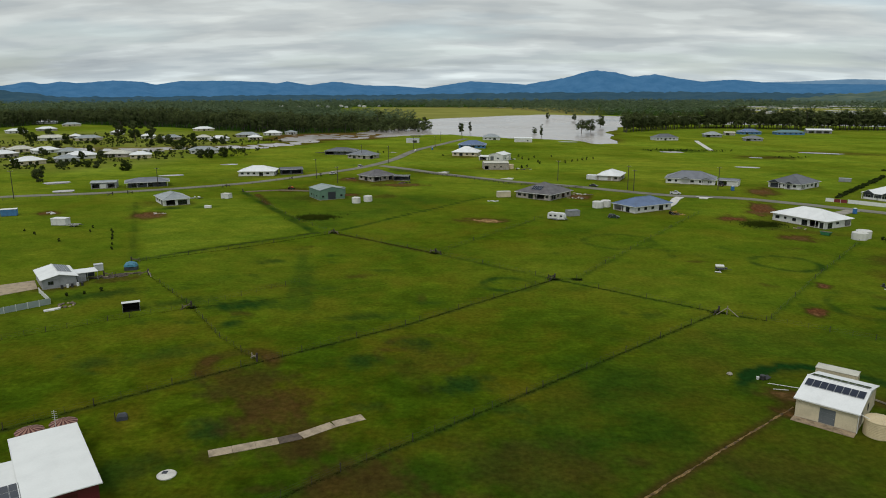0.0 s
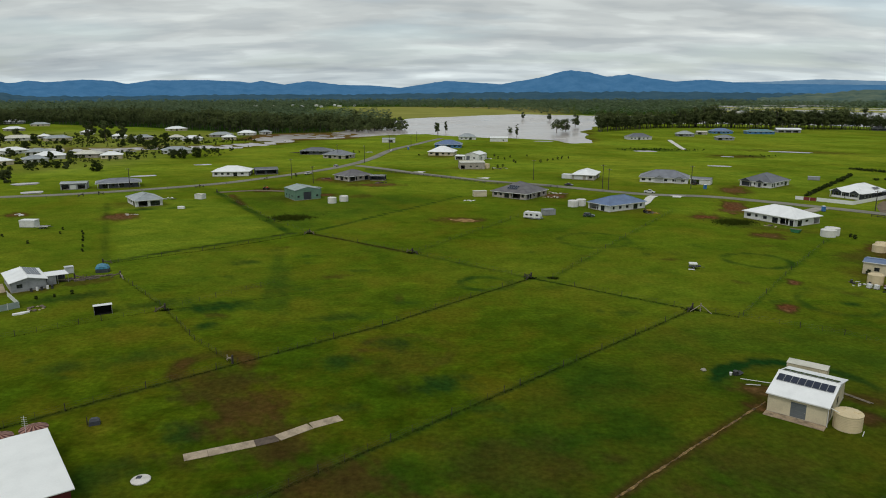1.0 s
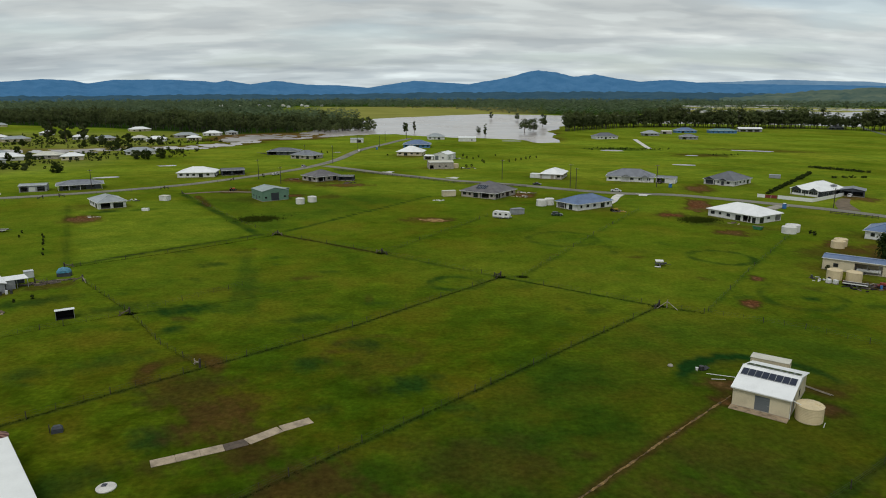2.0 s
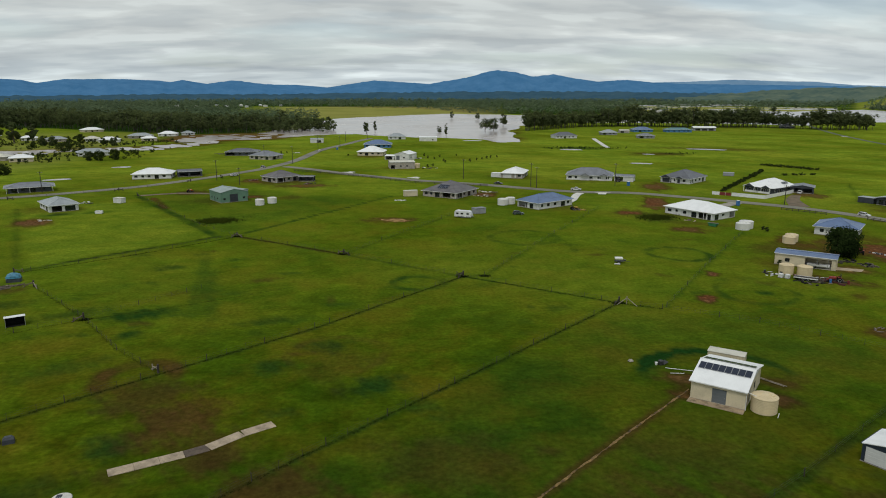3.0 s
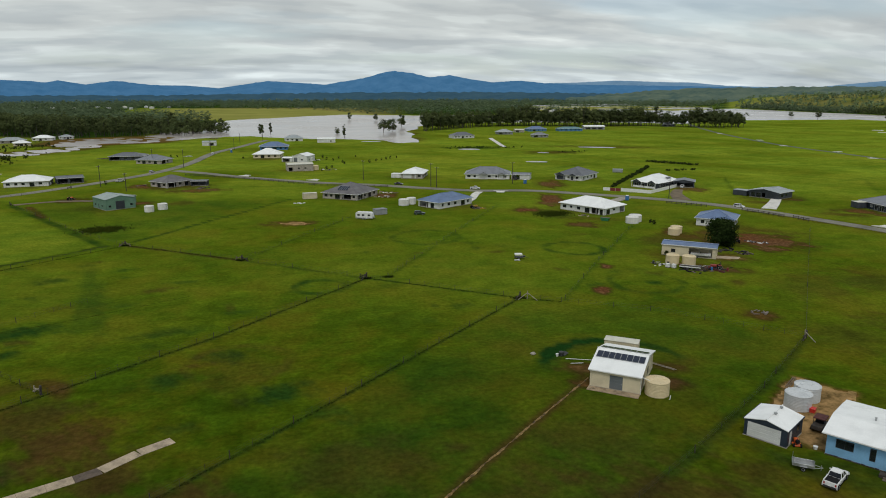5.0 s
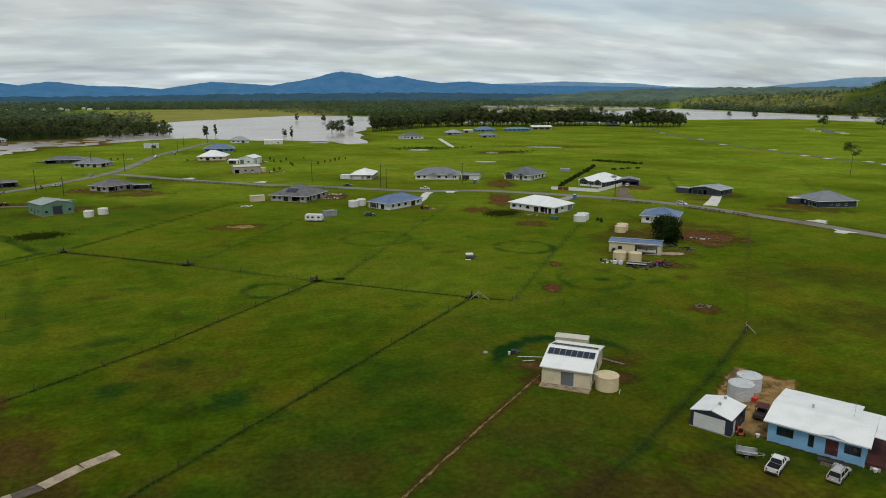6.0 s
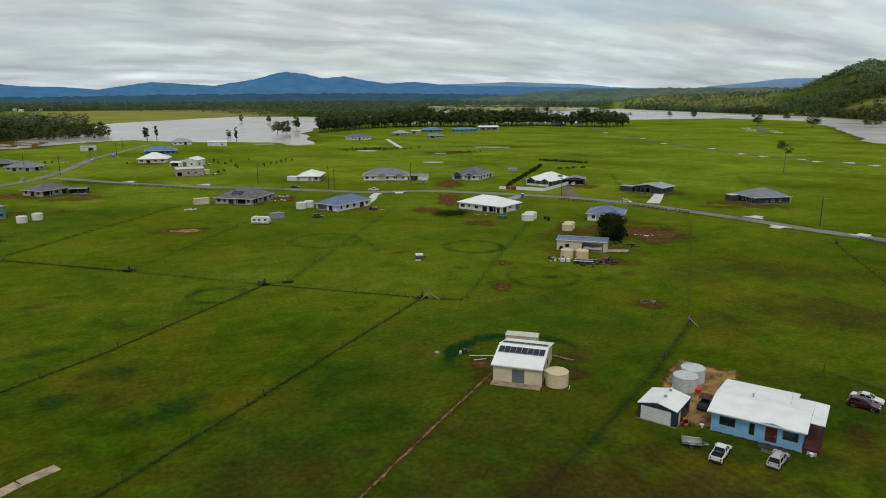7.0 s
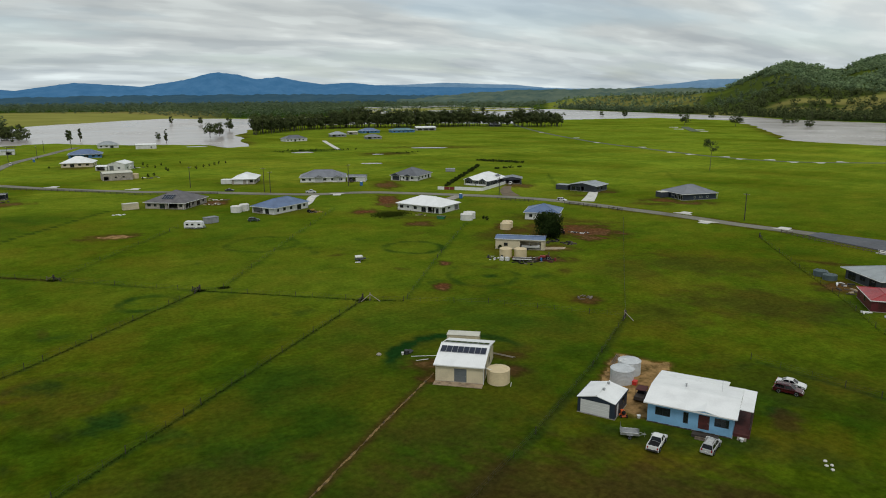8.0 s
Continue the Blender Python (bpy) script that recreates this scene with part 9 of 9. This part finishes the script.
def along(pts, per_metre, spread, r):
    out = []
    for a, b in zip(pts, pts[1:]):
        a, b = np.array(a, float), np.array(b, float)
        m = int(np.linalg.norm(b - a) * per_metre)
        d = (b - a) / np.linalg.norm(b - a)
        out.append(a + (b - a) * r.uniform(0, 1, (m, 1)) + np.array([-d[1], d[0]]) * r.normal(0, spread, (m, 1)))
    return np.concatenate(out)


r5 = np.random.default_rng(77)
lines = [[(28.4, 169.9), (-8.0, 134.5), (-44.8, 104.9), (-84.0, 71.0)], [(59.9, 142.7), (13.2, 101.6), (-13.1, 78.5), (-32.0, 61.0)], [(28.4, 169.9), (59.9, 142.7), (67.8, 137.2)], [(103.6, 102.4), (79.0, 85.2), (55.3, 70.5), (36.0, 59.6)], [(-2.6, 199.2), (-37.7, 229.3), (-66.0, 203.8), (-88.5, 188.0)], [(202.9, 142.0), (175.3, 109.7), (158.2, 88.5), (143.1, 71.8), (126.0, 50.0)], [(-77.8, 173.9), (-56.6, 146.6), (-44.0, 127.0), (-33.5, 114.9)], [(-56.4, 146.1), (-70.9, 137.0), (-92.0, 121.0)], [(-56.4, 146.1), (-36.7, 154.0), (-14.0, 166.0)]]
for n, line in enumerate(lines):
    tufts("long_grass", along(line, 10 if n < 3 or n == 4 else 7, 0.13, r5), 0.13 if n < 3 or n == 4 else 0.10, "dark rank grass growing along a fence line", 80 + n, blades=4, material=DARK_BLADE if n < 3 or n == 4 else BLADE)
for n, (x, y) in enumerate([(28.4, 169.9), (59.9, 142.7), (-2.6, 199.2), (-37.7, 229.3), (-56.4, 146.1), (34.0, 169.6)]):
    tufts("long_grass", np.array([(x, y)]) + r5.normal(0, 1, (60, 2)) * (0.7, 0.5), 0.34, "dark clump of grass round a corner post", 95 + n, material=DARK_BLADE)
heap_spots = np.array([(-49.2, 259.4)]) + r5.normal(0, 1, (900, 2)) * (3.4, 2.6)
tufts("long_grass", heap_spots, 0.75, "dark weedy mound of long grass", 91)
heap_spots = np.array([(115.7, 244.8)]) + r5.normal(0, 1, (900, 2)) * (3.4, 2.4)
tufts("long_grass", heap_spots, 0.7, "dark weedy mound near the white house", 92)

# ---- the backfilled trench across the paddock ----
trng = random.Random(4)
way = [Vector(p) for p in ((53.4, 96.8), (46.2, 91.0), (41.6, 87.3), (32.6, 79.9), (22.2, 71.3), (8.0, 59.6))]
left, right_ = [], []
for a, b in zip(way, way[1:]):
    d_ = (b - a).normalized()
    s_ = Vector((-d_.y, d_.x))
    m_ = max(2, int((b - a).length / 0.5))
    for k in range(m_):
        p_ = a.lerp(b, k / m_) + s_ * (0.05 * math.sin(k * 0.4) + trng.uniform(-0.06, 0.06))
        wd_ = 0.155 + 0.05 * math.sin(p_.x * 1.3) + trng.uniform(-0.055, 0.055)
        z_ = ground_z(p_.x, p_.y)
        left.append((p_.x + s_.x * wd_, p_.y + s_.y * wd_, z_ + 0.015))
        right_.append((p_.x - s_.x * wd_, p_.y - s_.y * wd_, z_ + 0.015))
nn = len(left)
crown = [((l[0] + r_[0]) / 2, (l[1] + r_[1]) / 2, l[2] + 0.09 + trng.uniform(-0.02, 0.03)) for l, r_ in zip(left, right_)]
tagged(part("track", Geo().add(left + crown + right_, [(k, k + 1, nn + k + 1, nn + k) for k in range(nn - 1)] + [(nn + k, nn + k + 1, 2 * nn + k + 1, 2 * nn + k) for k in range(nn - 1)]), SOIL), "narrow orange-tan line of a backfilled trench", "trench", kind="structure")

# ---- small heaps and litter in the yards ----
def litter(x, y, spread, n, mats, label, seed, size=0.9):
    """Loose boards and sheets lying about a spot, as one heap."""
    q = random.Random(seed)
    t = thing("debris_heap", (x, y), 0, label, "debris")
    for k in range(n):
        u, v, a = q.gauss(0, spread), q.gauss(0, spread), q.uniform(0, 3.14)
        l, wd_, z_ = size * q.uniform(0.5, 1.3), size * q.uniform(0.12, 0.4), 0.04 + 0.05 * (k % 4)
        c_, s_ = math.cos(a), math.sin(a)
        pts = [(u + c_ * i * l - s_ * j * wd_, v + s_ * i * l + c_ * j * wd_) for i, j in ((-1, -1), (1, -1), (1, 1), (-1, 1))]
        part("board", Geo().prism(pts, -0.05, z_ + q.uniform(0, 0.25)), mats[k % len(mats)], t)


litter(61.2, 309.5, 1.6, 14, [TIMBER, TAN, PALE_CONCRETE], "pale building offcuts beside the brick house", 1)
litter(65.2, 321.5, 1.8, 14, [TIMBER, TAN, PALE_CONCRETE], "pale building offcuts beside the brick house", 2)
litter(21.3, 299.3, 1.1, 5, [TRIM_WHITE], "white sheets lying on grass", 3, 1.0)
litter(91.6, 265.8, 1.6, 12, [YELLOW, TIMBER], "ochre and brown timber heap beside the loader", 4)
litter(-113.9, 308.4, 1.6, 10, [TRIM_WHITE, STEEL, DARK_STEEL], "farm machinery parts beside the grey house", 5)
litter(-155.2, 268.3, 1.2, 4, [TRIM_WHITE], "white sheets lying by red soil", 6, 1.1)
litter(-112.6, 266.8, 1.4, 5, [TAN, PALE_CONCRETE], "pale sheets on red soil", 7, 1.0)
litter(106.0, 117.4, 0.9, 7, [ASH], "pale ash and burnt offcuts on bare soil", 8, 0.7)
litter(158.0, 176.6, 1.0, 7, [TRIM_WHITE, TIMBER, DARK_STEEL], "offcuts lying on red soil", 9, 0.7)
litter(121.2, 153.6, 2.0, 22, [RUBBER, DARK_TIMBER, TIMBER, DECK_RED], "tangle of dark machinery parts and timber", 10, 0.9)
litter(115.6, 151.8, 1.6, 14, [RUBBER, DARK_TIMBER, TIMBER], "tangle of scrap steel beside a trailer", 11, 0.8)
litter(138.9, 171.0, 1.4, 12, [DARK_TIMBER, RUBBER], "dark logs and parts under the tree", 17, 0.9)
litter(141.6, 166.6, 1.3, 12, [DARK_TIMBER, RUBBER, TIMBER], "dark scrap lying beside the hardstand", 18, 0.9)
litter(113.4, 154.6, 1.3, 14, [RUBBER, DARK_TIMBER], "dark machinery parts below the tanks", 19, 0.8)
litter(154.0, 179.6, 0.9, 6, [TRIM_WHITE, DARK_STEEL], "white and dark sheets on red soil", 20, 0.8)
litter(168.6, 93.2, 1.0, 8, [TIMBER, DARK_STEEL, TRIM_WHITE], "crates and boards beside the low tanks", 21, 0.8)
litter(164.2, 89.4, 1.0, 8, [TIMBER, TAN, DARK_TIMBER], "timber boards against the red shed", 22, 0.8)
litter(150.8, 78.4, 0.5, 3, [TRIM_WHITE], "white boards lying at the fence", 23, 0.9)
litter(50.0, 431.0, 2.2, 9, [DARK_STEEL, TIMBER, TRIM_WHITE], "clutter beside the beige building", 24, 1.2)
litter(48.0, 492.0, 2.2, 9, [DARK_STEEL, TIMBER, TRIM_WHITE], "clutter beside the white shed", 25, 1.2)
litter(-98, 545, 2.5, 8, [DARK_STEEL, DARK_TIMBER], "dark clutter beside the dark house", 26, 1.6)
litter(-22.0, 361.5, 1.8, 12, [TIMBER, DECK_RED, DARK_TIMBER], "brown timber and soil heap beside the brick house", 27, 1.1)
litter(-52.5, 379.0, 1.6, 10, [DECK_RED, TIMBER], "red-brown heap beside the dark-roofed house", 28, 1.1)
litter(108.8, 160.4, 0.9, 7, [TRIM_WHITE, DARK_STEEL], "white drums and scrap beside the tanks", 12, 0.5)
litter(124.5, 236.5, 1.2, 5, [TAN, TIMBER], "boards lying beside the white house", 13, 0.8)
litter(236.0, 264.0, 1.5, 6, [TRIM_WHITE, STEEL], "pale sheets beside the charcoal shed house", 14, 0.9)
litter(-41, 548, 2.0, 8, [TRIM_WHITE, STEEL], "pale sheets by the road bend", 15, 1.2)
litter(-30.5, 754, 3.0, 9, [DECK_RED, TIMBER], "brown flood wrack on the shore", 16, 2.0)
